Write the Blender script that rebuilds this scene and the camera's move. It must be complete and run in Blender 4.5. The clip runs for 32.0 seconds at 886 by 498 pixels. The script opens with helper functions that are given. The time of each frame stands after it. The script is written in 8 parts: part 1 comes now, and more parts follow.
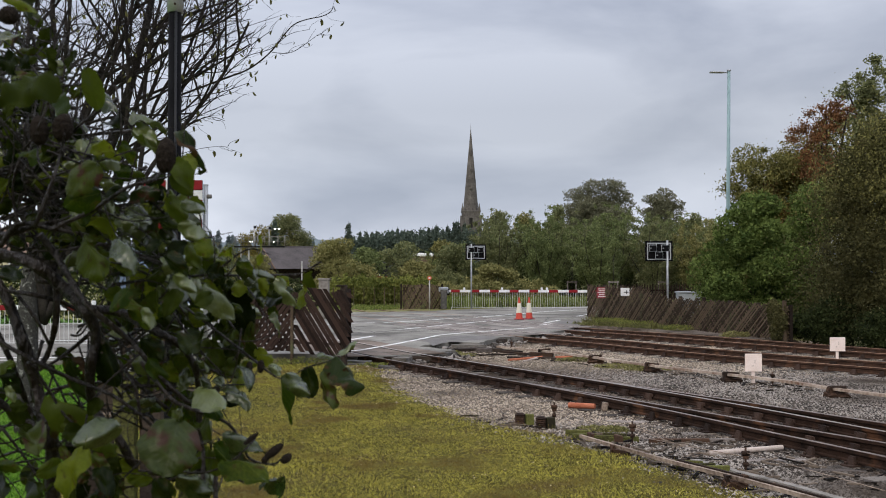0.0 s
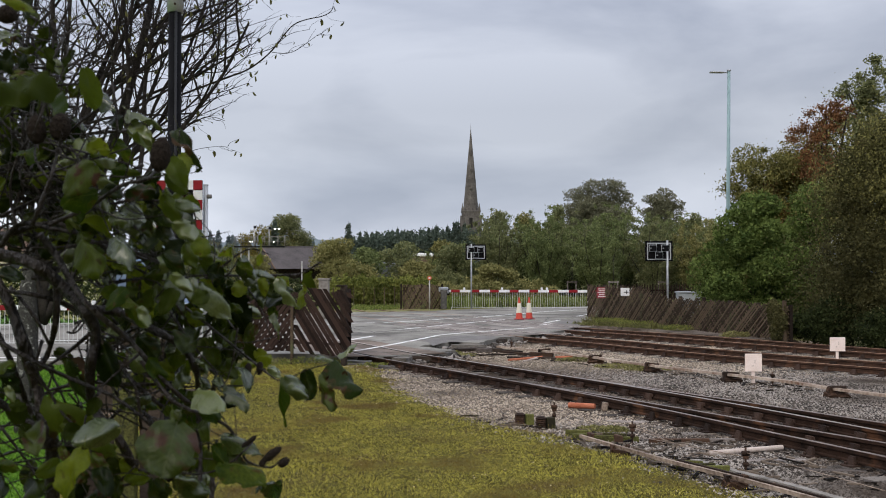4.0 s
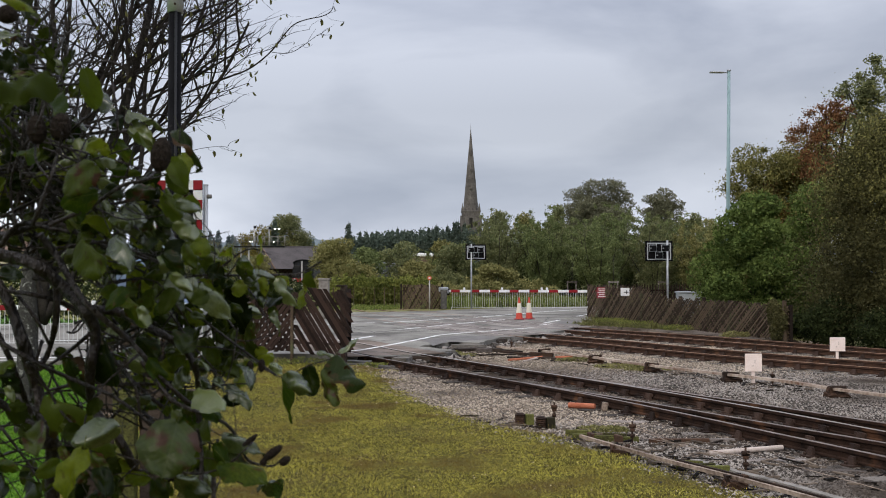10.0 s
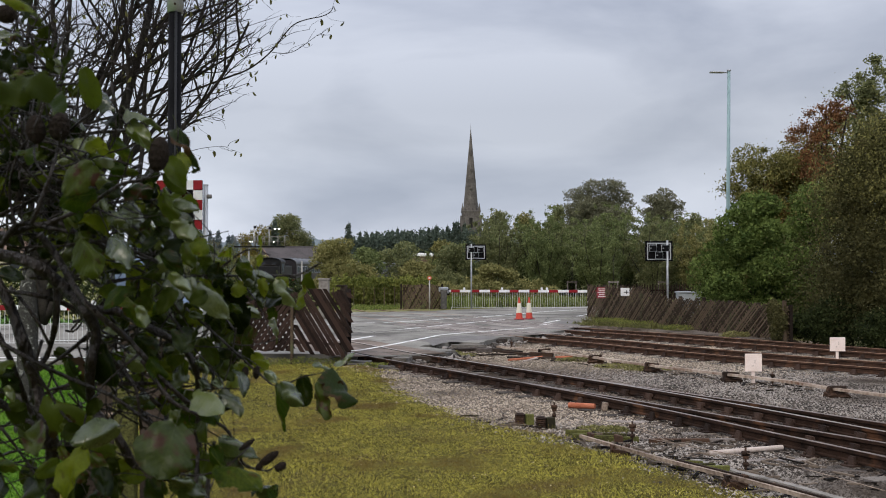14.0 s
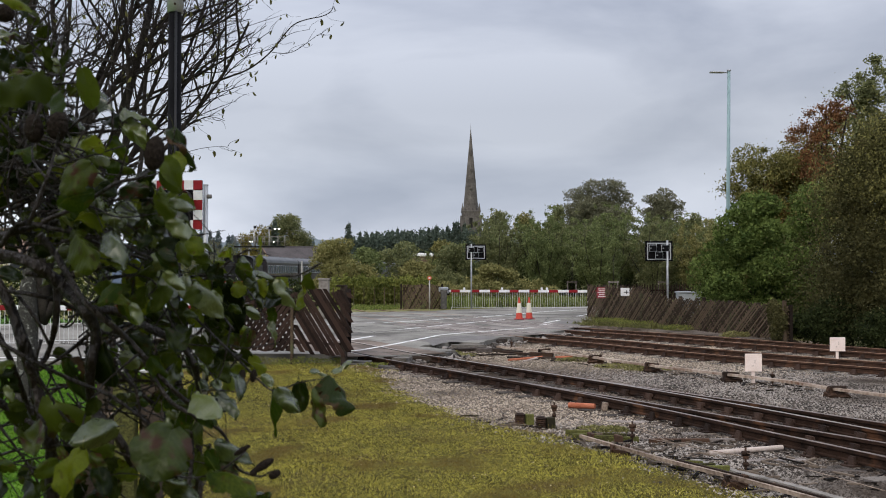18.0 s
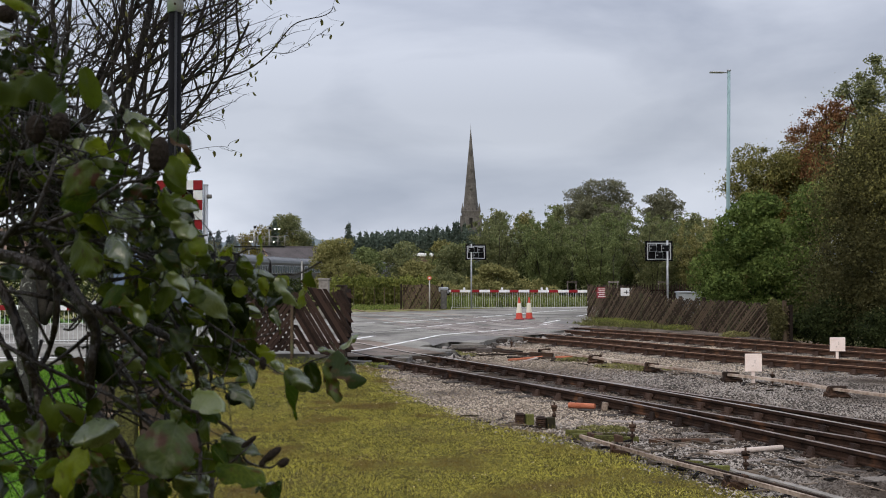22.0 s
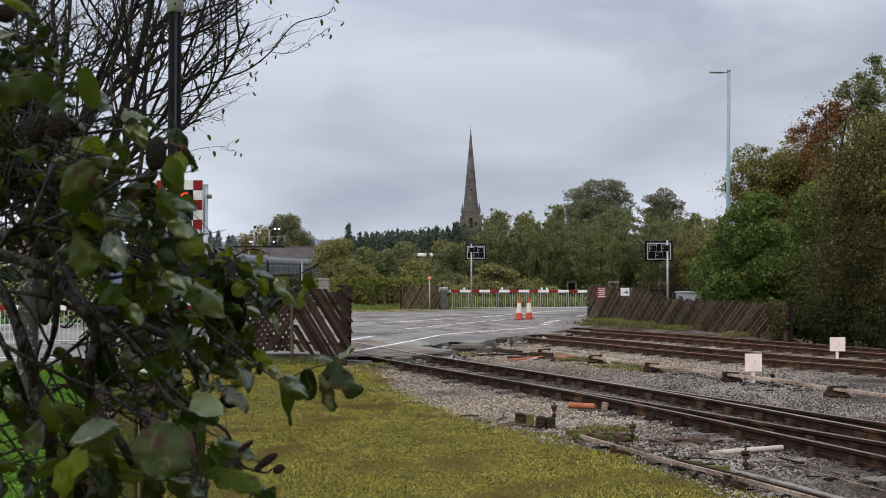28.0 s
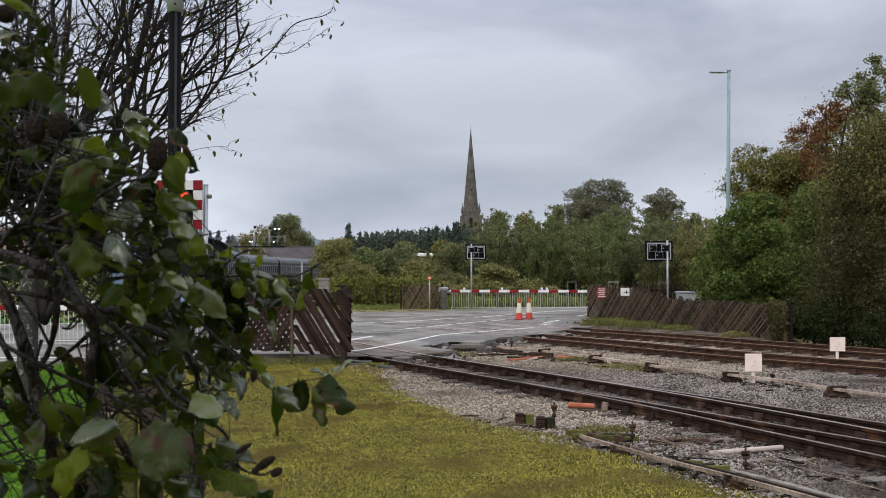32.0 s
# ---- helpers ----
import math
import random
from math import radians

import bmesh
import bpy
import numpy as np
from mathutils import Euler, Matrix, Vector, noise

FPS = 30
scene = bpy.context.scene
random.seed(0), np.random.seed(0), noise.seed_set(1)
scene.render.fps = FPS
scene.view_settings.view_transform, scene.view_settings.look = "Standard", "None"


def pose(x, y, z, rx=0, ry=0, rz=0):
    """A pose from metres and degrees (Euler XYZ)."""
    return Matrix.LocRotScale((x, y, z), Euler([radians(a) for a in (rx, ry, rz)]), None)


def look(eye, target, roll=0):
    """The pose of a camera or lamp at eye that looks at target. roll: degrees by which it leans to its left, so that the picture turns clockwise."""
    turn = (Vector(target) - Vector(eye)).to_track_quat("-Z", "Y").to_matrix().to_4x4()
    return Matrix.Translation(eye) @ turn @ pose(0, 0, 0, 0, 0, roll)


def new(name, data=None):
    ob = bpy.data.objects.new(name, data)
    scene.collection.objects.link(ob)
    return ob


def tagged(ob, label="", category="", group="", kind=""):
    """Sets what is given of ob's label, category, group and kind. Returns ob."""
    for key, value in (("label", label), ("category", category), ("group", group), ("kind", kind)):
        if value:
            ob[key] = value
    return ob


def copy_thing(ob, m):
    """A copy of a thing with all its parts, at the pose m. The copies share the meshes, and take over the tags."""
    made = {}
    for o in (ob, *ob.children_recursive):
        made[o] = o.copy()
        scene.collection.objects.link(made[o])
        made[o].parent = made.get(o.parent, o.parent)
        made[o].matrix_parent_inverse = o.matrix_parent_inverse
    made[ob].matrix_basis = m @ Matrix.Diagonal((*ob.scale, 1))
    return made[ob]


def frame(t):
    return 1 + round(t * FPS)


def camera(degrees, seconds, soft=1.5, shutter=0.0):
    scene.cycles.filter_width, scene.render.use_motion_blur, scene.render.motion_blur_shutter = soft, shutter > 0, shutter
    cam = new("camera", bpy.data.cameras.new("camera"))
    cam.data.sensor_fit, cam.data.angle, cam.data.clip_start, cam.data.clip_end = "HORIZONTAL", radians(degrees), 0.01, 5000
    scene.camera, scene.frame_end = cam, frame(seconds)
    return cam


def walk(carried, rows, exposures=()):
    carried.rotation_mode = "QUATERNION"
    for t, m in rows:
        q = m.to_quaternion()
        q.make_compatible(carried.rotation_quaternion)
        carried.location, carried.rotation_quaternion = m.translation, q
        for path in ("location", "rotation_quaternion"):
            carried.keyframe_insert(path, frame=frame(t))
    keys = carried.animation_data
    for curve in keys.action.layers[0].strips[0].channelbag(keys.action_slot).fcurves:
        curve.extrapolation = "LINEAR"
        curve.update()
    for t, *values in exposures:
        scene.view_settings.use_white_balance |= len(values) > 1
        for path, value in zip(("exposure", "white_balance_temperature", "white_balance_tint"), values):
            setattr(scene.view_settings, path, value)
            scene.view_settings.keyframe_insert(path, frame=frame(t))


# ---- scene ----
cam = camera(45.0, 32.0, 1.0)
cam.data.dof.use_dof, cam.data.dof.focus_distance, cam.data.dof.aperture_fstop = True, 40.0, 18.0
walk(cam, [(0, pose(0, 0, 2.2, 91.18)), (32.0, pose(0, 0, 2.2, 91.18))], [(0, 0.0), (32.0, 0.0)])

# ---- overcast sky and a wide, weak sun ----
SUN_ELEV, SUN_ROT = radians(48), radians(150)
world = bpy.data.worlds.new("overcast_sky")
scene.world = world
world.use_nodes = True


def sky_nodes():
    nt = world.node_tree
    nt.nodes.clear()
    N, L = nt.nodes.new, nt.links.new
    out, bg = N("ShaderNodeOutputWorld"), N("ShaderNodeBackground")
    sky = N("ShaderNodeTexSky")
    sky.sky_type, sky.sun_disc = "NISHITA", False
    sky.sun_elevation, sky.sun_rotation = SUN_ELEV, SUN_ROT
    tc, mp = N("ShaderNodeTexCoord"), N("ShaderNodeMapping")
    mp.inputs["Scale"].default_value = (1.5, 1.5, 4.6)
    L(tc.outputs["Generated"], mp.inputs["Vector"])
    n1, n2 = N("ShaderNodeTexNoise"), N("ShaderNodeTexNoise")
    n1.inputs["Scale"].default_value, n1.inputs["Detail"].default_value = 1.9, 6
    n1.inputs["Roughness"].default_value, n1.inputs["Distortion"].default_value = 0.50, 0.3
    n2.inputs["Scale"].default_value, n2.inputs["Detail"].default_value = 0.7, 2
    L(mp.outputs[0], n1.inputs["Vector"])
    L(mp.outputs[0], n2.inputs["Vector"])
    add = N("ShaderNodeMath")
    add.operation = "MULTIPLY_ADD"
    add.inputs[1].default_value = 0.65
    L(n2.outputs[0], add.inputs[0])
    L(n1.outputs[0], add.inputs[2])
    ramp = N("ShaderNodeValToRGB")
    e = ramp.color_ramp.elements
    e[0].position, e[0].color = 0.66, (0.278, 0.305, 0.382, 1)
    e[1].position, e[1].color = 0.98, (0.535, 0.562, 0.640, 1)
    L(add.outputs[0], ramp.inputs[0])
    # a cloud deck brightens towards the zenith
    sep, up = N("ShaderNodeSeparateXYZ"), N("ShaderNodeMapRange")
    L(tc.outputs["Generated"], sep.inputs[0])
    up.inputs[1].default_value, up.inputs[2].default_value = 0.15, 1.0
    up.inputs[3].default_value, up.inputs[4].default_value = 1.0, 3.8
    L(sep.outputs[2], up.inputs[0])
    deck = N("ShaderNodeVectorMath")
    deck.operation = "SCALE"
    L(ramp.outputs[0], deck.inputs[0])
    # and is brighter in the clear strip above the horizon
    low, both = N("ShaderNodeMapRange"), N("ShaderNodeMath")
    low.inputs[1].default_value, low.inputs[2].default_value = 0.03, 0.12
    low.inputs[3].default_value, low.inputs[4].default_value = 1.44, 0.95
    L(sep.outputs[2], low.inputs[0])
    both.operation = "MULTIPLY"
    L(up.outputs[0], both.inputs[0])
    L(low.outputs[0], both.inputs[1])
    # thinner cloud towards the left of the crossing
    side, all3 = N("ShaderNodeMapRange"), N("ShaderNodeMath")
    side.inputs[1].default_value, side.inputs[2].default_value = -0.5, 0.2
    side.inputs[3].default_value, side.inputs[4].default_value = 1.10, 0.985
    L(sep.outputs[0], side.inputs[0])
    all3.operation = "MULTIPLY"
    L(both.outputs[0], all3.inputs[0])
    L(side.outputs[0], all3.inputs[1])
    L(all3.outputs[0], deck.inputs["Scale"])
    thin = N("ShaderNodeVectorMath")
    thin.operation = "SCALE"
    thin.inputs["Scale"].default_value = 0.012
    L(sky.outputs[0], thin.inputs[0])
    tot = N("ShaderNodeVectorMath")
    L(deck.outputs[0], tot.inputs[0])
    L(thin.outputs[0], tot.inputs[1])
    L(tot.outputs[0], bg.inputs[0])
    bg.inputs[1].default_value = 1.0
    L(bg.outputs[0], out.inputs[0])


sky_nodes()
sun = new("sun", bpy.data.lights.new("sun", "SUN"))
sun.data.energy, sun.data.angle, sun.data.color = 1.42, radians(28), (1.0, 0.90, 0.76)
sun.matrix_world = look((-30, -40, 60), (0, 20, 0))


# ---- materials ----
def mat(name, dark, light, rough=0.8, scale=5.0, fine=40.0, bump=0.25, metal=0.0, rnd=0.0, island=0.0,
        stretch=(1, 1, 1), wear=None, wear_at=0.62, spec=0.16, coat=0.0, translucent=0.0, lo=0.35, hi=0.65):
    """Two noises mix dark and light; rnd: brightness by object, island: by loose piece; wear: a third colour in patches."""
    m = bpy.data.materials.new(name)
    m.use_nodes = True
    nt = m.node_tree
    N, L = nt.nodes.new, nt.links.new
    bs = nt.nodes["Principled BSDF"]
    tc, mp = N("ShaderNodeTexCoord"), N("ShaderNodeMapping")
    mp.inputs["Scale"].default_value = stretch
    L(tc.outputs["Object"], mp.inputs[0])
    a, b = N("ShaderNodeTexNoise"), N("ShaderNodeTexNoise")
    a.inputs["Scale"].default_value, a.inputs["Detail"].default_value = scale, 4
    b.inputs["Scale"].default_value, b.inputs["Detail"].default_value = fine, 3
    L(mp.outputs[0], a.inputs["Vector"])
    L(mp.outputs[0], b.inputs["Vector"])
    s = N("ShaderNodeMix")
    s.data_type, s.inputs[0].default_value = "FLOAT", 0.45
    L(a.outputs[0], s.inputs[2])
    L(b.outputs[0], s.inputs[3])
    src = s.outputs[0]
    if rnd or island:
        r = N("ShaderNodeObjectInfo").outputs["Random"] if rnd else N("ShaderNodeNewGeometry").outputs["Random Per Island"]
        k = N("ShaderNodeMath")
        k.operation = "MULTIPLY_ADD"
        L(r, k.inputs[0])
        k.inputs[1].default_value = rnd or island
        sub = N("ShaderNodeMath")
        sub.operation = "SUBTRACT"
        L(src, sub.inputs[0])
        sub.inputs[1].default_value = (rnd or island) / 2
        L(sub.outputs[0], k.inputs[2])
        src = k.outputs[0]
    ramp = N("ShaderNodeValToRGB")
    e = ramp.color_ramp.elements
    e[0].position, e[0].color = lo, (*dark, 1)
    e[1].position, e[1].color = hi, (*light, 1)
    L(src, ramp.inputs[0])
    col = ramp.outputs[0]
    if wear:
        w, wr, mx = N("ShaderNodeTexNoise"), N("ShaderNodeValToRGB"), N("ShaderNodeMix")
        w.inputs["Scale"].default_value, w.inputs["Detail"].default_value = scale * 0.45, 6
        L(tc.outputs["Object"], w.inputs["Vector"])
        wr.color_ramp.elements[0].position, wr.color_ramp.elements[1].position = wear_at - 0.06, wear_at + 0.08
        L(w.outputs[0], wr.inputs[0])
        mx.data_type = "RGBA"
        L(wr.outputs[0], mx.inputs[0])
        L(col, mx.inputs[6])
        mx.inputs[7].default_value = (*wear, 1)
        col = mx.outputs[2]
    L(col, bs.inputs["Base Color"])
    bs.inputs["Roughness"].default_value, bs.inputs["Metallic"].default_value = rough, metal
    bs.inputs["Specular IOR Level"].default_value = spec
    bs.inputs["Coat Weight"].default_value = coat
    if bump:
        bp = N("ShaderNodeBump")
        bp.inputs["Strength"].default_value, bp.inputs["Distance"].default_value = bump, 0.02
        L(b.outputs[0], bp.inputs["Height"])
        L(bp.outputs[0], bs.inputs["Normal"])
    if translucent:
        tr, mix = N("ShaderNodeBsdfTranslucent"), N("ShaderNodeMixShader")
        L(col, tr.inputs[0])
        mix.inputs[0].default_value = translucent
        L(bs.outputs[0], mix.inputs[1])
        L(tr.outputs[0], mix.inputs[2])
        L(mix.outputs[0], nt.nodes["Material Output"].inputs[0])
    return m


def glow(name, colour, strength):
    m = mat(name, colour, colour, 0.4, bump=0)
    bs = m.node_tree.nodes["Principled BSDF"]
    bs.inputs["Emission Color"].default_value, bs.inputs["Emission Strength"].default_value = (*colour, 1), strength
    return m


M = {
    "field": mat("field_grass", (0.060, 0.064, 0.020), (0.155, 0.148, 0.050), 0.95, 0.4, 9, 0.5, island=0.5, wear=(0.12, 0.095, 0.05), wear_at=0.60),
    "lawn": mat("lawn_soil_and_grass", (0.030, 0.026, 0.005), (0.150, 0.128, 0.022), 0.95, 2.2, 60, 0.7, wear=(0.075, 0.052, 0.016), wear_at=0.60),
    "blade": mat("lawn_blades", (0.054, 0.046, 0.009), (0.505, 0.452, 0.080), 0.8, 1.6, 7, 0, island=0.95, translucent=0.2, wear=(0.17, 0.115, 0.030), wear_at=0.57, lo=0.33, hi=0.70),
    "meadow": mat("meadow_grass", (0.060, 0.085, 0.016), (0.215, 0.250, 0.062), 0.85, 1.2, 20, 0.3, island=0.6, translucent=0.25),
    "bright_grass": mat("bright_grass", (0.045, 0.120, 0.007), (0.140, 0.265, 0.022), 0.8, 3, 30, 0.4, island=0.6, translucent=0.25),
    "ballast_bed": mat("ballast_bed", (0.036, 0.027, 0.020), (0.215, 0.175, 0.142), 0.95, 1.2, 34, 1.0, wear=(0.055, 0.040, 0.025), wear_at=0.58, lo=0.40, hi=0.62),
    "stone": mat("ballast_stone", (0.125, 0.096, 0.068), (0.46, 0.378, 0.288), 0.9, 0.5, 20, 0.3, island=0.60, wear=(0.13, 0.100, 0.070), wear_at=0.57),
    "grey_stone": mat("grey_ballast_stone", (0.036, 0.030, 0.025), (0.345, 0.303, 0.262), 0.9, 0.6, 20, 0.3, island=0.75, wear=(0.055, 0.042, 0.032), wear_at=0.555),
    "track_stone": mat("track_ballast_stone", (0.030, 0.021, 0.015), (0.225, 0.178, 0.142), 0.9, 0.7, 20, 0.3, island=0.6, wear=(0.050, 0.036, 0.025), wear_at=0.55),
    "track_bed": mat("dark_track_bed", (0.020, 0.015, 0.011), (0.11, 0.088, 0.070), 0.95, 1.2, 34, 1.0),
    "asphalt": mat("worn_asphalt", (0.136, 0.126, 0.108), (0.305, 0.287, 0.250), 0.85, 0.8, 60, 0.7, wear=(0.112, 0.103, 0.089), wear_at=0.55, stretch=(1, 0.5, 1)),
    "patch": mat("dark_asphalt_patch", (0.11, 0.102, 0.095), (0.20, 0.185, 0.171), 0.85, 2, 90, 0.4),
    "line": mat("road_paint", (0.60, 0.59, 0.57), (0.86, 0.85, 0.82), 0.7, 3, 40, 0.2, wear=(0.26, 0.24, 0.215), wear_at=0.60),
    "kerb": mat("pale_concrete", (0.30, 0.29, 0.27), (0.50, 0.48, 0.45), 0.85, 4, 50, 0.3),
    "rail": mat("rusty_rail", (0.008, 0.005, 0.0035), (0.048, 0.026, 0.017), 0.85, 5, 60, 0.3, spec=0.12, wear=(0.12, 0.055, 0.027), wear_at=0.64),
    "rail_top": mat("worn_rail_head", (0.10, 0.070, 0.054), (0.30, 0.245, 0.21), 0.40, 3, 40, 0.1, metal=0.5),
    "polished": mat("polished_rail_head", (0.27, 0.225, 0.19), (0.46, 0.40, 0.35), 0.36, 3, 40, 0.05, metal=0.7),
    "brown_rail": mat("orange_brown_rail", (0.022, 0.012, 0.008), (0.090, 0.048, 0.030), 0.8, 5, 60, 0.3, wear=(0.12, 0.060, 0.032), wear_at=0.66),
    "rusty_top": mat("rust_orange_rail_head", (0.13, 0.068, 0.040), (0.37, 0.225, 0.145), 0.6, 3, 40, 0.2),
    "chair": mat("rusty_rail_chair", (0.018, 0.011, 0.008), (0.066, 0.040, 0.029), 0.8, 9, 60, 0.4, rnd=0.3),
    "sleeper": mat("weathered_sleeper", (0.045, 0.037, 0.03), (0.19, 0.165, 0.14), 0.9, 4, 60, 0.5, rnd=0.4, stretch=(1, 6, 6)),
    "slat": mat("dark_brown_slat", (0.012, 0.0065, 0.0045), (0.042, 0.024, 0.018), 0.8, 3, 40, 0.4, rnd=0.4, wear=(0.07, 0.048, 0.04), wear_at=0.72),
    "slat_old": mat("weathered_lattice_slat", (0.036, 0.024, 0.015), (0.135, 0.098, 0.065), 0.88, 3, 40, 0.4, rnd=0.5, wear=(0.085, 0.095, 0.042), wear_at=0.66),
    "post": mat("weathered_post", (0.016, 0.011, 0.008), (0.062, 0.046, 0.035), 0.88, 3, 40, 0.5, rnd=0.3),
    "white": mat("white_paint", (0.66, 0.66, 0.65), (0.82, 0.82, 0.81), 0.5, 5, 60, 0.05),
    "bar_white": mat("white_bar_paint", (0.56, 0.56, 0.54), (0.74, 0.74, 0.72), 0.5, 5, 60, 0.05),
    "red": mat("red_paint", (0.19, 0.010, 0.014), (0.29, 0.018, 0.022), 0.5, 5, 60, 0.05),
    "cone_red": mat("cone_orange_red", (0.46, 0.060, 0.040), (0.60, 0.095, 0.065), 0.6, 6, 60, 0.05),
    "sleeve": mat("creamy_reflective_sleeve", (0.60, 0.56, 0.44), (0.74, 0.70, 0.58), 0.6, 7, 60, 0.05),
    "sign_red": mat("sign_red", (0.20, 0.035, 0.042), (0.30, 0.06, 0.068), 0.55, 6, 60, 0.05),
    "orange_sign": mat("orange_red_sign", (0.55, 0.10, 0.05), (0.66, 0.15, 0.08), 0.5, 6, 60, 0.0),
    "black": mat("black_paint", (0.004, 0.004, 0.0045), (0.011, 0.011, 0.012), 0.42, 4, 50, 0.05, spec=0.2),
    "steel": mat("galvanised_steel", (0.30, 0.31, 0.32), (0.48, 0.49, 0.50), 0.5, 6, 60, 0.1, metal=0.5),
    "cabinet": mat("grey_cabinet", (0.26, 0.28, 0.29), (0.38, 0.40, 0.41), 0.55, 2, 40, 0.05),
    "lamp_green": mat("pale_green_column", (0.20, 0.29, 0.30), (0.27, 0.37, 0.375), 0.5, 3, 40, 0.05),
    "board": mat("pinkish_white_board", (0.78, 0.63, 0.55), (0.92, 0.79, 0.71), 0.6, 5, 40, 0.1),
    "rod": mat("pale_rusty_rodding", (0.15, 0.080, 0.046), (0.56, 0.47, 0.38), 0.6, 1.3, 12, 0.2),
    "old_rod": mat("brown_grey_rodding", (0.075, 0.046, 0.030), (0.42, 0.330, 0.255), 0.6, 2, 20, 0.2),
    "rust": mat("brown_rust", (0.022, 0.014, 0.010), (0.085, 0.048, 0.030), 0.85, 8, 60, 0.4, rnd=0.3),
    "moss": mat("mossy_timber", (0.026, 0.022, 0.012), (0.135, 0.138, 0.038), 0.92, 9, 50, 0.6, rnd=0.3),
    "clay": mat("orange_clay_pipe", (0.30, 0.085, 0.04), (0.44, 0.155, 0.085), 0.7, 6, 40, 0.15),
    "pale_pipe": mat("pale_pipe", (0.34, 0.27, 0.23), (0.54, 0.46, 0.40), 0.7, 4, 40, 0.15, wear=(0.24, 0.12, 0.08), wear_at=0.62),
    "spire": mat("church_stone", (0.060, 0.054, 0.049), (0.165, 0.150, 0.134), 0.92, 0.25, 1.2, 0.3),
    "slate": mat("brown_slate_roof", (0.048, 0.041, 0.040), (0.098, 0.085, 0.082), 0.8, 0.5, 5, 0.3),
    "brick": mat("brown_brick_wall", (0.12, 0.075, 0.055), (0.20, 0.135, 0.10), 0.9, 0.7, 9, 0.3),
    "cream": mat("cream_render", (0.60, 0.55, 0.36), (0.74, 0.68, 0.46), 0.85, 0.8, 12, 0.1),
    "bark": mat("dark_bark", (0.0032, 0.0024, 0.0018), (0.030, 0.022, 0.016), 0.50, 14, 90, 0.9, stretch=(1, 1, 0.5), spec=0.30),
    "lichen": mat("lichen_bark", (0.026, 0.024, 0.021), (0.082, 0.078, 0.070), 0.92, 40, 90, 0.8, wear=(0.33, 0.33, 0.30), wear_at=0.63),
    "twig": mat("bare_twigs", (0.012, 0.010, 0.009), (0.045, 0.037, 0.032), 0.9, 6, 40, 0.2),
    # air haze is put into the pale bluish colour of both woods
    "far": mat("haze_tinted_woods", (0.085, 0.115, 0.115), (0.13, 0.165, 0.165), 1.0, 0.05, 0.35, 0),
    "far_blue": mat("blue_haze_tinted_woods", (0.19, 0.23, 0.265), (0.235, 0.28, 0.31), 1.0, 0.03, 0.25, 0),
    "matt_black": mat("matt_black_board", (0.004, 0.004, 0.0045), (0.009, 0.009, 0.010), 0.8, 4, 50, 0.05, spec=0.06),
    "grey_timber": mat("grey_weathered_timber", (0.085, 0.070, 0.060), (0.32, 0.275, 0.245), 0.9, 4, 50, 0.5, rnd=0.5, stretch=(1, 5, 5)),
    "worn_block": mat("worn_grey_concrete", (0.12, 0.108, 0.094), (0.27, 0.245, 0.215), 0.88, 5, 50, 0.6, rnd=0.3, wear=(0.08, 0.07, 0.058), wear_at=0.6),
    "block": mat("dirty_grey_concrete", (0.07, 0.066, 0.06), (0.17, 0.16, 0.148), 0.88, 6, 50, 0.6, rnd=0.3),
    "dry_leaf": mat("dry_leaf", (0.06, 0.035, 0.02), (0.62, 0.50, 0.30), 0.8, 3, 30, 0, island=1.0),
    "panel": mat("brown_crossing_panel", (0.130, 0.110, 0.096), (0.285, 0.250, 0.224), 0.85, 1.5, 60, 0.4, rnd=0.3),
    "near_panel": mat("dark_brown_crossing_panel", (0.105, 0.080, 0.062), (0.215, 0.170, 0.138), 0.85, 1.5, 60, 0.4, rnd=0.3),
    "road_rail": mat("worn_rail_in_road", (0.30, 0.245, 0.205), (0.50, 0.44, 0.39), 0.5, 3, 30, 0.1),
    "debris": mat("broken_asphalt", (0.035, 0.030, 0.026), (0.30, 0.265, 0.235), 0.9, 3, 30, 0.4, island=0.7),
    "scrap": mat("rotten_scraps", (0.012, 0.009, 0.007), (0.16, 0.125, 0.095), 0.9, 3, 30, 0.4, island=0.8),
    "groove": mat("dark_flangeway", (0.012, 0.011, 0.010), (0.03, 0.027, 0.024), 0.9, 4, 40, 0.2),
    "tar": mat("dark_tar_seam", (0.045, 0.042, 0.04), (0.085, 0.08, 0.076), 0.7, 5, 40, 0.2),
    "van_blue": mat("pale_blue_paint", (0.10, 0.14, 0.21), (0.14, 0.19, 0.27), 0.5, 2, 30, 0.02, spec=0.2),
    "glass": mat("dark_glass", (0.015, 0.017, 0.02), (0.03, 0.034, 0.038), 0.12, 1, 9, 0, spec=0.5),
    "loco": mat("black_engine_paint", (0.006, 0.006, 0.0065), (0.016, 0.016, 0.017), 0.5, 2, 20, 0.05),
    "coach": mat("dark_maroon_coach", (0.014, 0.012, 0.013), (0.028, 0.024, 0.026), 0.45, 0.8, 10, 0.03),
    "coach_roof": mat("grey_coach_roof", (0.105, 0.110, 0.116), (0.165, 0.170, 0.176), 0.75, 0.7, 12, 0.05),
    "flood": glow("lit_floodlight", (1.0, 0.98, 0.92), 2.5),
    "signal_lamp": glow("lit_red_lamp", (1.0, 0.06, 0.03), 2.2),
    "lens": mat("unlit_red_lens", (0.05, 0.006, 0.006), (0.08, 0.01, 0.01), 0.25, 9, 60, 0),
}


def foliage(name, dark, light, rnd=0.42):
    return mat(name, dark, light, 0.75, 0.8, 3.0, 0, island=rnd, translucent=0.3, spec=0.08, lo=0.33, hi=0.72)


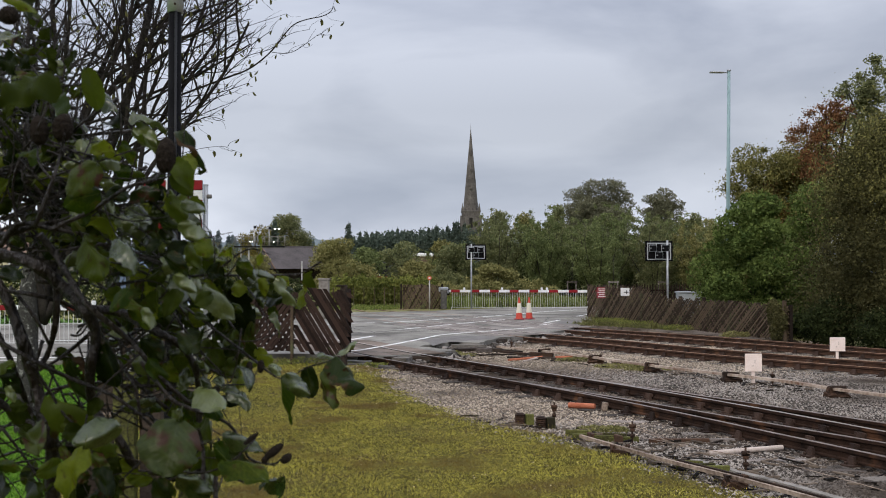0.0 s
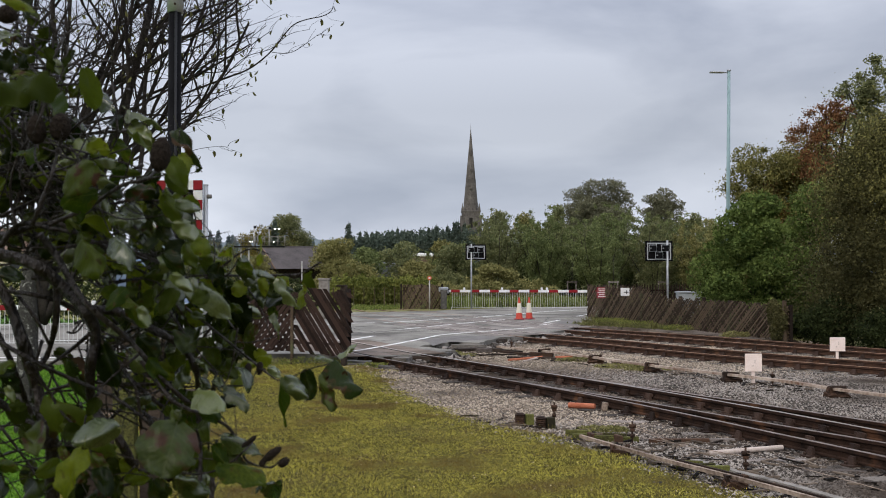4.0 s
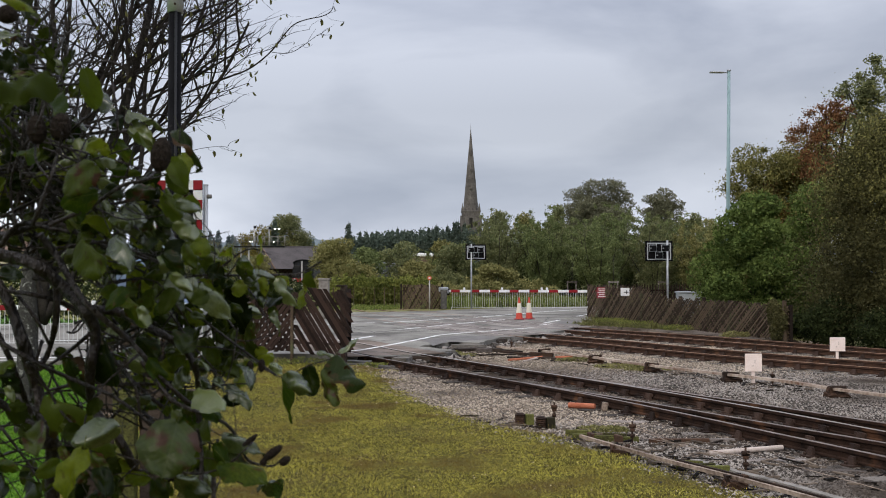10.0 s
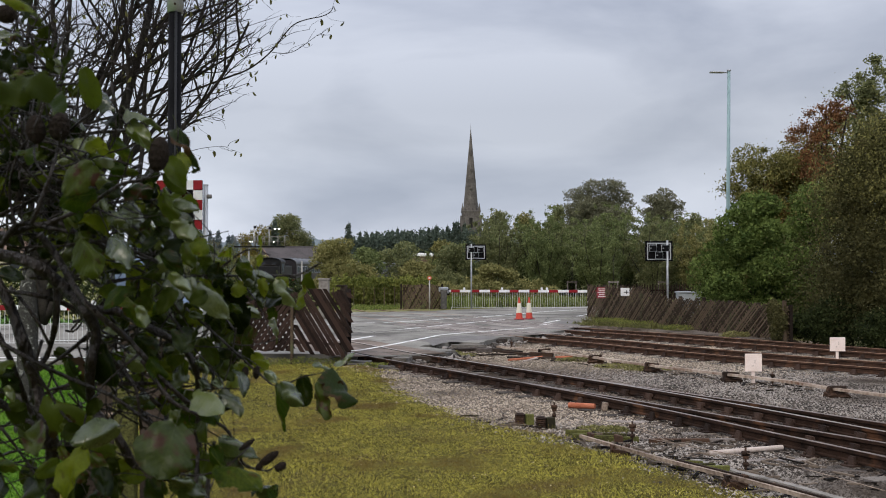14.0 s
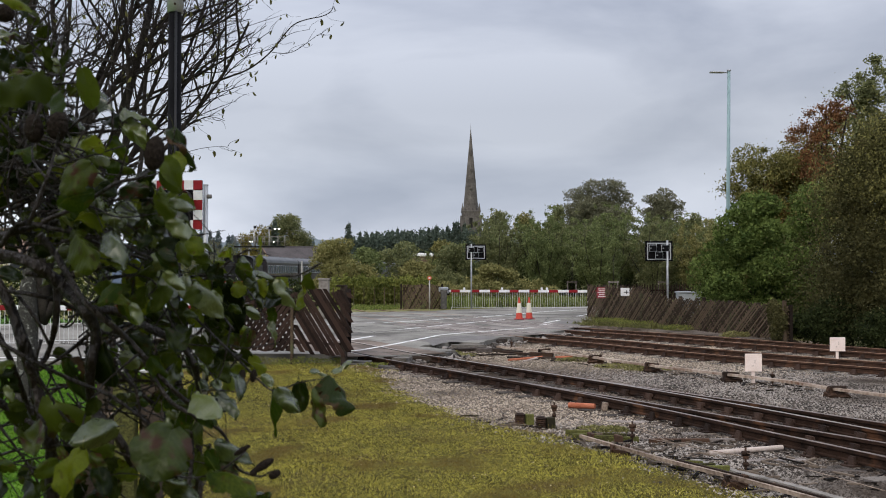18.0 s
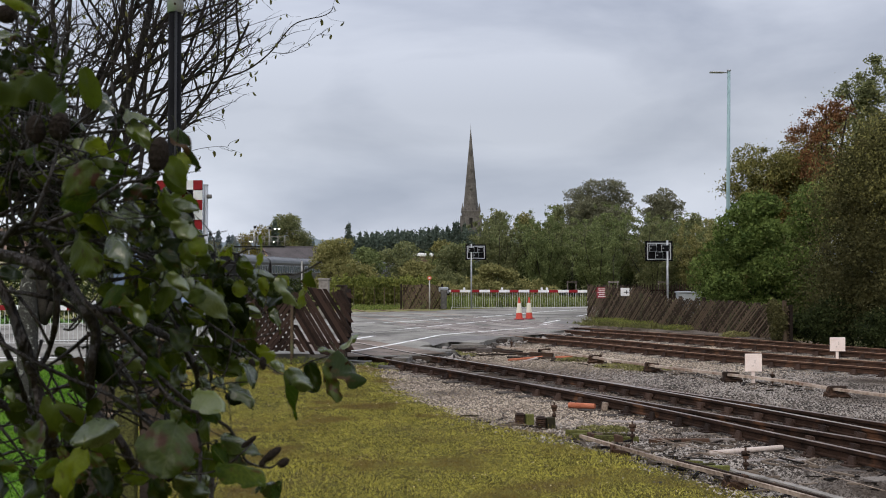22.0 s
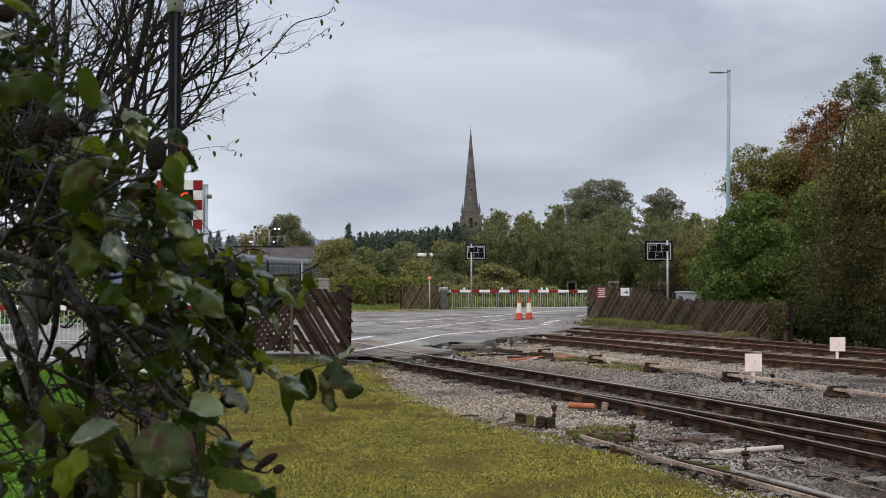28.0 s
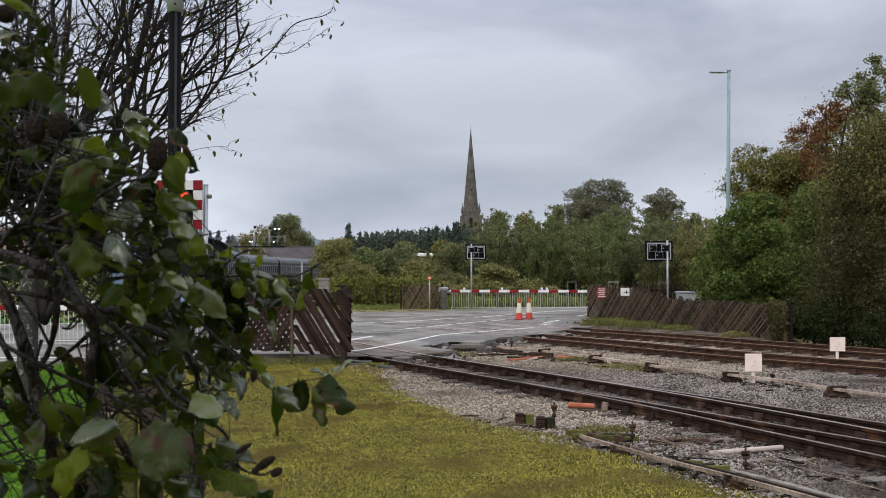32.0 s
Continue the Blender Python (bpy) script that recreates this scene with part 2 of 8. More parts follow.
F = {
    "alder": foliage("mid_green_foliage", (0.076, 0.097, 0.034), (0.250, 0.285, 0.116)),
    "dull": foliage("dull_green_foliage", (0.090, 0.102, 0.044), (0.258, 0.266, 0.122)),
    "fresh": foliage("fresh_green_foliage", (0.044, 0.072, 0.016), (0.190, 0.245, 0.066)),
    "olive": foliage("olive_foliage", (0.118, 0.114, 0.038), (0.335, 0.310, 0.125)),
    "willow": foliage("dark_willow_foliage", (0.031, 0.031, 0.012), (0.142, 0.132, 0.052), 0.30),
    "yellow": foliage("yellowing_foliage", (0.085, 0.078, 0.018), (0.30, 0.24, 0.06)),
    "rust": foliage("rust_orange_foliage", (0.080, 0.042, 0.020), (0.30, 0.145, 0.062)),
    # this olive also stands for light on the upper willow crown
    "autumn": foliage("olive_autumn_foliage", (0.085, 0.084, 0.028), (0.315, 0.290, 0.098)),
    "hedge": foliage("hedge_foliage", (0.078, 0.095, 0.020), (0.275, 0.285, 0.075)),
    # skyline firs: distance haze is mixed into both of these greens
    "conifer": foliage("dark_conifer_foliage", (0.058, 0.080, 0.062), (0.130, 0.158, 0.118), 0.3),
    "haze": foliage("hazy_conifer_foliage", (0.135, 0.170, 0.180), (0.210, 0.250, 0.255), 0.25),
    "ivy": foliage("ivy_foliage", (0.012, 0.018, 0.006), (0.062, 0.078, 0.027)),
    "grey": foliage("grey_green_foliage", (0.105, 0.105, 0.066), (0.235, 0.228, 0.145), 0.3),
    # the blue of this foliage is painted haze
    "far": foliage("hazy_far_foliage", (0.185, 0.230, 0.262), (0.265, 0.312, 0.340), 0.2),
}


# ---- mesh helpers ----
def link(name, bm, material, parent=None, label=""):
    me = bpy.data.meshes.new(name)
    bm.to_mesh(me)
    bm.free()
    me.materials.append(material)
    ob = new(name, me)
    if parent:
        ob.parent = parent
    if label:
        ob["label"] = label
    return ob


def part(name, bm, material, parent, label=""):
    return link(name, bm, material, parent, label)


def share(name, me, m, parent=None):
    ob = new(name, me)
    ob.parent = parent
    ob.matrix_basis = m
    return ob


def mesh_np(name, verts, faces, material):
    """A mesh from arrays of vertices and of equal-sided faces, fast."""
    me = bpy.data.meshes.new(name)
    verts, faces = np.asarray(verts, np.float32), np.asarray(faces, np.int32)
    k = faces.shape[1]
    me.vertices.add(len(verts))
    me.vertices.foreach_set("co", verts.ravel())
    me.loops.add(faces.size)
    me.loops.foreach_set("vertex_index", faces.ravel())
    me.polygons.add(len(faces))
    me.polygons.foreach_set("loop_start", np.arange(0, faces.size, k, dtype=np.int32))
    me.polygons.foreach_set("loop_total", np.full(len(faces), k, np.int32))
    me.update(calc_edges=True)
    me.materials.append(material)
    return me


def box(sx, sy, sz, at=(0, 0, 0), bevel=0.0, bm=None, turn=None):
    """A box with its base centre at `at`."""
    one = bmesh.new()
    bmesh.ops.create_cube(one, size=1.0)
    bmesh.ops.scale(one, vec=(sx, sy, sz), verts=one.verts)
    if bevel:
        bmesh.ops.bevel(one, geom=one.edges[:], offset=bevel, segments=2, affect="EDGES", profile=0.5)
    bmesh.ops.translate(one, vec=(0, 0, sz / 2), verts=one.verts)
    if turn:
        bmesh.ops.transform(one, matrix=turn, verts=one.verts)
    bmesh.ops.translate(one, vec=at, verts=one.verts)
    if bm is None:
        return one
    return merge(bm, one)


def merge(bm, one):
    me = bpy.data.meshes.new("tmp")
    one.to_mesh(me)
    one.free()
    bm.from_mesh(me)
    bpy.data.meshes.remove(me)
    return bm


def rod(a, b, r, r2=None, seg=10, bm=None, caps=True):
    """A round bar from a to b."""
    a, b = Vector(a), Vector(b)
    one = bmesh.new()
    bmesh.ops.create_cone(one, cap_ends=caps, segments=seg, radius1=r, radius2=r if r2 is None else r2, depth=(b - a).length)
    q = (b - a).to_track_quat("Z", "Y").to_matrix().to_4x4()
    bmesh.ops.transform(one, matrix=Matrix.Translation((a + b) / 2) @ q, verts=one.verts)
    for f in one.faces:
        f.smooth = len(f.verts) == 4
    if bm is None:
        return one
    return merge(bm, one)


def sweep(points, profile, bm=None, closed_ends=True):
    """A profile of (side, up) pairs, drawn along a line of points."""
    bm = bm or bmesh.new()
    pts = [Vector(p) for p in points]
    rings = []
    for i, p in enumerate(pts):
        d = (pts[min(i + 1, len(pts) - 1)] - pts[max(i - 1, 0)]).normalized()
        side = d.cross(Vector((0, 0, 1))).normalized()
        up = side.cross(d)
        rings.append([bm.verts.new(p + side * s + up * u) for s, u in profile])
    n = len(profile)
    for r0, r1 in zip(rings, rings[1:]):
        for k in range(n):
            bm.faces.new((r0[k], r0[(k + 1) % n], r1[(k + 1) % n], r1[k]))
    if closed_ends:
        bm.faces.new(rings[0][::-1])
        bm.faces.new(rings[-1])
    bmesh.ops.recalc_face_normals(bm, faces=bm.faces[:])
    return bm


def limb(points, r0, r1, seg=7, bm=None, wob=0.0, rng=random):
    """A tapered, round, slightly crooked limb through points."""
    bm = bm or bmesh.new()
    pts = smooth([Vector(p) for p in points], 4)
    rings = []
    for i, p in enumerate(pts):
        f = i / (len(pts) - 1)
        d = (pts[min(i + 1, len(pts) - 1)] - pts[max(i - 1, 0)]).normalized()
        a = d.orthogonal().normalized()
        if i and rings:
            a = (last - d * last.dot(d)).normalized()
        last = a
        b = d.cross(a)
        r = (r0 + (r1 - r0) * f) * (1 + wob * rng.uniform(-1, 1))
        rings.append([bm.verts.new(p + (a * math.cos(2 * math.pi * k / seg) + b * math.sin(2 * math.pi * k / seg)) * r) for k in range(seg)])
    for q0, q1 in zip(rings, rings[1:]):
        for k in range(seg):
            fc = bm.faces.new((q0[k], q0[(k + 1) % seg], q1[(k + 1) % seg], q1[k]))
            fc.smooth = True
    bm.faces.new(rings[0][::-1])
    bm.faces.new(rings[-1])
    return bm


def smooth(pts, n):
    """Points of a rounded line through pts, n to a span."""
    out = []
    for i in range(len(pts) - 1):
        p0, p1, p2, p3 = pts[max(i - 1, 0)], pts[i], pts[i + 1], pts[min(i + 2, len(pts) - 1)]
        for k in range(n):
            t = k / n
            out.append(0.5 * (2 * p1 + (p2 - p0) * t + (2 * p0 - 5 * p1 + 4 * p2 - p3) * t * t + (3 * p1 - p0 - 3 * p2 + p3) * t ** 3))
    return out + [pts[-1]]


def empty(name, x=0, y=0, z=0, rz=0):
    ob = new(name)
    ob.empty_display_size = 0.2
    ob.matrix_basis = pose(x, y, z, 0, 0, rz)
    return ob


def sheet(name, outline, z, material, cell=0.0):
    """A flat piece of ground inside an outline of (x, y)."""
    bm = bmesh.new()
    bm.faces.new([bm.verts.new((x, y, z)) for x, y in outline])
    bmesh.ops.triangulate(bm, faces=bm.faces[:])
    bmesh.ops.recalc_face_normals(bm, faces=bm.faces[:])
    for f in bm.faces:
        if f.normal.z < 0:
            f.normal_flip()
    return tagged(link(name, bm, material), kind="structure")


def inside(pts, outline):
    """Which of the points (n, 2) lie in the outline."""
    x, y = pts[:, 0], pts[:, 1]
    hit = np.zeros(len(pts), bool)
    for (x0, y0), (x1, y1) in zip(outline, outline[1:] + outline[:1]):
        if y0 != y1:
            hit ^= ((y0 > y) != (y1 > y)) & (x < (x1 - x0) * (y - y0) / (y1 - y0) + x0)
    return hit


# ---- ground ----
def ground():
    bm = bmesh.new()
    for i in range(60):
        a = 2 * math.pi * i / 60
        bm.verts.new((2500 * math.cos(a), 2500 * math.sin(a) + 100, -0.34))
    bm.verts.ensure_lookup_table()
    bm.faces.new(bm.verts[:])
    tagged(link("ground", bm, M["field"]), "rough green grass reaching to the far woods", "ground", kind="structure")


ground()

LAWN = [(-2.6, 27.6), (-1.75, 26.4), (-1.5, 24.6), (-0.95, 21.0), (0.15, 17.5), (1.0, 15.9), (1.66, 14.9), (2.08, 13.75), (3.0, 11.6), (3.95, 9.3), (5.6, 5.0), (5.6, -6), (-3.0, -6), (-3.3, 6), (-3.9, 10.5), (-4.6, 14), (-5.9, 20), (-6.2, 25.5)]
BALLAST = [(-3.4, 28.4), (-1.2, 30.5), (0.4, 33.2), (2.2, 36.6), (5.0, 43.0), (9.0, 44.5), (13.5, 34), (34, 10), (34, -8), (5.4, -8), (5.3, 5.0), (3.7, 9.4), (2.7, 11.9), (1.8, 14.0), (1.0, 15.6), (0.0, 17.3), (-1.1, 21.0), (-1.65, 24.6), (-2.6, 26.5)]
ROAD = [(-2.05, 28.4), (-1.75, 27.7), (-0.45, 28.4), (0.35, 29.9), (-0.72, 31.5), (0.28, 33.3), (1.12, 32.9), (1.88, 35.6), (2.75, 36.6), (4.6, 40.2), (6.6, 47.8), (7.6, 53), (13, 62), (26, 72), (24, 78), (9.5, 67), (3, 63.5), (-0.6, 59.5), (-3.5, 57.6), (-7.0, 56.5), (-10, 52), (-14, 45), (-22, 40.5), (-60, 38), (-60, 25.5), (-22, 25.8), (-9, 26.6), (-5, 28.6)]


def broken(outline, first, last, amount, seed):
    """Roughens the edges first..last of an outline, as worn asphalt breaks away."""
    g, out = random.Random(seed), []
    for i, a in enumerate(outline):
        b = outline[(i + 1) % len(outline)]
        out.append(a)
        if first <= i < last:
            n = max(2, int(math.dist(a, b) / 0.16))
            for k in range(1, n):
                out.append((a[0] + (b[0] - a[0]) * k / n + g.uniform(-amount, amount), a[1] + (b[1] - a[1]) * k / n + g.uniform(-amount, amount)))
    return out


ROAD = broken(ROAD, 0, 11, 0.055, 41)
RAIL_Z = 0.0      # top of the rails
BED_Z = -0.205    # top of the ballast


def slab(name, outline, z, material):
    """A piece of ground with sides that go down into the earth."""
    bm = bmesh.new()
    n = len(outline)
    top = [bm.verts.new((x, y, z)) for x, y in outline]
    cx, cy = sum(x for x, y in outline) / n, sum(y for x, y in outline) / n
    low = [bm.verts.new((x + (x - cx) * 0.10, y + (y - cy) * 0.04, -0.33)) for x, y in outline]
    bm.faces.new(top)
    for i in range(n):
        bm.faces.new((top[i], low[i], low[(i + 1) % n], top[(i + 1) % n]))
    bmesh.ops.triangulate(bm, faces=bm.faces[:])
    bmesh.ops.recalc_face_normals(bm, faces=bm.faces[:])
    return tagged(link(name, bm, material), kind="structure")


def beds():
    tagged(sheet("lawn", LAWN, -0.14, M["lawn"]), "mown yellow-green lawn beside the railway", "lawn")
    tagged(sheet("ballast", BALLAST, BED_Z, M["ballast_bed"]), "grey and pinkish stone railway ballast", "ballast")
    # the road is a slab with real edges
    bm = bmesh.new()
    top = [bm.verts.new((x, y, -0.005)) for x, y in ROAD]
    low = [bm.verts.new((x, y, -0.33)) for x, y in ROAD]
    bm.faces.new(top)
    for i in range(len(ROAD)):
        j = (i + 1) % len(ROAD)
        bm.faces.new((top[i], low[i], low[j], top[j]))
    bmesh.ops.triangulate(bm, faces=bm.faces[:])
    bmesh.ops.recalc_face_normals(bm, faces=bm.faces[:])
    return tagged(link("road", bm, M["asphalt"]), "worn grey asphalt road over the level crossing", "road", kind="structure")


def verges():
    verge = [(6.7, 48.3), (7.4, 52.6), (9.2, 42.5), (11.4, 34.6), (10.6, 34.0), (8.6, 38.6), (6.9, 42.6), (5.5, 44.2)]
    tagged(slab("verge", verge, -0.02, M["ballast_bed"]), "brown soil and thin grass by the lattice fence", "verge")
    far = [(-3.6, 57.8), (-0.6, 59.7), (3, 63.7), (9.5, 67.2), (24, 78.4), (24, 130), (-30, 130), (-30, 46), (-14, 46), (-10, 53), (-7.1, 57)]
    tagged(sheet("far_verge", far, -0.03, M["field"]), "bright green grass beyond the road", "verge")
    left = [(-60, 40), (-22, 42), (-14, 46.5), (-30, 60), (-60, 60)]
    tagged(sheet("left_verge", left, -0.02, M["bright_grass"]), "bright green verge beyond the road", "verge")
    near = [(-60, -20), (-60, 25.2), (-22, 25.4), (-9, 26.2), (-6.3, 25.6), (-6.0, 20), (-4.7, 14), (-4.0, 10.5), (-3.4, 6), (-3.1, -20)]
    tagged(sheet("near_verge", near, -0.10, M["bright_grass"]), "bright green mown grass beside the road", "verge")


ROAD_SLAB = beds()
verges()


def strip(name, pts, w, z=0.0, material="line"):
    """A painted line on the road, 4 mm proud."""
    bm = sweep([(x, y, z) for x, y in pts], [(-w / 2, 0.0), (w / 2, 0.0), (w / 2, 0.004), (-w / 2, 0.004)])
    return tagged(link(name, bm, M[material]), kind="structure")


def road_marks():
    lines = [
        (0.15, [(-2.9, 28.9), (-2.26, 29.9), (-1.75, 31.4), (-1.36, 32.6), (-0.75, 34.6), (-0.1, 36.9), (0.55, 37.9), (1.6, 39.2), (3.5, 41.6)]),
        (0.15, [(-4.2, 32.0), (-2.95, 34.3), (-2.35, 36.3)]),
        (0.14, [(-1.72, 40.1), (-0.9, 41.7)]), (0.14, [(-0.6, 42.3), (0.4, 44.2)]), (0.14, [(0.6, 44.6), (1.9, 47.0)]), (0.14, [(2.15, 47.4), (2.8, 48.5)]),
        (0.145, [(-4.9, 43.9), (-3.9, 45.2), (-2.9, 45.5)]), (0.145, [(-2.5, 45.7), (-1.2, 47.3), (0.75, 50.2)]),
        (0.145, [(1.5, 50.8), (3.1, 53.6), (5.4, 57.9), (8.5, 61.8)]),
        (0.145, [(4.25, 45.2), (5.2, 48.0)]), (0.145, [(4.0, 43.6), (4.5, 44.6)]), (0.1, [(6.5, 52.0), (7.6, 55.0)]),
        (0.145, [(-16, 33.4), (-11, 34.0)]), (0.14, [(-25, 27.0), (-9.0, 27.3), (-6, 28.4)]),
    ]
    for w, p in lines:
        tagged(strip("road_marking", p, w * 0.95), "worn white painted road line", "road marking", "road markings")
    tagged(strip("kerb_stone", [(-60, 25.35), (-22, 25.6), (-9, 26.4), (-6.5, 27.3)], 0.14, 0.0, "kerb"), "pale concrete kerb", "block")
    tagged(strip("pavement", [(-60, 38.9), (-22, 41.4), (-14, 45.9)], 1.2, -0.002, "kerb"), "pale pavement beyond the road", "pavement")
    # dark wedges of newer asphalt by the rails
    for o in ([(-0.30, 31.5), (0.1, 33.1), (1.7, 34.85), (1.72, 36.0), (0.6, 36.6), (-0.6, 34.4)],
              [(4.65, 40.4), (3.4, 40.9), (5.4, 47.5), (6.5, 47.6)], [(-2.0, 28.6), (-1.0, 28.25), (-1.9, 30.4), (-2.9, 31.5)]):
        tagged(sheet("asphalt_patch", o, 0.001, M["patch"]), "darker patch of newer asphalt", "asphalt")


road_marks()


def road_seams():
    """Tarred seams and cracks in the worn asphalt."""
    g = random.Random(31)
    for x0, y0, x1, y1, w in ((-4.5, 36.2, 0.8, 40.6, 0.05), (-2.6, 38.5, 3.6, 46.5, 0.06), (-4.8, 41, 2.0, 49.0, 0.05), (-1.0, 35.0, 1.2, 36.2, 0.04), (-4.0, 46.5, 4.0, 55.5, 0.07), (-1.8, 36.6, -3.9, 42.6, 0.04), (2.6, 42.2, 0.9, 48.0, 0.05), (-3.4, 31.6, -1.6, 34.4, 0.04), (3.3, 50.0, 6.6, 52.0, 0.06), (4.2, 44.0, 5.0, 51.0, 0.05), (-3.6, 33.0, -4.9, 38.8, 0.04)):
        pts = []
        for k in range(15):
            f = k / 14
            pts.append((x0 + (x1 - x0) * f + g.uniform(-0.09, 0.09), y0 + (y1 - y0) * f + g.uniform(-0.09, 0.09)))
        tagged(strip("road_seam", pts, w * g.uniform(0.6, 1.1), -0.0045, "tar"), "dark tarred seam in the asphalt", "road seam")
    # finer cracks wander between them
    for n in range(26):
        x, y = g.uniform(-4.5, 4.0), g.uniform(33.5, 54.0)
        a, pts = g.uniform(-0.5, 0.9), []
        for k in range(g.randint(8, 20)):
            pts.append((x, y))
            a += g.uniform(-0.4, 0.4)
            x, y = x + 0.26 * math.cos(a), y + 0.30 * math.sin(a + 0.5)
        tagged(strip("road_crack", pts, g.uniform(0.018, 0.04), -0.0045, "tar"), "thin dark crack in the asphalt", "road crack")


road_seams()


# ---- tracks ----
def line_of(ctrl, step=0.5):
    """Evenly spaced points of a rounded line through (x, y) control points, with their distance along it."""
    pts = smooth([Vector((x, y, 0)) for x, y in ctrl], 40)
    out, want, run = [pts[0]], step, 0.0
    for a, b in zip(pts, pts[1:]):
        d = (b - a).length
        while d > 0 and run + d >= want:
            out.append(a.lerp(b, (want - run) / d))
            want += step
        run += d
    return out


NEAR = line_of([(13.5, -10), (10.6, -2), (8.5, 5.5), (6.9, 10.4), (5.93, 13.05), (5.22, 14.84), (4.08, 17.65), (2.55, 20.9), (-1.27, 28.13), (-3.7, 33.4), (-7.8, 41), (-12.5, 52), (-14.3, 63), (-15.7, 76), (-17.9, 89), (-18.9, 103), (-18.7, 120), (-17.3, 140), (-13.8, 165), (-7, 200), (6, 250), (24, 300)])
MID = line_of([(26, 2), (19, 12), (14, 19.6), (10.65, 24.6), (8.67, 27.25), (6.5, 30.8), (5.23, 33.2), (3.3, 36.3), (0.3, 42.5), (-3, 51), (-5.6, 60.5), (-9, 75), (-12, 95)])
FAR = line_of([(28, 6), (20, 17.5), (15.4, 24.5), (12.4, 28.95), (10.2, 32.45), (7.65, 36.95), (5.7, 39.7), (3.9, 43.2), (1.4, 49.5), (-1.3, 57.0), (-3.8, 64), (-7, 78), (-9.5, 95)])

RAIL = [(-0.035, 0.0), (0.035, 0.0), (0.036, -0.04), (0.011, -0.052), (0.011, -0.115), (0.034, -0.13), (0.034, -0.15), (-0.034, -0.15), (-0.034, -0.13), (-0.011, -0.115), (-0.011, -0.052), (-0.036, -0.04)]


def offset(line, d):
    out = []
    for i, p in enumerate(line):
        t = (line[min(i + 1, len(line) - 1)] - line[max(i - 1, 0)]).normalized()
        out.append(p + Vector((t.y, -t.x, 0)) * (d(i) if callable(d) else d))
    return out


def rail(name, pts, parent, label="", top="rail_top"):
    """A bullhead rail: the dark web and the worn running face on top."""
    web = part(name, sweep([p + Vector((0, 0, RAIL_Z - 0.004)) for p in pts], RAIL), M["brown_rail" if top == "rusty_top" else "rail"], parent, label)
    part("running_face", sweep([p + Vector((0, 0, RAIL_Z)) for p in pts], [(-0.030, -0.0035), (0.030, -0.0035), (0.027, 0.0015), (-0.027, 0.0015)]), M[top], web, "rust-orange running face" if top == "rusty_top" else "worn steel running face")
    return web


def chair_mesh():
    """A cast chair: base plate, sloping outer jaw, inner jaw, timber key and two bolts."""
    bm = box(0.15, 0.36, 0.03, (0, 0, -0.195), 0.006)
    for y, w in ((0.082, 0.10), (-0.082, 0.10)):
        jaw = box(w, 0.07, 0.105, (0, 0, 0), 0.008)
        for v in jaw.verts:
            if v.co.z > 0.05:
                v.co.x *= 0.7
                v.co.y = v.co.y * 0.5 - math.copysign(0.012, y)
        bmesh.ops.translate(jaw, vec=(0, y, -0.168), verts=jaw.verts)
        merge(bm, jaw)
    box(0.17, 0.035, 0.06, (0.02, 0.045, -0.13), 0.008, bm)
    for y in (0.145, -0.145):
        rod((0.03, y, -0.168), (0.03, y, -0.13), 0.017, seg=6, bm=bm)
    me = bpy.data.meshes.new("chair")
    bm.to_mesh(me)
    bm.free()
    me.materials.append(M["chair"])
    return me


def sleeper_mesh():
    bm = box(0.25, 2.55, 0.13, (0, 0, -0.313), 0.008)
    me = bpy.data.meshes.new("sleeper")
    bm.to_mesh(me)
    bm.free()
    me.materials.append(M["sleeper"])
    return me


CHAIR, SLEEPER = chair_mesh(), sleeper_mesh()
RNG = random.Random(7)


def track(name, line, i0, i1, label, first, last, turnout=False):
    """Rails over line[i0:i1]; chairs and sleepers over line[first:last]."""
    tr = empty(name, line[first].x, line[first].y, 0)
    home = Matrix.Translation(-Vector((line[first].x, line[first].y, 0)))
    run = line[i0:i1]
    rails = [offset(run, 0.7525), offset(run, -0.7525)]
    if turnout:
        k = next(i for i, p in enumerate(run) if p.y > 22.3)
        own = run[:k]
        away = lambda i: ((k - i) * 0.5) ** 1.55 * 0.0235
        rails += [offset(own, lambda i: 0.7525 + away(i)), offset(own, lambda i: -0.7525 + away(i))]
    for k, pts in enumerate(rails):
        rail("rail", [home @ p for p in pts], tr, "", ("polished" if k == 0 else "rail_top") if turnout else "rusty_top")
    d = line[first:last]
    s = 0.0
    while s < (len(d) - 2) * 0.5:
        i = int(s / 0.5)
        p = d[i].lerp(d[i + 1], s / 0.5 - i)
        t = (d[i + 1] - d[i]).normalized()
        m = home @ Matrix.Translation(p) @ Matrix.Rotation(math.atan2(t.y, t.x), 4, "Z")
        share("sleeper", SLEEPER, m @ Matrix.Translation((0, 0, RNG.uniform(-0.012, 0.01))), tr)
        for side in (0.7525, -0.7525):
            share("chair", CHAIR, m @ Matrix.Translation((0, -side, 0)) @ Matrix.Diagonal((1.25, -1 if side < 0 else 1, 1, 1)), tr)
        if turnout and p.y < 20.5:
            o = ((22.3 - p.y) * 1.1) ** 1.55 * 0.0235
            for side in (0.7525, -0.7525):
                if o > 0.2:
                    share("chair", CHAIR, m @ Matrix.Translation((0, -side - o, 0)), tr)
        s += 0.74
    return tagged(tr, label, "railway track", kind="structure")


def between(line, y0, y1):
    ids = [i for i, p in enumerate(line) if y0 <= p.y <= y1]
    return ids[0], ids[-1]


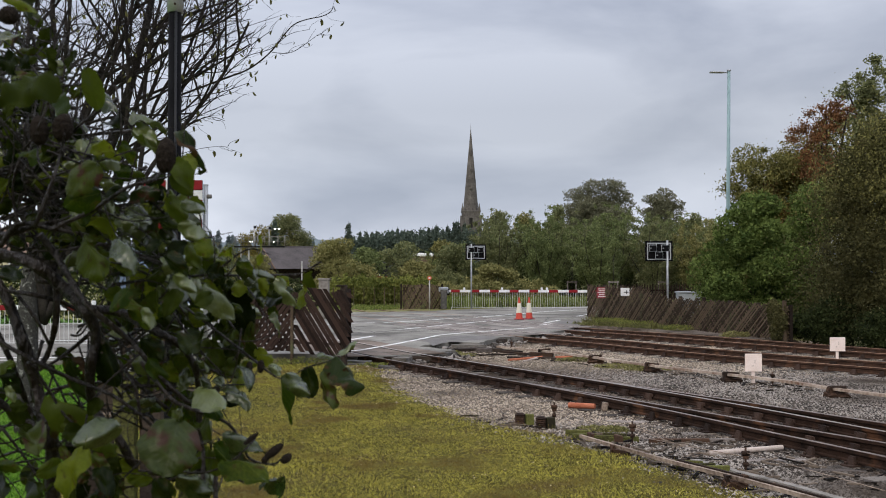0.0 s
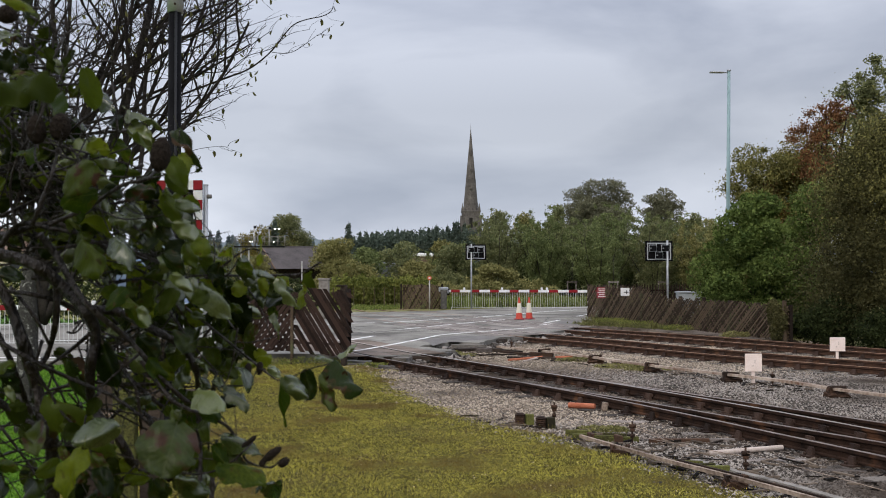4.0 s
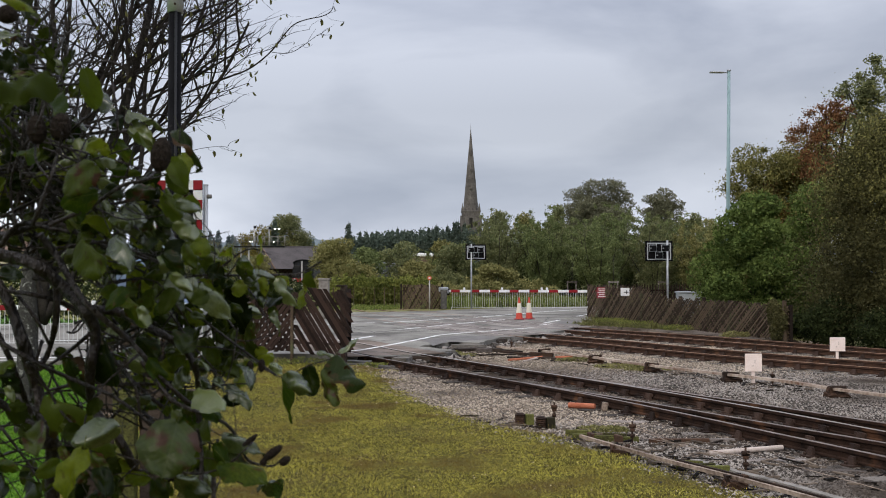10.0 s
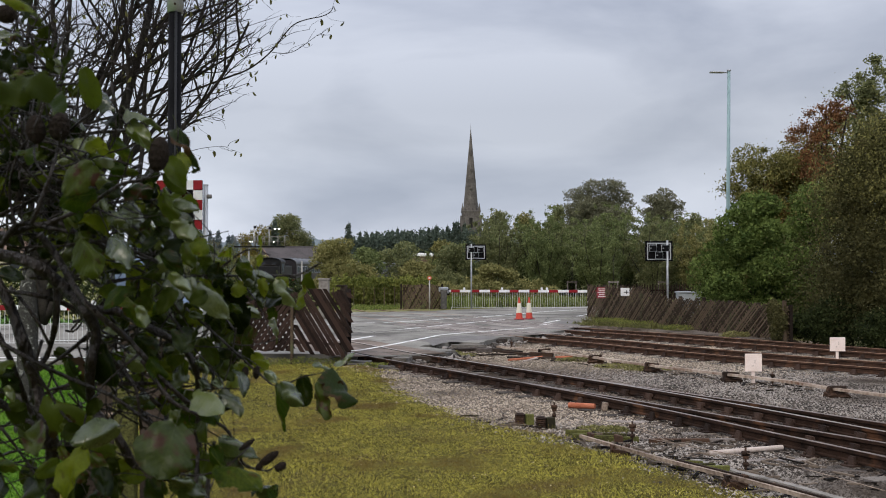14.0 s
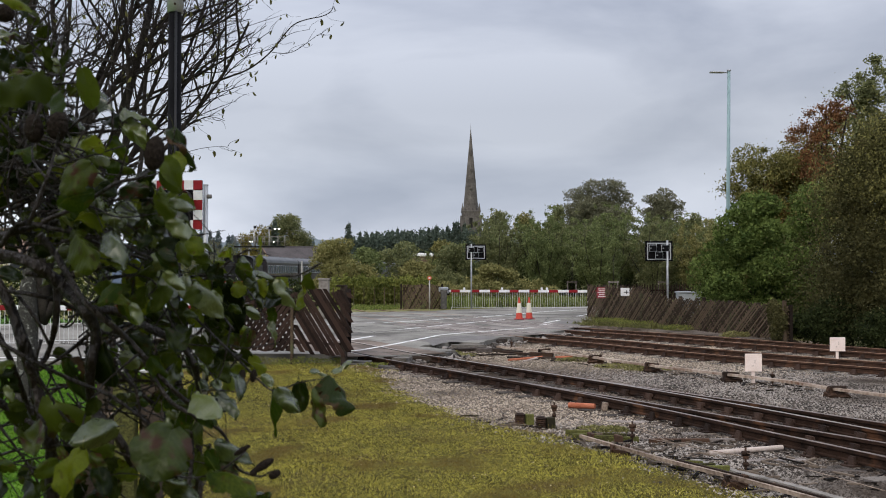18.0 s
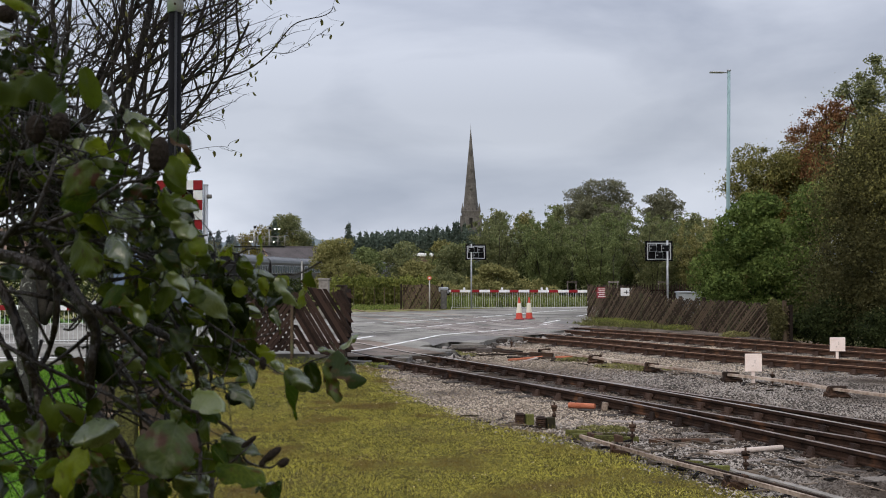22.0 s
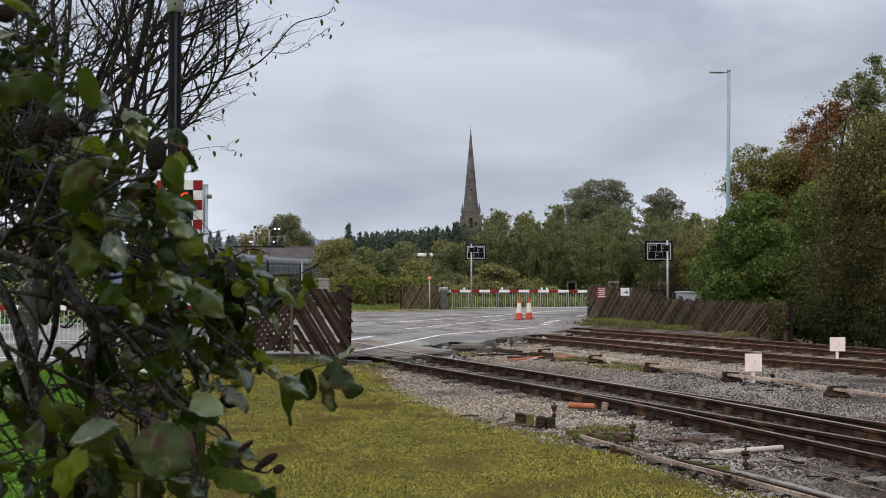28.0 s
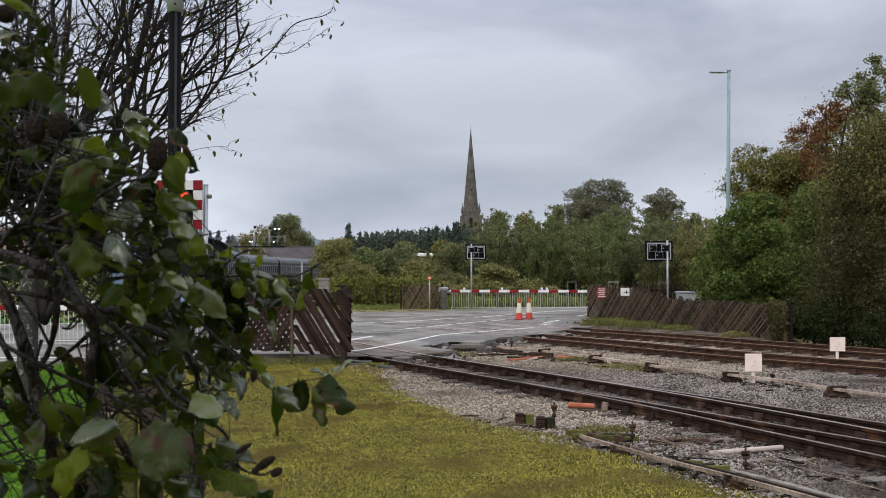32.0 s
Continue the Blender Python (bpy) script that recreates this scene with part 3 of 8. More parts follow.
def tracks():
    a, b = between(NEAR, 4, 120)
    c, d = between(NEAR, 9.5, 27.9)
    track("track_1", NEAR, a, b, "rusty bullhead railway track with a turnout", c, d, True)
    a, b = between(MID, 15, 90)
    c, d = between(MID, 19.5, 35.8)
    track("track_2", MID, a, b, "rusty railway track on pale ballast", c, d)
    a, b = between(FAR, 18, 90)
    c, d = between(FAR, 22, 41.0)
    track("track_3", FAR, a, b, "rusty railway track beside a lattice fence", c, d)


tracks()


def rough_block(w, d, h, seed, amount=0.02):
    """A worn block with chipped, uneven faces."""
    g = random.Random(seed)
    bm = box(w, d, h, (0, 0, 0))
    bmesh.ops.subdivide_edges(bm, edges=bm.edges[:], cuts=3, use_grid_fill=True)
    for v in bm.verts:
        v.co += Vector((g.uniform(-1, 1), g.uniform(-1, 1), g.uniform(-1, 0.4))) * amount
    return bm


def crossing_slabs():
    """Boards and concrete blocks that end the crossing between and beside the rails."""
    spots = [(-1.05, 27.62, 0.38, 0.5, 18, "worn_block", 0.19), (-1.5, 27.95, 0.8, 0.3, 27, "post", 0.19), (-0.45, 28.05, 0.7, 0.22, 27, "post", 0.18), (0.02, 29.35, 0.42, 0.34, 27, "block", 0.18),
             (2.35, 36.2, 0.95, 0.3, 30, "block", 0.19), (3.05, 35.75, 0.34, 0.3, 30, "block", 0.17), (4.9, 40.6, 0.9, 0.3, 30, "patch", 0.19), (5.3, 40.2, 0.34, 0.3, 30, "kerb", 0.17),
             (0.78, 32.35, 1.05, 0.24, 4, "worn_block", 0.19), (1.75, 35.2, 0.9, 0.22, -48, "post", 0.17), (2.35, 37.1, 0.75, 0.3, 12, "worn_block", 0.2), (-2.2, 27.3, 0.7, 0.3, 20, "block", 0.13), (-1.8, 26.75, 0.6, 0.26, -8, "worn_block", 0.10), (-1.35, 26.35, 0.45, 0.22, 5, "block", 0.09), (-2.35, 26.75, 0.4, 0.2, 10, "worn_block", 0.1)]
    for i, (x, y, w, d, r, m, h) in enumerate(spots):
        ob = link("crossing_block", rough_block(w, d, h, 50 + i, 0.009), M[m])
        ob.matrix_basis = pose(x, y, -0.21, 0, 0, -r)
        tagged(ob, "worn grey end block of the level crossing" if m != "post" else "dark timber end block of the level crossing", "crossing block", "crossing end blocks")


def rubble():
    """Broken asphalt, stones and splinters along the torn edge of the road."""
    g = np.random.default_rng(9)
    edge = ROAD[:ROAD.index((6.6, 47.8))]
    seg = np.array([e for e in edge if e[1] < 44])
    n = 1500
    p = seg[g.integers(0, len(seg), n)] + np.abs(g.normal(size=(n, 2))) * (0.28, -0.30) + g.normal(size=(n, 2)) * 0.05
    base = np.array([(1, 0, 0), (-1, 0, 0), (0, 1, 0), (0, -1, 0), (0, 0, 0.6), (0, 0, -0.6)], float)
    tri = np.array([(0, 2, 4), (2, 1, 4), (1, 3, 4), (3, 0, 4), (2, 0, 5), (1, 2, 5), (3, 1, 5), (0, 3, 5)])
    q = np.linalg.qr(g.normal(size=(n, 3, 3)) * 0.3 + np.eye(3))[0]
    size = 0.03 + 0.11 * g.random((n, 1, 1)) ** 3
    v = (base[None] * g.uniform(0.5, 1.3, (n, 6, 1))) @ q * size
    v[:, :, :2] += p[:, None, :]
    v[:, :, 2] += BED_Z + size[:, :, 0] * 0.4
    me = mesh_np("rubble", v.reshape(-1, 3), (tri[None] + 6 * np.arange(n)[:, None, None]).reshape(-1, 3), M["debris"])
    tagged(new("rubble", me), "broken dark asphalt and stones along the road edge", "rubble", kind="stuff")


rubble()
crossing_slabs()


def crossing_panels():
    """Brown panels between the rails in the road, and the dark flangeways beside them."""
    for line, y0, y1 in ((NEAR, 27.9, 36.5), (MID, 36.6, 45.5), (FAR, 41.2, 50.0)):
        a, b = between(line, y0, y1)
        run = line[a:b + 1]
        for d in (0.665, -0.665):
            tagged(link("flangeway", sweep([p + Vector((0, 0, 0.0)) for p in offset(run, d)], [(-0.03, -0.004), (0.03, -0.004), (0.03, 0.0025), (-0.03, 0.0025)]), M["groove"]), "dark groove beside the rail", "flangeway", kind="structure")
        for d in (0.7525, -0.7525):
            tagged(link("rail_head", sweep(offset(run, d), [(-0.032, -0.004), (0.032, -0.004), (0.030, 0.005), (-0.030, 0.005)]), M["road_rail"]), "pale worn rail head flush with the road", "rail", kind="structure")
        step = 2
        for i in range(0, len(run) - step, step):
            for d, w in ((0.31, 0.58), (-0.31, 0.58), (1.15, 0.66), (-1.15, 0.66)):
                seg = offset(run, d)[i:i + step + 1]
                n = (seg[-1] - seg[0]).normalized() * 0.012
                seg = [seg[0] + n, *seg[1:-1], seg[-1] - n]
                part("crossing_panel", sweep(seg, [(-w / 2, -0.02), (w / 2, -0.02), (w / 2, 0.0015), (-w / 2, 0.0015)]), M["near_panel" if line is NEAR and seg[0].y < 34 else "panel"], ROAD_SLAB)


crossing_panels()


# ---- fences ----
def slat_bar(x, z0, z1, lean, width, thick, y):
    """One diagonal slat in the xz plane, from z0 to z1, starting at x."""
    bm = bmesh.new()
    dx = (z1 - z0) / math.tan(radians(lean))
    w = width / abs(math.sin(radians(lean))) / 2
    lo, hi = [], []
    for yy in (y - thick / 2, y + thick / 2):
        lo += [bm.verts.new((x - w, yy, z0)), bm.verts.new((x + w, yy, z0))]
        hi += [bm.verts.new((x + dx - w, yy, z1)), bm.verts.new((x + dx + w, yy, z1))]
    for q in ((lo[0], lo[1], hi[1], hi[0]), (lo[3], lo[2], hi[2], hi[3]), (lo[1], lo[3], hi[3], hi[1]), (lo[2], lo[0], hi[0], hi[2]), (lo[2], lo[3], lo[1], lo[0]), (hi[0], hi[1], hi[3], hi[2])):
        bm.faces.new(q)
    return bm


def lattice(fence, length, height, lean, gap, width, y, material, z=0.12, jit=0.02, x0=0.0, ragged=0.0):
    """Slats of one slope over a panel; height may change along it."""
    run = 1 / math.tan(radians(lean))
    x = x0 - max(0, run) * 1.6
    while x < x0 + length + 1.6:
        h0 = z + RNG.uniform(-jit, jit)
        h1 = height(min(max(x + run * 0.8, x0), x0 + length)) + RNG.uniform(-jit, jit) * 1.6
        a, b = h0, h1
        if run > 0:
            if x < x0:
                a = h0 + (x0 + RNG.uniform(-ragged, ragged) - x) / run
            if x + run * (h1 - h0) > x0 + length:
                b = h0 + (x0 + length - x) / run
        else:
            if x > x0 + length:
                a = h0 + (x0 + length - x) / run
            if x + run * (h1 - h0) < x0:
                b = h0 + (x0 - x) / run
        if b - a > 0.12 and a >= h0 - 1e-6:
            part("slat", slat_bar(x + run * (a - h0), a, b, lean, width * RNG.uniform(0.9, 1.08), 0.018, y + RNG.uniform(-0.004, 0.004)), material, fence)
        x += gap


def fence_left():
    f = empty("lattice_fence", -2.45, 26.45, -0.14, 180 - 26)
    top = lambda x: 1.88
    # the end bay leans one way and its slats run out ragged past the post; the next bay is crossed
    lattice(f, 1.62, top, 54, 0.150, 0.108, 0.03, M["slat"], 0.30, 0.06, -0.20, 0.06)
    lattice(f, 2.2, top, -50, 0.175, 0.095, 0.055, M["slat"], 0.30, x0=1.46)
    lattice(f, 2.2, top, 50, 0.21, 0.090, 0.03, M["slat"], 0.30, x0=1.46)
    part("post", box(0.13, 0.13, 1.97, (0.03, -0.06, 0), 0.012), M["post"], f)
    part("post_cap", box(0.24, 0.17, 0.045, (0.10, -0.05, 1.95), 0.01), M["post"], f)
    part("post", box(0.075, 0.05, 1.62, (1.46, 0.10, 0), 0.012), M["slat_old"], f)
    part("post", box(0.09, 0.13, 1.92, (3.7, -0.06, 0), 0.012), M["post"], f)
    for z in (0.5, 1.5):
        part("cross_rail", box(3.7, 0.03, 0.06, (1.85, -0.01, z)), M["slat"], f)
    tagged(f, "dark brown diagonal-slat timber fence by the crossing", "fence")
    g = empty("return_fence", -2.36, 26.6, -0.14, 98)
    lattice(g, 2.6, top, 52, 0.17, 0.10, 0.075, M["slat"], 0.3)
    lattice(g, 2.6, top, -52, 0.17, 0.10, -0.075, M["slat"], 0.3)
    for x in (1.3, 2.55):
        part("post", box(0.09, 0.07, 1.7, (x, 0, 0)), M["post"], g)
    tagged(g, "dark brown lattice fence running beside the track", "fence")


def fence_right():
    ax, ay, bx, by = 6.88, 50.9, 10.95, 33.9
    ln = math.hypot(bx - ax, by - ay)
    ang = math.degrees(math.atan2(by - ay, bx - ax))
    f = empty("lattice_fence", ax, ay, -0.05, ang)
    top = lambda x: 1.56 if x < 5.6 else (1.56 - (x - 5.6) * 0.14 if x < 8.2 else 1.2 - (x - 8.2) * 0.008)
    lattice(f, ln, top, 36, 0.165, 0.048, -0.03, M["slat_old"], 0.03, 0.045)
    lattice(f, ln, top, -36, 0.165, 0.048, -0.008, M["slat_old"], 0.03, 0.045)
    x = 0.0
    while x < ln + 0.1:
        part("post", box(0.10, 0.10, top(x) + RNG.uniform(0.02, 0.12), (x, 0.06, 0)), M["post"], f)
        x += ln / 9
    tagged(f, "weathered brown lattice fence along the far track", "fence")
    part("end_post", box(0.10, 0.10, 1.32, (ln - 0.1, -0.09, 0), 0.01), M["slat_old"], f)
    d = Vector((bx - ax, by - ay, 0)).normalized()
    # two notices on it
    for s, w, h, z, key, label in ((2.085, 0.47, 0.50, 1.01, "sign_red", "faded red warning notice with white lettering bars"), (4.86, 0.47, 0.34, 1.18, "white", "white notice with a black symbol")):
        p = Vector((ax, ay, 0)) + d * s
        sg = empty("notice", p.x - 0.13, p.y - 0.12, z - 0.05, ang + 64)
        part("panel", box(w, 0.012, h, (0, 0, 0), 0.003), M[key], sg)
        if key == "sign_red":
            for k in range(5):
                part("lettering", box(w * (0.7, 0.5, 0.76, 0.6, 0.7)[k], 0.004, 0.03, (0, -0.009, 0.06 + k * 0.088)), M["white"], sg)
        else:
            part("symbol", box(0.035, 0.004, 0.16, (0.02, -0.009, 0.08)), M["black"], sg)
            part("symbol", box(0.20, 0.004, 0.035, (0.0, -0.0135, 0.14)), M["black"], sg)
        tagged(sg, label, "sign")


fence_left()
fence_right()


# ---- woods and single trees ----
def leaf_cloud(name, clumps, count, size, material, seed, parent=None, loose=False):
    """A crown of many small leaves: clumps are rows of centre x, y, z and radii rx, ry, rz."""
    g = np.random.default_rng(seed)
    c = np.array(clumps, float)
    wts = (c[:, 3] * c[:, 5]) + 0.01
    pick = g.choice(len(c), count, p=wts / wts.sum())
    v = g.normal(size=(count, 3))
    v /= np.linalg.norm(v, axis=1)[:, None]
    rad = g.uniform(0.45, 1.06, count) ** 0.6 if not loose else np.abs(g.normal(size=count)) * 0.62 + 0.25
    # uneven outline: bumps on each clump
    bump = 1 + 0.16 * np.sin(v[:, 0] * 7 + pick) * np.sin(v[:, 2] * 6 + pick * 2.1) + 0.10 * np.sin(v[:, 1] * 13 + v[:, 2] * 11 + pick)
    p = c[pick, :3] + v * c[pick, 3:6] * (rad * bump)[:, None]
    a = g.normal(size=(count, 3))
    a /= np.linalg.norm(a, axis=1)[:, None]
    b = np.cross(a, g.normal(size=(count, 3)))
    b /= np.linalg.norm(b, axis=1)[:, None]
    s = size * g.uniform(0.55, 1.35, count)[:, None]
    tri = np.stack([p - a * s * 1.1, p + a * s * 0.6 + b * s * 0.75, p + a * s * 0.75 - b * s * 0.6], 1).reshape(-1, 3)
    me = mesh_np(name, tri, np.arange(3 * count).reshape(-1, 3), material)
    ob = new(name, me)
    if parent:
        ob.parent = parent
    return ob


def crown_clumps(rng, h, w, d, n, base=0.25, tip=0.35):
    """Clumps that fill a rounded crown of height h over a base fraction, width w and depth d."""
    out = []
    for k in range(n):
        f = (k + 0.5) / n
        z = h * (base + (1 - base) * f ** 0.85)
        shape = math.sin(math.pi * min(0.96, (0.18 + 0.80 * f))) ** 0.6
        a, r = rng.uniform(0, 6.28), rng.uniform(0.25, 0.72) * shape
        k2 = rng.uniform(0.20, 0.34) * (1 - tip * f) * (1 if n < 30 else 0.72)
        out.append((math.cos(a) * r * w / 2, math.sin(a) * r * d / 2, z - h * 0.08, w * k2, d * k2, h * k2 * 0.62))
    return out


def dome_clumps(rng, h, w, d, n, power=1.95):
    """Clumps over a broad rounded crown that reaches down to the ground."""
    out = []
    for k in range(n):
        z = rng.uniform(0.06, 0.93)
        r = (1 - z ** power) ** (1 / power) * rng.uniform(0.62, 0.90)
        a = rng.uniform(0, 6.283)
        s = rng.uniform(0.09, 0.16)
        out.append((math.cos(a) * r * w / 2, math.sin(a) * r * d / 2, z * h * 0.95, w * s, d * s * 1.2, h * s * 0.75))
    return out


def blob_clumps(rng, z0, z1, w, d, n, s=0.2):
    """Loose clumps in an uneven crown between two heights."""
    out = []
    for k in range(n):
        a, u, r = rng.uniform(0, 6.283), rng.uniform(-1, 1), rng.uniform(0.35, 0.95)
        q = math.sqrt(1 - u * u) * r
        m = s * rng.uniform(0.6, 1.2)
        out.append((math.cos(a) * q * w / 2, math.sin(a) * q * d / 2, (z0 + z1) / 2 + u * r * (z1 - z0) / 2, w * m, d * m, w * m * 0.7))
    return out


def tree(name, x, y, h, w, key, n, seed, label, size=0.16, base=0.18, leaves=9000, d=None, extra=None, limbs=5, trunk=None, dome=False, blob=None, loose=True):
    """A broadleaf tree: tapered trunk, limbs and a crown of leaf clumps."""
    rng = random.Random(seed)
    t = empty(name, x, y, -0.2)
    r = trunk or 0.022 * h + 0.05
    part("trunk", limb([(0, 0, 0), (0.05 * w * rng.uniform(-1, 1), 0, h * 0.3), (0.08 * w * rng.uniform(-1, 1), 0.05, h * 0.55), (0, 0, h * (0.7 if blob else 0.9))], r, r * 0.2, 8, wob=0.08, rng=rng), M["bark"], t)
    cl = dome_clumps(rng, h, w, d or w, n) if dome else crown_clumps(rng, h, w, d or w, n, base)
    if blob:
        cl = blob_clumps(rng, *blob)
    for k in range(limbs):
        c = cl[int(len(cl) * (k + 0.5) / limbs)]
        z0 = h * rng.uniform(0.15, 0.5)
        part("limb", limb([(0, 0, z0), (c[0] * 0.5, c[1] * 0.5, z0 + (c[2] - z0) * 0.6), (c[0], c[1], max(c[2], z0 + 0.3))], r * 0.45, r * 0.08, 6, rng=rng), M["bark"], t)
    leaf_cloud("crown", cl, leaves, size, F[key], seed, t, loose and (bool(blob) or dome))
    if extra:
        leaf_cloud("crown", crown_clumps(random.Random(seed + 5), h, w * 0.9, w * 0.9, max(3, n // 2), base + 0.2), leaves // 3, size, F[extra], seed + 9, t)
    return tagged(t, label, "tree", "trees")


def airy_tree(name, x, y, h, w, key, seed, label, stems=10, leaves=26000, size=0.062):
    """A slender tree of many upright stems, each with narrow clumps of leaves along it."""
    rng = random.Random(seed)
    t = empty(name, x, y, -0.2)
    cl = []
    for k in range(stems):
        a, r = 2.4 * k + rng.uniform(-0.3, 0.3), math.sqrt((k + 0.5) / stems) * w / 2
        top = h * (1.0 - 0.22 * (2 * r / w) ** 2) * rng.uniform(0.84, 1.0)
        ex, ey = math.cos(a) * r, math.sin(a) * r * 0.8
        part("stem", limb([(0.1 * ex, 0.1 * ey, 0), (0.45 * ex, 0.45 * ey, top * 0.35), (0.8 * ex, 0.8 * ey, top * 0.6), (0.95 * ex, 0.95 * ey, top * 0.82)], 0.05, 0.008, 5, rng=rng), M["bark"], t)
        for j in range(9):
            f = 0.20 + 0.80 * (j + rng.uniform(0, 0.9)) / 9
            s = 1.15 - 0.75 * max(0.0, f - 0.35) / 0.65
            cl.append((ex * f ** 0.8 + rng.uniform(-0.5, 0.5), ey * f ** 0.8 + rng.uniform(-0.5, 0.5), top * min(f, 0.96), 0.50 * s, 0.50 * s, 0.46 * s))
    leaf_cloud("crown", cl, leaves, size, F[key], seed, t, True)
    return tagged(t, label, "tree", "trees")


def trees():
    # behind the barrier
    row = [(1.2, 90, 5.4, 5.0, "alder", 14), (4.3, 85, 7.9, 5.0, "dull", 16), (6.2, 90, 7.9, 6.0, "alder", 16), (8.0, 84, 8.0, 5.4, "alder", 16), (10.2, 89, 7.9, 6.4, "dull", 16), (12.0, 83, 7.3, 6.0, "alder", 16), (14.3, 87, 9.1, 6.2, "alder", 18),
           (16.6, 84, 7.9, 6.0, "dull", 16), (18.6, 88, 8.3, 6.4, "alder", 16), (20.2, 83, 7.3, 6.0, "olive", 16), (22.6, 88, 7.4, 6.4, "dull", 16), (25.5, 87, 6.8, 6.0, "dull", 14)]
    for i, (x, y, h, w, key, stems) in enumerate(row):
        airy_tree("alder_tree", x, y, h, w, key, 20 + i, "slender mid-green alder tree in the belt behind the road", stems, 37000)
    # the shadow below the belt is painted as dark-coloured undergrowth
    tagged(leaf_cloud("undergrowth", [(3.5 + i * 0.95, 85.5 + (i % 3), 0.9, 0.9, 0.8, 1.1 + 0.4 * math.sin(i * 1.9)) for i in range(21)], 13000, 0.10, F["ivy"], 58), "undergrowth below the alders, coloured dark for shade", "undergrowth", kind="stuff")
    # two broad old trees stand well behind it, with lower ones beside them
    tree("lime_tree", 20.4, 140, 14.9, 10.2, "grey", 15, 60, "broad grey-green old tree behind the tree belt", 0.11, 0.12, 70000, limbs=9, blob=(3.5, 14.6, 11.0, 8.0, 140, 0.115), loose=False)
    tree("lime_tree", 29.0, 142, 13.8, 5.2, "grey", 15, 71, "rounded grey-green old tree behind the tree belt", 0.11, 0.12, 30000, limbs=7, blob=(3.0, 13.6, 6.2, 5.0, 80, 0.15), loose=False)
    for i, (x, y, h, w, key) in enumerate([(34.0, 146, 10.6, 6, "dull"), (37.5, 150, 9.8, 7, "olive"), (14.6, 138, 11.0, 5, "dull"), (10.8, 138, 10.0, 6, "olive"), (7.0, 138, 10.0, 5, "dull")]):
        tree("tall_tree", x, y, h, w, key, 15, 62 + i, "tall dull-green tree behind the tree belt", 0.15, 0.12, 12000)
    for i, (x, y, h, w, key) in enumerate([(-49.5, 247, 8.6, 9, "dull"), (-54.5, 250, 9.6, 9, "grey"), (-60.0, 252, 8.8, 9, "dull"), (-31.5, 184, 5.2, 5, "olive"), (-34.2, 186, 5.0, 5, "dull"), (-45.0, 244, 7.8, 7, "olive")]):
        tree("bushy_tree", x, y, h, w, key, 15, 400 + i, "rounded dull-green tree near the shed", 0.17, 0.0, 5000, limbs=3)
    mid = [(-7.5, 78, 4.9, 5.2, "olive"), (-8.7, 86, 4.7, 4.6, "olive"), (-6.3, 82, 4.4, 4.6, "alder"), (-3.4, 88, 4.9, 5.0, "dull"), (-0.6, 90, 5.2, 4.6, "olive"), (1.0, 86, 4.7, 4.4, "dull"), (-2.0, 78, 3.2, 4.0, "olive"), (3.4, 76, 3.0, 4.6, "olive")]
    for i, (x, y, h, w, key) in enumerate(mid):
        tree("bushy_tree", x, y, h, w, key, 13, 90 + i, "rounded olive-green bushy tree beyond the road", 0.09, 0.0, 12000, limbs=3)
    # by the far track
    tree("maple_tree", 11.95, 41, 5.6, 4.3, "fresh", 36, 131, "leafy bright green maple behind the lattice fence", 0.06, 0.0, 46000)
    tree("maple_tree", 10.75, 41.6, 3.5, 3.0, "fresh", 24, 138, "low bright green maple sapling behind the lattice fence", 0.055, 0.0, 14000)
    tree("maple_tree", 14.8, 43, 5.9, 4.6, "fresh", 18, 132, "leafy green maple behind the lattice fence", 0.07, 0.0, 22000)
    tree("oak_tree", 16.3, 50, 8.8, 5.6, "autumn", 26, 133, "olive and yellow autumn tree behind the maple", 0.052, 0.1, 60000, extra="yellow", blob=(2.5, 9.4, 5.8, 4.0, 90, 0.12), loose=False)
    tree("oak_tree", 14.8, 49, 6.6, 3.0, "autumn", 14, 139, "small yellowing autumn tree beside the maple", 0.052, 0.1, 20000, extra="rust", blob=(2.5, 8.5, 3.6, 3.0, 54, 0.14))
    tree("cherry_tree", 16.9, 47, 9.3, 3.6, "rust", 14, 134, "rust-brown autumn cherry tree above the willow", 0.048, 0.30, 17000, extra="autumn", blob=(5.2, 10.2, 3.9, 2.8, 70, 0.11))
    tree("willow_tree", 15.9, 34.5, 8.0, 9.2, "willow", 150, 135, "big dull olive willow beside the track", 0.042, 0.0, 190000, d=5.0, dome=True)
    # light on the willow's top is imitated by a cloud of lighter olive leaves
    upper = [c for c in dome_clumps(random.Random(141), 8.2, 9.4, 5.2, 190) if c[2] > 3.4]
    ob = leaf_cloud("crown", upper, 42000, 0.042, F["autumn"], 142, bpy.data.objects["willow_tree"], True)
    ob["label"] = "lighter olive leaves, painted light on the upper crown"
    tree("willow_tree", 20.6, 38.0, 9.6, 6.8, "willow", 60, 136, "big dull green willow beside the track", 0.075, 0.0, 36000, dome=True)
    tree("poplar_tree", 21.7, 52, 12.9, 5.0, "dull", 26, 137, "tall green tree with open branches above the willows", 0.075, 0.3, 17000, limbs=14, blob=(7.2, 13.6, 5.8, 4.0, 80, 0.085))
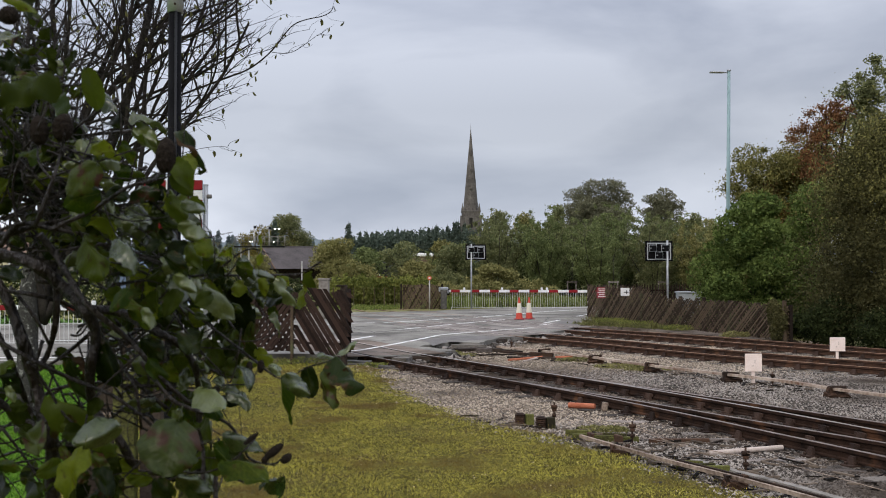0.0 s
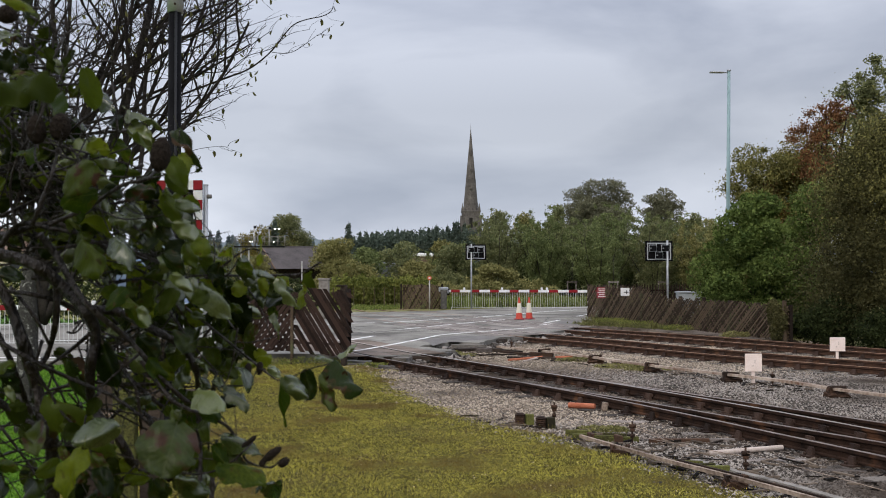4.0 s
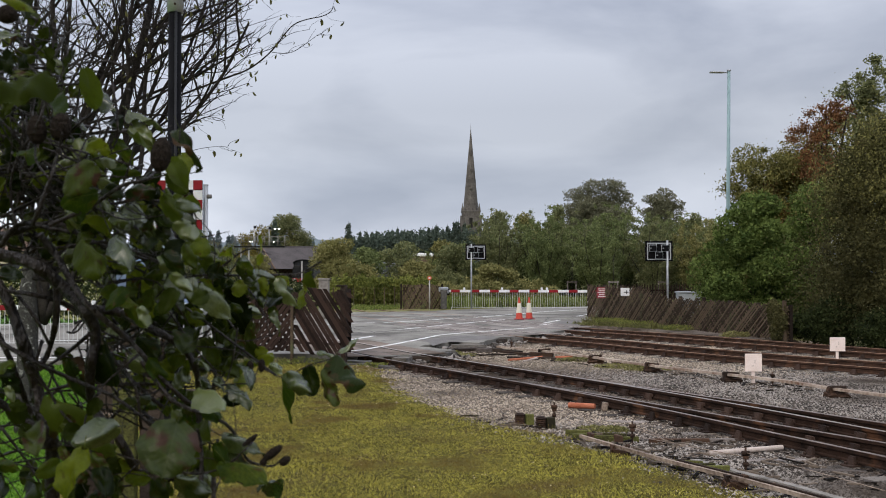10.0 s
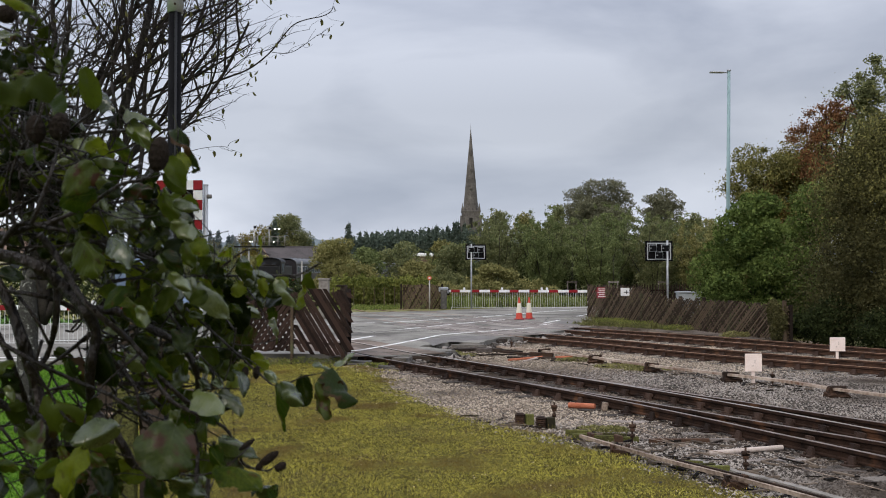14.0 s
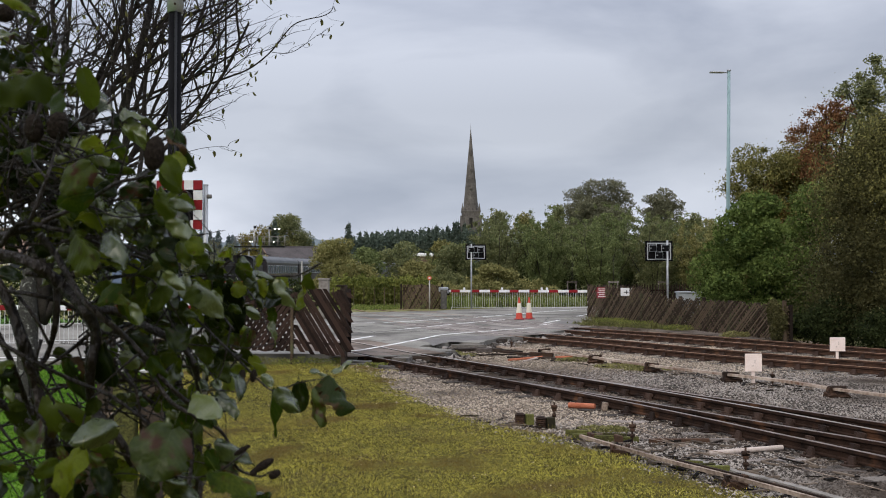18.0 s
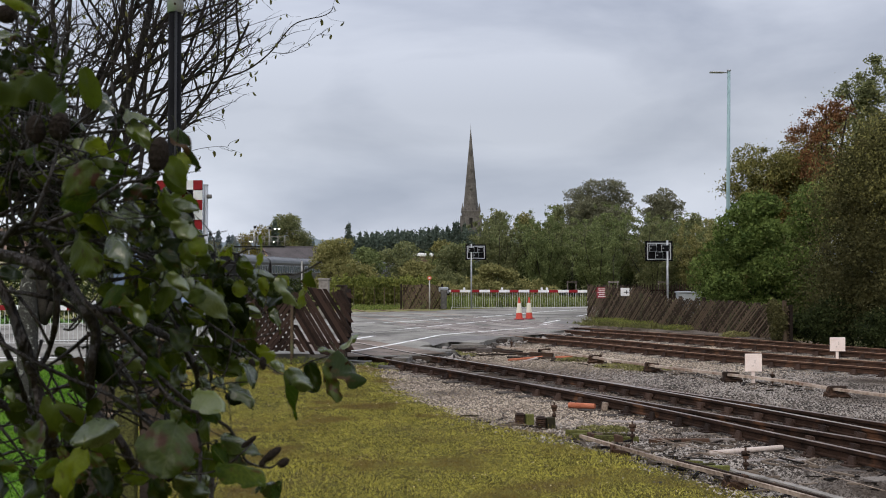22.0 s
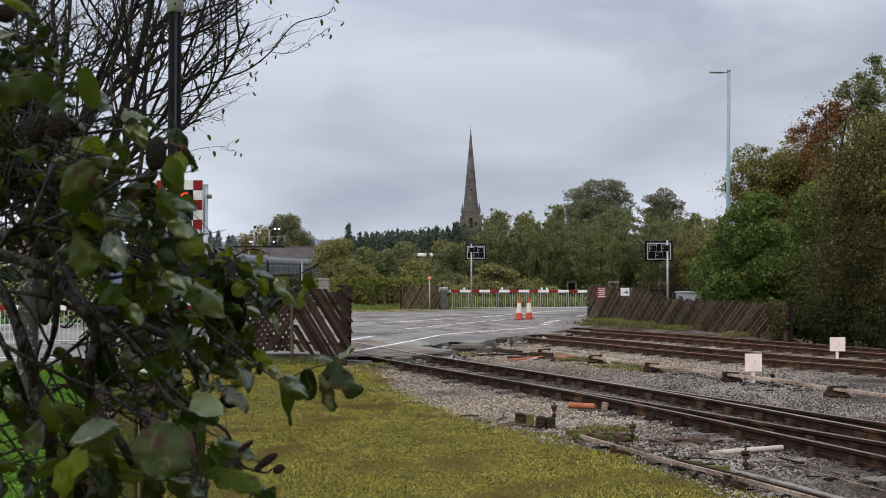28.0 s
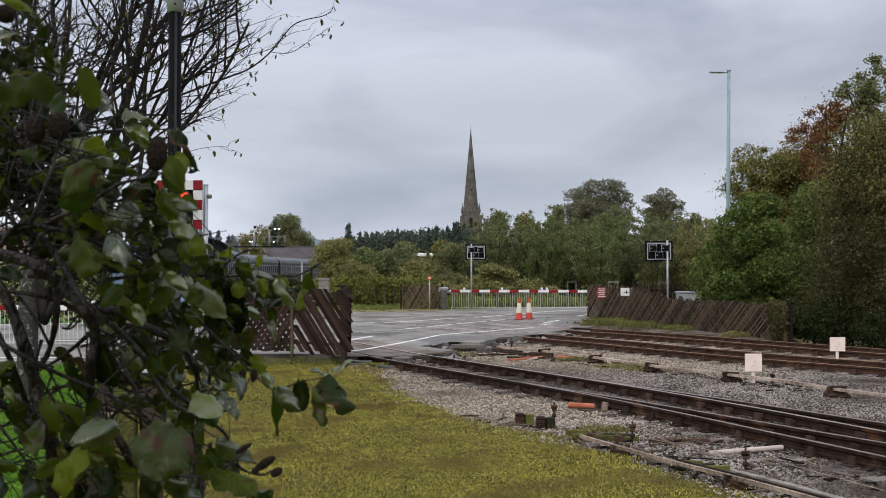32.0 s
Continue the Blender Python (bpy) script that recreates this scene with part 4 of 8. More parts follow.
    # dark ivy, its green also darkened for the shadow at the willow's foot
    for i, (x, y, h, w, k) in enumerate([(12.4, 34.0, 1.7, 1.6, "ivy"), (13.6, 32.6, 1.4, 1.8, "ivy"), (14.8, 31.5, 1.4, 2.0, "ivy"), (16.4, 30.3, 1.6, 2.2, "ivy"), (18.4, 28.6, 1.9, 2.4, "ivy")]):
        tagged(leaf_cloud("undergrowth", [(x + a * w * 0.3, y, h * b * 0.5, w * 0.34, w * 0.34, h * 0.36) for a, b in ((-1, 0.6), (0, 1), (1, 0.7), (0.3, 0.3), (-0.4, 0.2))], 8000, 0.045, F[k], 150 + i), "dark ivy and bramble by the fence, shadow painted in", "undergrowth", kind="stuff")
    tagged(leaf_cloud("undergrowth", [(7.65 + 3.95 * k / 13, 50.6 - 16.2 * k / 13, 0.45, 0.32, 0.75, 0.5) for k in range(14)], 12000, 0.055, F["ivy"], 159), "dark bramble growing behind the lattice fence", "undergrowth", kind="stuff")
    tagged(leaf_cloud("ivy", [(10.68, 34.6, 0.85, 0.14, 0.5, 0.45), (10.8, 34.2, 0.6, 0.16, 0.45, 0.5), (10.72, 34.4, 0.25, 0.16, 0.5, 0.35)], 5000, 0.04, F["willow"], 160), "dark ivy climbing over the lattice fence", "ivy", kind="stuff")
    # hedge with its wire fence, and low growth beyond the barrier
    tagged(leaf_cloud("hedge", [(-6.9 + i * 0.5, 69.5 + 0.4 * math.sin(i), 0.9, 0.6, 0.7, 0.95 + 0.1 * math.sin(i * 2.3)) for i in range(13)], 14000, 0.085, F["hedge"], 170), "trimmed light green hedge beside the far track", "hedge", kind="stuff")
    tagged(leaf_cloud("rough_growth", [(-1.5 + i * 0.9, 76 + (i % 3), 0.7, 0.9, 0.9, 0.8 + 0.3 * math.sin(i * 1.7)) for i in range(11)], 8000, 0.09, F["olive"], 171), "tangled olive growth below the trees", "undergrowth", kind="stuff")
    tagged(leaf_cloud("hedge", [(-60 + i * 1.3, 44.5 + i * 0.02, 1.0, 1.0, 0.8, 1.25) for i in range(36)], 12000, 0.10, F["ivy"], 172), "dark green hedge along the road", "hedge", kind="stuff")
    tagged(leaf_cloud("undergrowth", [(-17.5 + i * 0.85, 60.5 - i * 0.35, 0.7, 0.9, 0.9, 1.0 + 0.25 * math.sin(i * 1.9)) for i in range(13)], 12000, 0.08, F["ivy"], 173), "dark bramble thicket beside the railway", "undergrowth", kind="stuff")
    tagged(leaf_cloud("hedge", [(-30 + i * 0.95, 56.5 - i * 0.05, 1.1, 0.9, 0.8, 1.35 + 0.12 * math.sin(i * 2.1)) for i in range(16)], 15000, 0.075, F["hedge"], 174), "tall green hedge before the cream house", "hedge", kind="stuff")
    # autumn tree behind the gantry, and the dark one beside it
    tree("round_tree", -36.2, 246, 15.9, 13.6, "dull", 70, 181, "round green tree behind the shed roof", 0.17, 0.0, 36000, extra="olive", dome=True, loose=False)
    tree("round_tree", -42.2, 243, 13.8, 10.4, "yellow", 40, 182, "yellowing autumn tree behind the gantry", 0.17, 0.0, 14000, dome=True, loose=False)


trees()


def conifer(x, y, h, w, seed, key="conifer"):
    rng = random.Random(seed)
    t = empty("fir_tree", x, y, -0.3)
    part("trunk", rod((0, 0, 0), (0, 0, h * 0.95), 0.02 * h, 0.01, 7), M["bark"], t)
    cl = []
    for k in range(10):
        f = k / 10.5
        for s in range(6):
            a = s * 1.047 + k + rng.uniform(-0.4, 0.4)
            r = w / 2 * (1 - f) * rng.uniform(0.45, 0.8)
            cl.append((math.cos(a) * r, math.sin(a) * r, h * (0.06 + 0.9 * f), w * 0.15 * (1.1 - f), w * 0.15 * (1.1 - f), h * 0.06))
        cl.append((0, 0, h * (0.05 + 0.95 * f), w * 0.16 * (1.12 - f), w * 0.16 * (1.12 - f), h * 0.05))
    leaf_cloud("crown", cl, 3000, 0.31, F[key], seed, t)
    return tagged(t, "dark green fir tree on the far skyline", "tree", "fir trees")


def skyline():
    g = random.Random(5)
    conifer(-24.4, 276, 16.4, 9.0, 200)
    conifer(-24.5, 277, 14.0, 7.5, 199)
    conifer(-37.4, 238, 15.4, 6.0, 240)
    for i in range(12):
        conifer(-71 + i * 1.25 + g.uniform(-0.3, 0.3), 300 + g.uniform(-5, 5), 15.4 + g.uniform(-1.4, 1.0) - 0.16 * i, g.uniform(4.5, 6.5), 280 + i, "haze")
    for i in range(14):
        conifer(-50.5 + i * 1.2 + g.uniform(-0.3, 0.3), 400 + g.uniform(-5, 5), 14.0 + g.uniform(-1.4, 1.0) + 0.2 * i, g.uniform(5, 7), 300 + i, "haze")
    for i in range(44):
        x = -27 + i * 0.78 + g.uniform(-0.4, 0.4)
        conifer(x, 285 + g.uniform(-6, 10), 13.0 + g.uniform(-2.0, 1.4) + i * 0.075, g.uniform(4.5, 7.5), 201 + i)
    tagged(leaf_cloud("fir_wood", [(-25 + i * 0.9 + g.uniform(-0.5, 0.5), 283 + g.uniform(-4, 4), 6.0 + i * 0.07 + g.uniform(-0.8, 1.0), 2.6, 2.5, 4.6) for i in range(38)], 26000, 0.36, F["conifer"], 260), "dark green fir wood on the far skyline", "woods", kind="stuff")
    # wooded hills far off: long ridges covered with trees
    for name, y, x0, x1, z, key, n, label in (("far_wood", 300, -30, 40, 9.0, "far", 16000, "far green woods, tinted for haze"), ("far_hill", 900, -330, 120, 37, "far", 26000, "wooded hill tinted blue-green for haze"), ("far_hill", 1500, -600, 900, 46, "far", 26000, "wooded hill on the horizon, tinted blue for haze")):
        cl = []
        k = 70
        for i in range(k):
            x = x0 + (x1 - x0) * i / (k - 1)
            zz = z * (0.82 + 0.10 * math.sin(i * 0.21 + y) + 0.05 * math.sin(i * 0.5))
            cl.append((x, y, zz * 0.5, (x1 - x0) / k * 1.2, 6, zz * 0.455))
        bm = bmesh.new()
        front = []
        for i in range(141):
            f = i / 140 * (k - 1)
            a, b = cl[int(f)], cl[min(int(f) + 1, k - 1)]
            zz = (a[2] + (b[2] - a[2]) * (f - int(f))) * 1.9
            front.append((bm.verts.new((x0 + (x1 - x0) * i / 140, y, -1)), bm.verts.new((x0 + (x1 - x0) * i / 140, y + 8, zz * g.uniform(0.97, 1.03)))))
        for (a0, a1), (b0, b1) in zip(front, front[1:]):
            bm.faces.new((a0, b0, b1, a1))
        ridge = tagged(link("wooded_slope", bm, M["far" if y == 300 else "far_blue"]), "wooded slope far off, tinted for haze", "woods", kind="structure")
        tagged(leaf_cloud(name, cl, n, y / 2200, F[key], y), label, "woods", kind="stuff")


skyline()


# ---- church, shed, house ----
def church():
    c = empty("church", 15.6, 600, 0)
    # top of the spire is 84 m up at this distance
    part("tower", box(10.2, 10.2, 36, (0, 0, 0), 0.3), M["spire"], c)
    part("string_course", box(10.9, 10.9, 0.8, (0, 0, 35.2), 0.1), M["spire"], c)
    for sx in (-1, 1):
        for sy in (-1, 1):
            part("pinnacle", rod((sx * 4.7, sy * 4.7, 36), (sx * 4.7, sy * 4.7, 40), 0.6, 0.1, 6), M["spire"], c)
            part("buttress", box(1.3, 1.3, 33, (sx * 5.3, sy * 5.3, 0), 0.1), M["spire"], c)
    for k in range(5):
        for s in (-1, 1):
            part("merlon", box(1.1, 0.5, 1.5, (-4.2 + 2.1 * k, s * 5.0, 36)), M["spire"], c)
            part("merlon", box(0.5, 1.1, 1.5, (s * 5.0, -4.2 + 2.1 * k, 36)), M["spire"], c)
    part("belfry_window", box(2.2, 0.3, 6.0, (0, -5.0, 26), 0.3), M["groove"], c)
    sp = rod((0, 0, 36), (0, 0, 82), 4.3, 0.12, 8)
    for f in sp.faces:
        f.smooth = False
    s = part("spire", sp, M["spire"], c, "slender octagonal stone spire")
    part("finial", rod((0, 0, 81.5), (0, 0, 85), 0.13, 0.05, 6), M["rust"], c)
    for z in (48, 58, 67):
        r = 4.7 * (82 - z) / 46
        part("lucarne", box(r * 0.45, r * 0.5, r * 0.9, (0, -r * 0.9, z), 0.05), M["spire"], s)
    tagged(c, "grey stone church with a tall slender spire", "church")


church()


def shed():
    s = empty("station_shed")
    s.matrix_basis = pose(-29.2, 211.5, 0, 0, 0, 30) @ Matrix.Diagonal((1.1, 1.1, 1.19, 1))
    part("wall", box(13, 9, 3.0, (0.8, 0, 0)), M["post"], s)
    bm = bmesh.new()
    a = [bm.verts.new(p) for p in ((-6.3, -6.6, 2.2), (7.9, -6.6, 2.2), (7.9, 6.6, 2.2), (-6.3, 6.6, 2.2), (-6.3, 0, 5.8), (7.9, 0, 5.9))]
    for q in ((0, 1, 5, 4), (2, 3, 4, 5), (0, 4, 3), (1, 2, 5), (3, 2, 1, 0)):
        bm.faces.new([a[i] for i in q])
    bmesh.ops.recalc_face_normals(bm, faces=bm.faces[:])
    part("roof", bm, M["slate"], s, "brown slate pitched roof")
    part("ridge", rod((-6.3, 0, 5.82), (7.9, 0, 5.92), 0.12), M["slate"], s)
    part("barge_board", rod((-6.35, -6.6, 2.2), (-6.35, 0, 5.8), 0.1), M["brick"], s)
    part("finial", rod((5.6, 0, 5.8), (5.6, 0, 7.0), 0.09), M["white"], s)
    tagged(s, "low station shed with a brown slate roof", "building")
    h = empty("house", -26.2, 62, 0)
    part("wall", box(10, 7, 3.3, (0, 0, 0)), M["cream"], h)
    bm = bmesh.new()
    a = [bm.verts.new(p) for p in ((-5.3, -3.9, 3.2), (5.3, -3.9, 3.2), (5.3, 3.9, 3.2), (-5.3, 3.9, 3.2), (-5.3, 0, 4.7), (5.3, 0, 4.7))]
    for q in ((0, 1, 5, 4), (2, 3, 4, 5), (0, 4, 3), (1, 2, 5), (3, 2, 1, 0)):
        bm.faces.new([a[i] for i in q])
    bmesh.ops.recalc_face_normals(bm, faces=bm.faces[:])
    part("roof", bm, M["brick"], h, "red-brown tiled roof")
    for x in (-3, 0, 3):
        w = part("window", box(1.1, 0.1, 1.2, (x, -3.52, 1.5)), M["white"], h)
        part("pane", box(0.9, 0.06, 1.0, (x, -3.56, 1.6)), M["glass"], w)
    tagged(h, "cream rendered house behind the hedge", "house")
    w = empty("white_building", -2.9, 150, 0)
    part("wall", box(3.4, 3, 4.2, (0, 0, 0)), M["brick"], w)
    part("roof", box(3.1, 3.0, 0.5, (0, 0, 4.2), 0.15), M["white"], w)
    tagged(w, "small white building among the trees", "building")


shed()


# ---- crossing furniture ----
def barrier(name, x0, y0, x1, y1, h, bars, label, lights=(), first=0.25, red=0.54, pitch=1.14):
    """A lowered boom with red bands over a skirt of thin bars."""
    ln = math.hypot(x1 - x0, y1 - y0)
    b = empty(name, x0, y0, 0, math.degrees(math.atan2(y1 - y0, x1 - x0)))
    boom = part("boom", box(ln, 0.07, 0.145, (ln / 2, 0, h - 0.075), 0.01), M["white"], b, "white boom with red bands")
    x = first
    while x < ln - 0.3:
        part("red_band", box(red, 0.078, 0.151, (x + red / 2, 0, h - 0.078), 0.01), M["red"], boom)
        x += pitch
    part("bottom_rail", box(ln - 0.3, 0.015, 0.018, (ln / 2, 0, 0.07)), M["bar_white"], b)
    bm = box(0.013, 0.01, h - 0.16, (0, 0, 0))
    me = bpy.data.meshes.new("bar")
    bm.to_mesh(me)
    bm.free()
    me.materials.append(M["bar_white"])
    k = 0.2
    while k < ln - 0.15:
        share("bar", me, Matrix.Translation((k, 0, 0.09)), b)
        k += bars
    for k in (0.15, ln - 0.15):
        part("foot", box(0.05, 0.05, 0.15, (k, 0, -0.03)), M["bar_white"], b)
    for k in lights:
        part("lamp", box(0.12, 0.1, 0.14, (k, 0, h + 0.07), 0.02), M["white"], b)
    return tagged(b, label, "barrier", "level crossing barriers")


barrier("crossing_barrier", 0.35, 62.6, 8.75, 61.9, 1.03, 0.135, "lowered red and white level crossing barrier with skirt", (0.9, 3.1, 5.4, 5.7), 0.12, 0.52, 1.14)
barrier("crossing_barrier", -17.0, 31.9, -6.3, 31.2, 1.12, 0.138, "lowered red and white barrier across the near road", (6.75,))


def barrier_machine(x, y, key):
    m = empty("barrier_machine", x, y, -0.02)
    part("housing", box(0.36, 0.6, 1.12, (0.02, 0, 0), 0.03), M["block"], m)
    part("door", box(0.24, 0.02, 0.7, (0.02, -0.31, 0.2), 0.008), M["block"], m)
    part("lid", box(0.46, 0.64, 0.16, (0.06, 0, 1.12), 0.05), M["cabinet"], m)
    part("vent", box(0.10, 0.06, 0.26, (-0.22, -0.1, 1.02), 0.02), M["cabinet"], m)
    part("counterweight_arm", box(0.08, 1.0, 0.16, (0.27, 0.3, 0.92), 0.02), M["steel"], m)
    part("counterweight", box(0.2, 0.35, 0.4, (0.27, 0.8, 0.8), 0.03), M["black"], m)
    tagged(m, key, "barrier machine")


barrier_machine(0.02, 62.3, "grey barrier machine beside the lattice panel")


SHUTTERS = []


def wigwag(x, y, turn, side, facing, top=3.8):
    """A road signal: pole, black backboard with a red and white border, five lamps. side: where the pole stands."""
    w = empty("crossing_signal", x, y, -0.05, turn)
    part("pole", rod((side, 0.10, 0), (side, 0.10, top - (0.10 if facing else 0.0)), 0.046, seg=14), M["steel"], w)
    part("pole_cap", rod((side, 0.10, top - (0.10 if facing else 0.0)), (side, 0.10, top + 0.012 - (0.10 if facing else 0.0)), 0.05, seg=14), M["steel"], w)
    bw, bh, z0 = 1.2, 0.9, top - 0.92
    b = part("backboard", box(bw, 0.02, bh, (0, 0, z0), 0.004), M["matt_black"], w, "black signal backboard")
    n, q = 7, bw / 7
    for i in range(n):
        for z in (z0 - 0.002, z0 + bh - 0.168):
            part("border_square", box(q - 0.004, 0.006, 0.17, (-bw / 2 + q * (i + 0.5), -0.0135, z)), M["red" if i % 2 == 0 else "white"], b)
    for i in range(1, 4):
        for sx in (-1, 1):
            part("border_square", box(0.17, 0.0065, bh / 5 - 0.004, (sx * (bw / 2 - 0.085), -0.0138, z0 + bh / 5 * i)), M["white" if i % 2 else "red"], b)
    for i, (lx, lz, lit) in enumerate(((-0.29, 0.58, facing), (0.29, 0.58, facing), (0, 0.30, False))):
        hood = part("lamp_hood", rod((lx, -0.02, z0 + lz), (lx, -0.24, z0 + lz), 0.125, 0.13, 16, caps=False), M["black"], b)
        part("lens", rod((lx, -0.03, z0 + lz), (lx, -0.05, z0 + lz), 0.10, seg=16), M["signal_lamp" if lit else "lens"], hood)
        if lit:
            # an added dark disc, hinged inside the hood, covers the lit lens between flashes
            sh = part("shutter", rod((0, 0, -0.105), (0, -0.006, -0.105), 0.104, seg=16), M["lens"], b)
            sh.matrix_basis = pose(lx, -0.058, z0 + lz + 0.105)
            SHUTTERS.append((sh, lx))
    # bracing behind
    for z in (z0 + 0.06, z0 + bh - 0.13):
        part("brace", box(bw * 0.84, 0.03, 0.05, (0, 0.03, z)), M["steel"], w)
    for lx in (-0.5, 0.12, 0.5):
        part("brace", box(0.05, 0.03, bh * 0.82, (lx, 0.05, z0 + 0.08)), M["steel"], w)
    for lx, lz in ((-0.27, 0.45), (0.27, 0.45), (0.0, 0.14)):
        lb = part("lamp_box", box(0.30, 0.14, 0.26, (lx, 0.085, z0 + lz), 0.02), M["matt_black"], w)
        part("lid_rim", box(0.35, 0.06, 0.31, (lx, 0.075, z0 + lz - 0.025), 0.02), M["cabinet"], lb)
        part("hinge", box(0.05, 0.03, 0.05, (lx + 0.1, 0.165, z0 + lz + 0.1), 0.008), M["steel"], lb)
    part("bell", rod((side + 0.03, 0.1, top - 0.31), (side + 0.11, 0.1, top - 0.31), 0.045, 0.035), M["block"], w)
    return tagged(w, "level crossing signal on a grey pole, red and white bordered" if facing else "level crossing signal seen from behind on a grey pole", "road signal", "crossing signals")


wigwag(-5.0, 19.6, -4, 0.628, True, 3.93)
wigwag(1.905, 62.2, 184, 0.27, False, 3.82)
wigwag(9.55, 47.3, 176, -0.36, False, 3.6)


def van():
    """A pale blue high-roofed van waiting at the crossing."""
    v = empty("van", -11.3, 41.2, -0.005, -62)
    prof = [(2.7, 0.45), (2.72, 0.95), (2.55, 1.15), (1.75, 1.35), (1.05, 2.35), (0.75, 2.78), (0.2, 2.92), (-2.4, 2.92), (-2.62, 2.75), (-2.7, 0.45)]
    bm = bmesh.new()
    sides = [[bm.verts.new((x, sy * (0.98 if z < 2.2 else 0.90), z)) for x, z in prof] for sy in (-1, 1)]
    n = len(prof)
    for i in range(n):
        j = (i + 1) % n
        bm.faces.new((sides[0][i], sides[0][j], sides[1][j], sides[1][i]))
    bm.faces.new(sides[0][::-1])
    bm.faces.new(sides[1])
    bmesh.ops.recalc_face_normals(bm, faces=bm.faces[:])
    bmesh.ops.bevel(bm, geom=bm.edges[:], offset=0.07, segments=2, affect="EDGES", profile=0.5)
    part("body", bm, M["van_blue"], v)
    ws = box(0.02, 1.62, 1.10, (0, 0, -0.55), 0.008, turn=Matrix.Rotation(radians(-35), 4, "Y"))
    part("windscreen", ws, M["glass"], v).location = (1.44, 0, 1.87)
    for sy in (-1, 1):
        part("side_window", box(0.75, 0.02, 0.6, (0.85, sy * 0.975, 1.5), 0.008), M["glass"], v)
        part("headlight", box(0.05, 0.3, 0.2, (2.70, sy * 0.7, 0.82), 0.02), M["white"], v)
        for x in (1.75, -1.65):
            w = part("wheel", rod((x, sy * 0.78, 0.34), (x, sy * 0.99, 0.34), 0.34, seg=20), M["matt_black"], v)
            part("rim", rod((x, sy * 0.95, 0.34), (x, sy * 1.0, 0.34), 0.2, seg=14), M["steel"], w)
    part("bumper", box(0.12, 1.9, 0.25, (2.72, 0, 0.42), 0.04), M["matt_black"], v)
    tagged(v, "pale blue high-roofed van waiting at the crossing", "van")


van()


def cone(x, y, turn):
    c = empty("traffic_cone", x, y, 0, turn)
    part("base", box(0.42, 0.42, 0.045, (0, 0, 0), 0.02), M["sign_red"], c)
    part("body", rod((0, 0, 0.045), (0, 0, 1.0), 0.165, 0.03, 18, caps=False), M["cone_red"], c)
    part("tip", rod((0, 0, 0.985), (0, 0, 1.01), 0.034, 0.028, 14), M["cone_red"], c)
    part("sleeve", rod((0, 0, 0.31), (0, 0, 0.75), 0.136, 0.075, 18, caps=False), M["sleeve"], c, "white reflective sleeve")
    tagged(c, "orange-red traffic cone with a white sleeve", "traffic cone", "traffic cones")


cone(3.45, 48.5, 10)
cone(3.93, 48.9, 30)


def street_lamp():
    s = empty("street_lamp")
    s.matrix_basis = pose(12.75, 48, -0.05, 0, 0.65, 0)
    part("column", rod((0, 0, 0), (0, 0, 11.25), 0.098, 0.07, 14), M["lamp_green"], s)
    part("cap", rod((0, 0, 11.25), (0, 0, 11.32), 0.09, 0.09, 14), M["steel"], s)
    part("arm", rod((0, 0, 11.2), (-0.4, 0, 11.18), 0.03), M["steel"], s)
    part("lantern", box(0.62, 0.26, 0.07, (-0.55, 0, 11.16), 0.03), M["steel"], s)
    tagged(s, "tall pale green street lamp column", "street lamp")


street_lamp()


def black_post():
    p = empty("lamp_post", -3.02, 12.0, -0.14)
    part("shaft", rod((0, 0, 0), (0, 0, 5.3), 0.078, 0.072, 18), M["matt_black"], p)
    part("base", rod((0, 0, 0), (0, 0, 1.0), 0.105, 0.098, 18), M["matt_black"], p)
    part("conduit", rod((0.035, -0.085, 0.9), (0.03, -0.078, 5.25), 0.016, seg=8), M["black"], p)
    part("collar", rod((0, 0, 5.25), (0, 0, 5.7), 0.088, seg=18), M["steel"], p, "galvanised collar")
    for z in (5.33, 5.5):
        part("bolt", rod((0.02, -0.10, z), (0.02, -0.08, z), 0.014, seg=6), M["rust"], p)
    tagged(p, "black steel post with a galvanised collar", "post")


black_post()


def gantry():
    g = empty("signal_gantry")
    g.matrix_basis = Matrix.Translation((-23.2, 125, -0.1)) @ Matrix.Diagonal((1.40, 1.3, 1.20, 1))
    for x in (-0.3, 0.35):
        part("leg", box(0.13, 0.13, 4.2, (x, 0, 0)), M["kerb"], g)
    for k in range(4):
        part("lattice_bar", rod((-0.3, 0, 0.4 + k), (0.35, 0, 1.3 + k), 0.03), M["block"], g)
    part("deck", box(4.2, 0.9, 0.14, (1.3, 0, 4.2)), M["black"], g)
    for z in (4.75, 5.25):
        for y in (-0.42, 0.42):
            part("handrail", rod((-0.8, y, z), (3.4, y, z), 0.022, seg=6), M["worn_block"], g)
    for k in range(8):
        for y in (-0.42, 0.42):
            part("stanchion", rod((-0.8 + k * 0.6, y, 4.3), (-0.8 + k * 0.6, y, 5.25), 0.022, seg=6), M["worn_block"], g)
    for x, h in ((0.8, 6.2), (2.05, 6.1)):
        part("signal_doll", rod((x, 0, 4.3), (x, 0, h), 0.05), M["kerb"], g)
        part("signal_head", box(0.22, 0.2, 0.24, (x + 0.08, -0.1, h - 0.12), 0.03), M["black"], g)
    for x, z, q in ((2.6, 5.95, 1.0), (2.95, 5.95, 1.0), (0.55, 4.72, 0.6), (0.75, 4.72, 0.6), (2.5, 4.7, 0.6)):
        part("floodlight", box(0.15 * q, 0.12, 0.13 * q, (x, -0.45, z), 0.02 * q), M["flood"], g)
    part("floodlight_bar", rod((2.05, -0.2, 5.9), (3.1, -0.4, 5.95), 0.03), M["block"], g)
    tagged(g, "steel signal gantry with handrails and lit lamps", "signal gantry")


gantry()


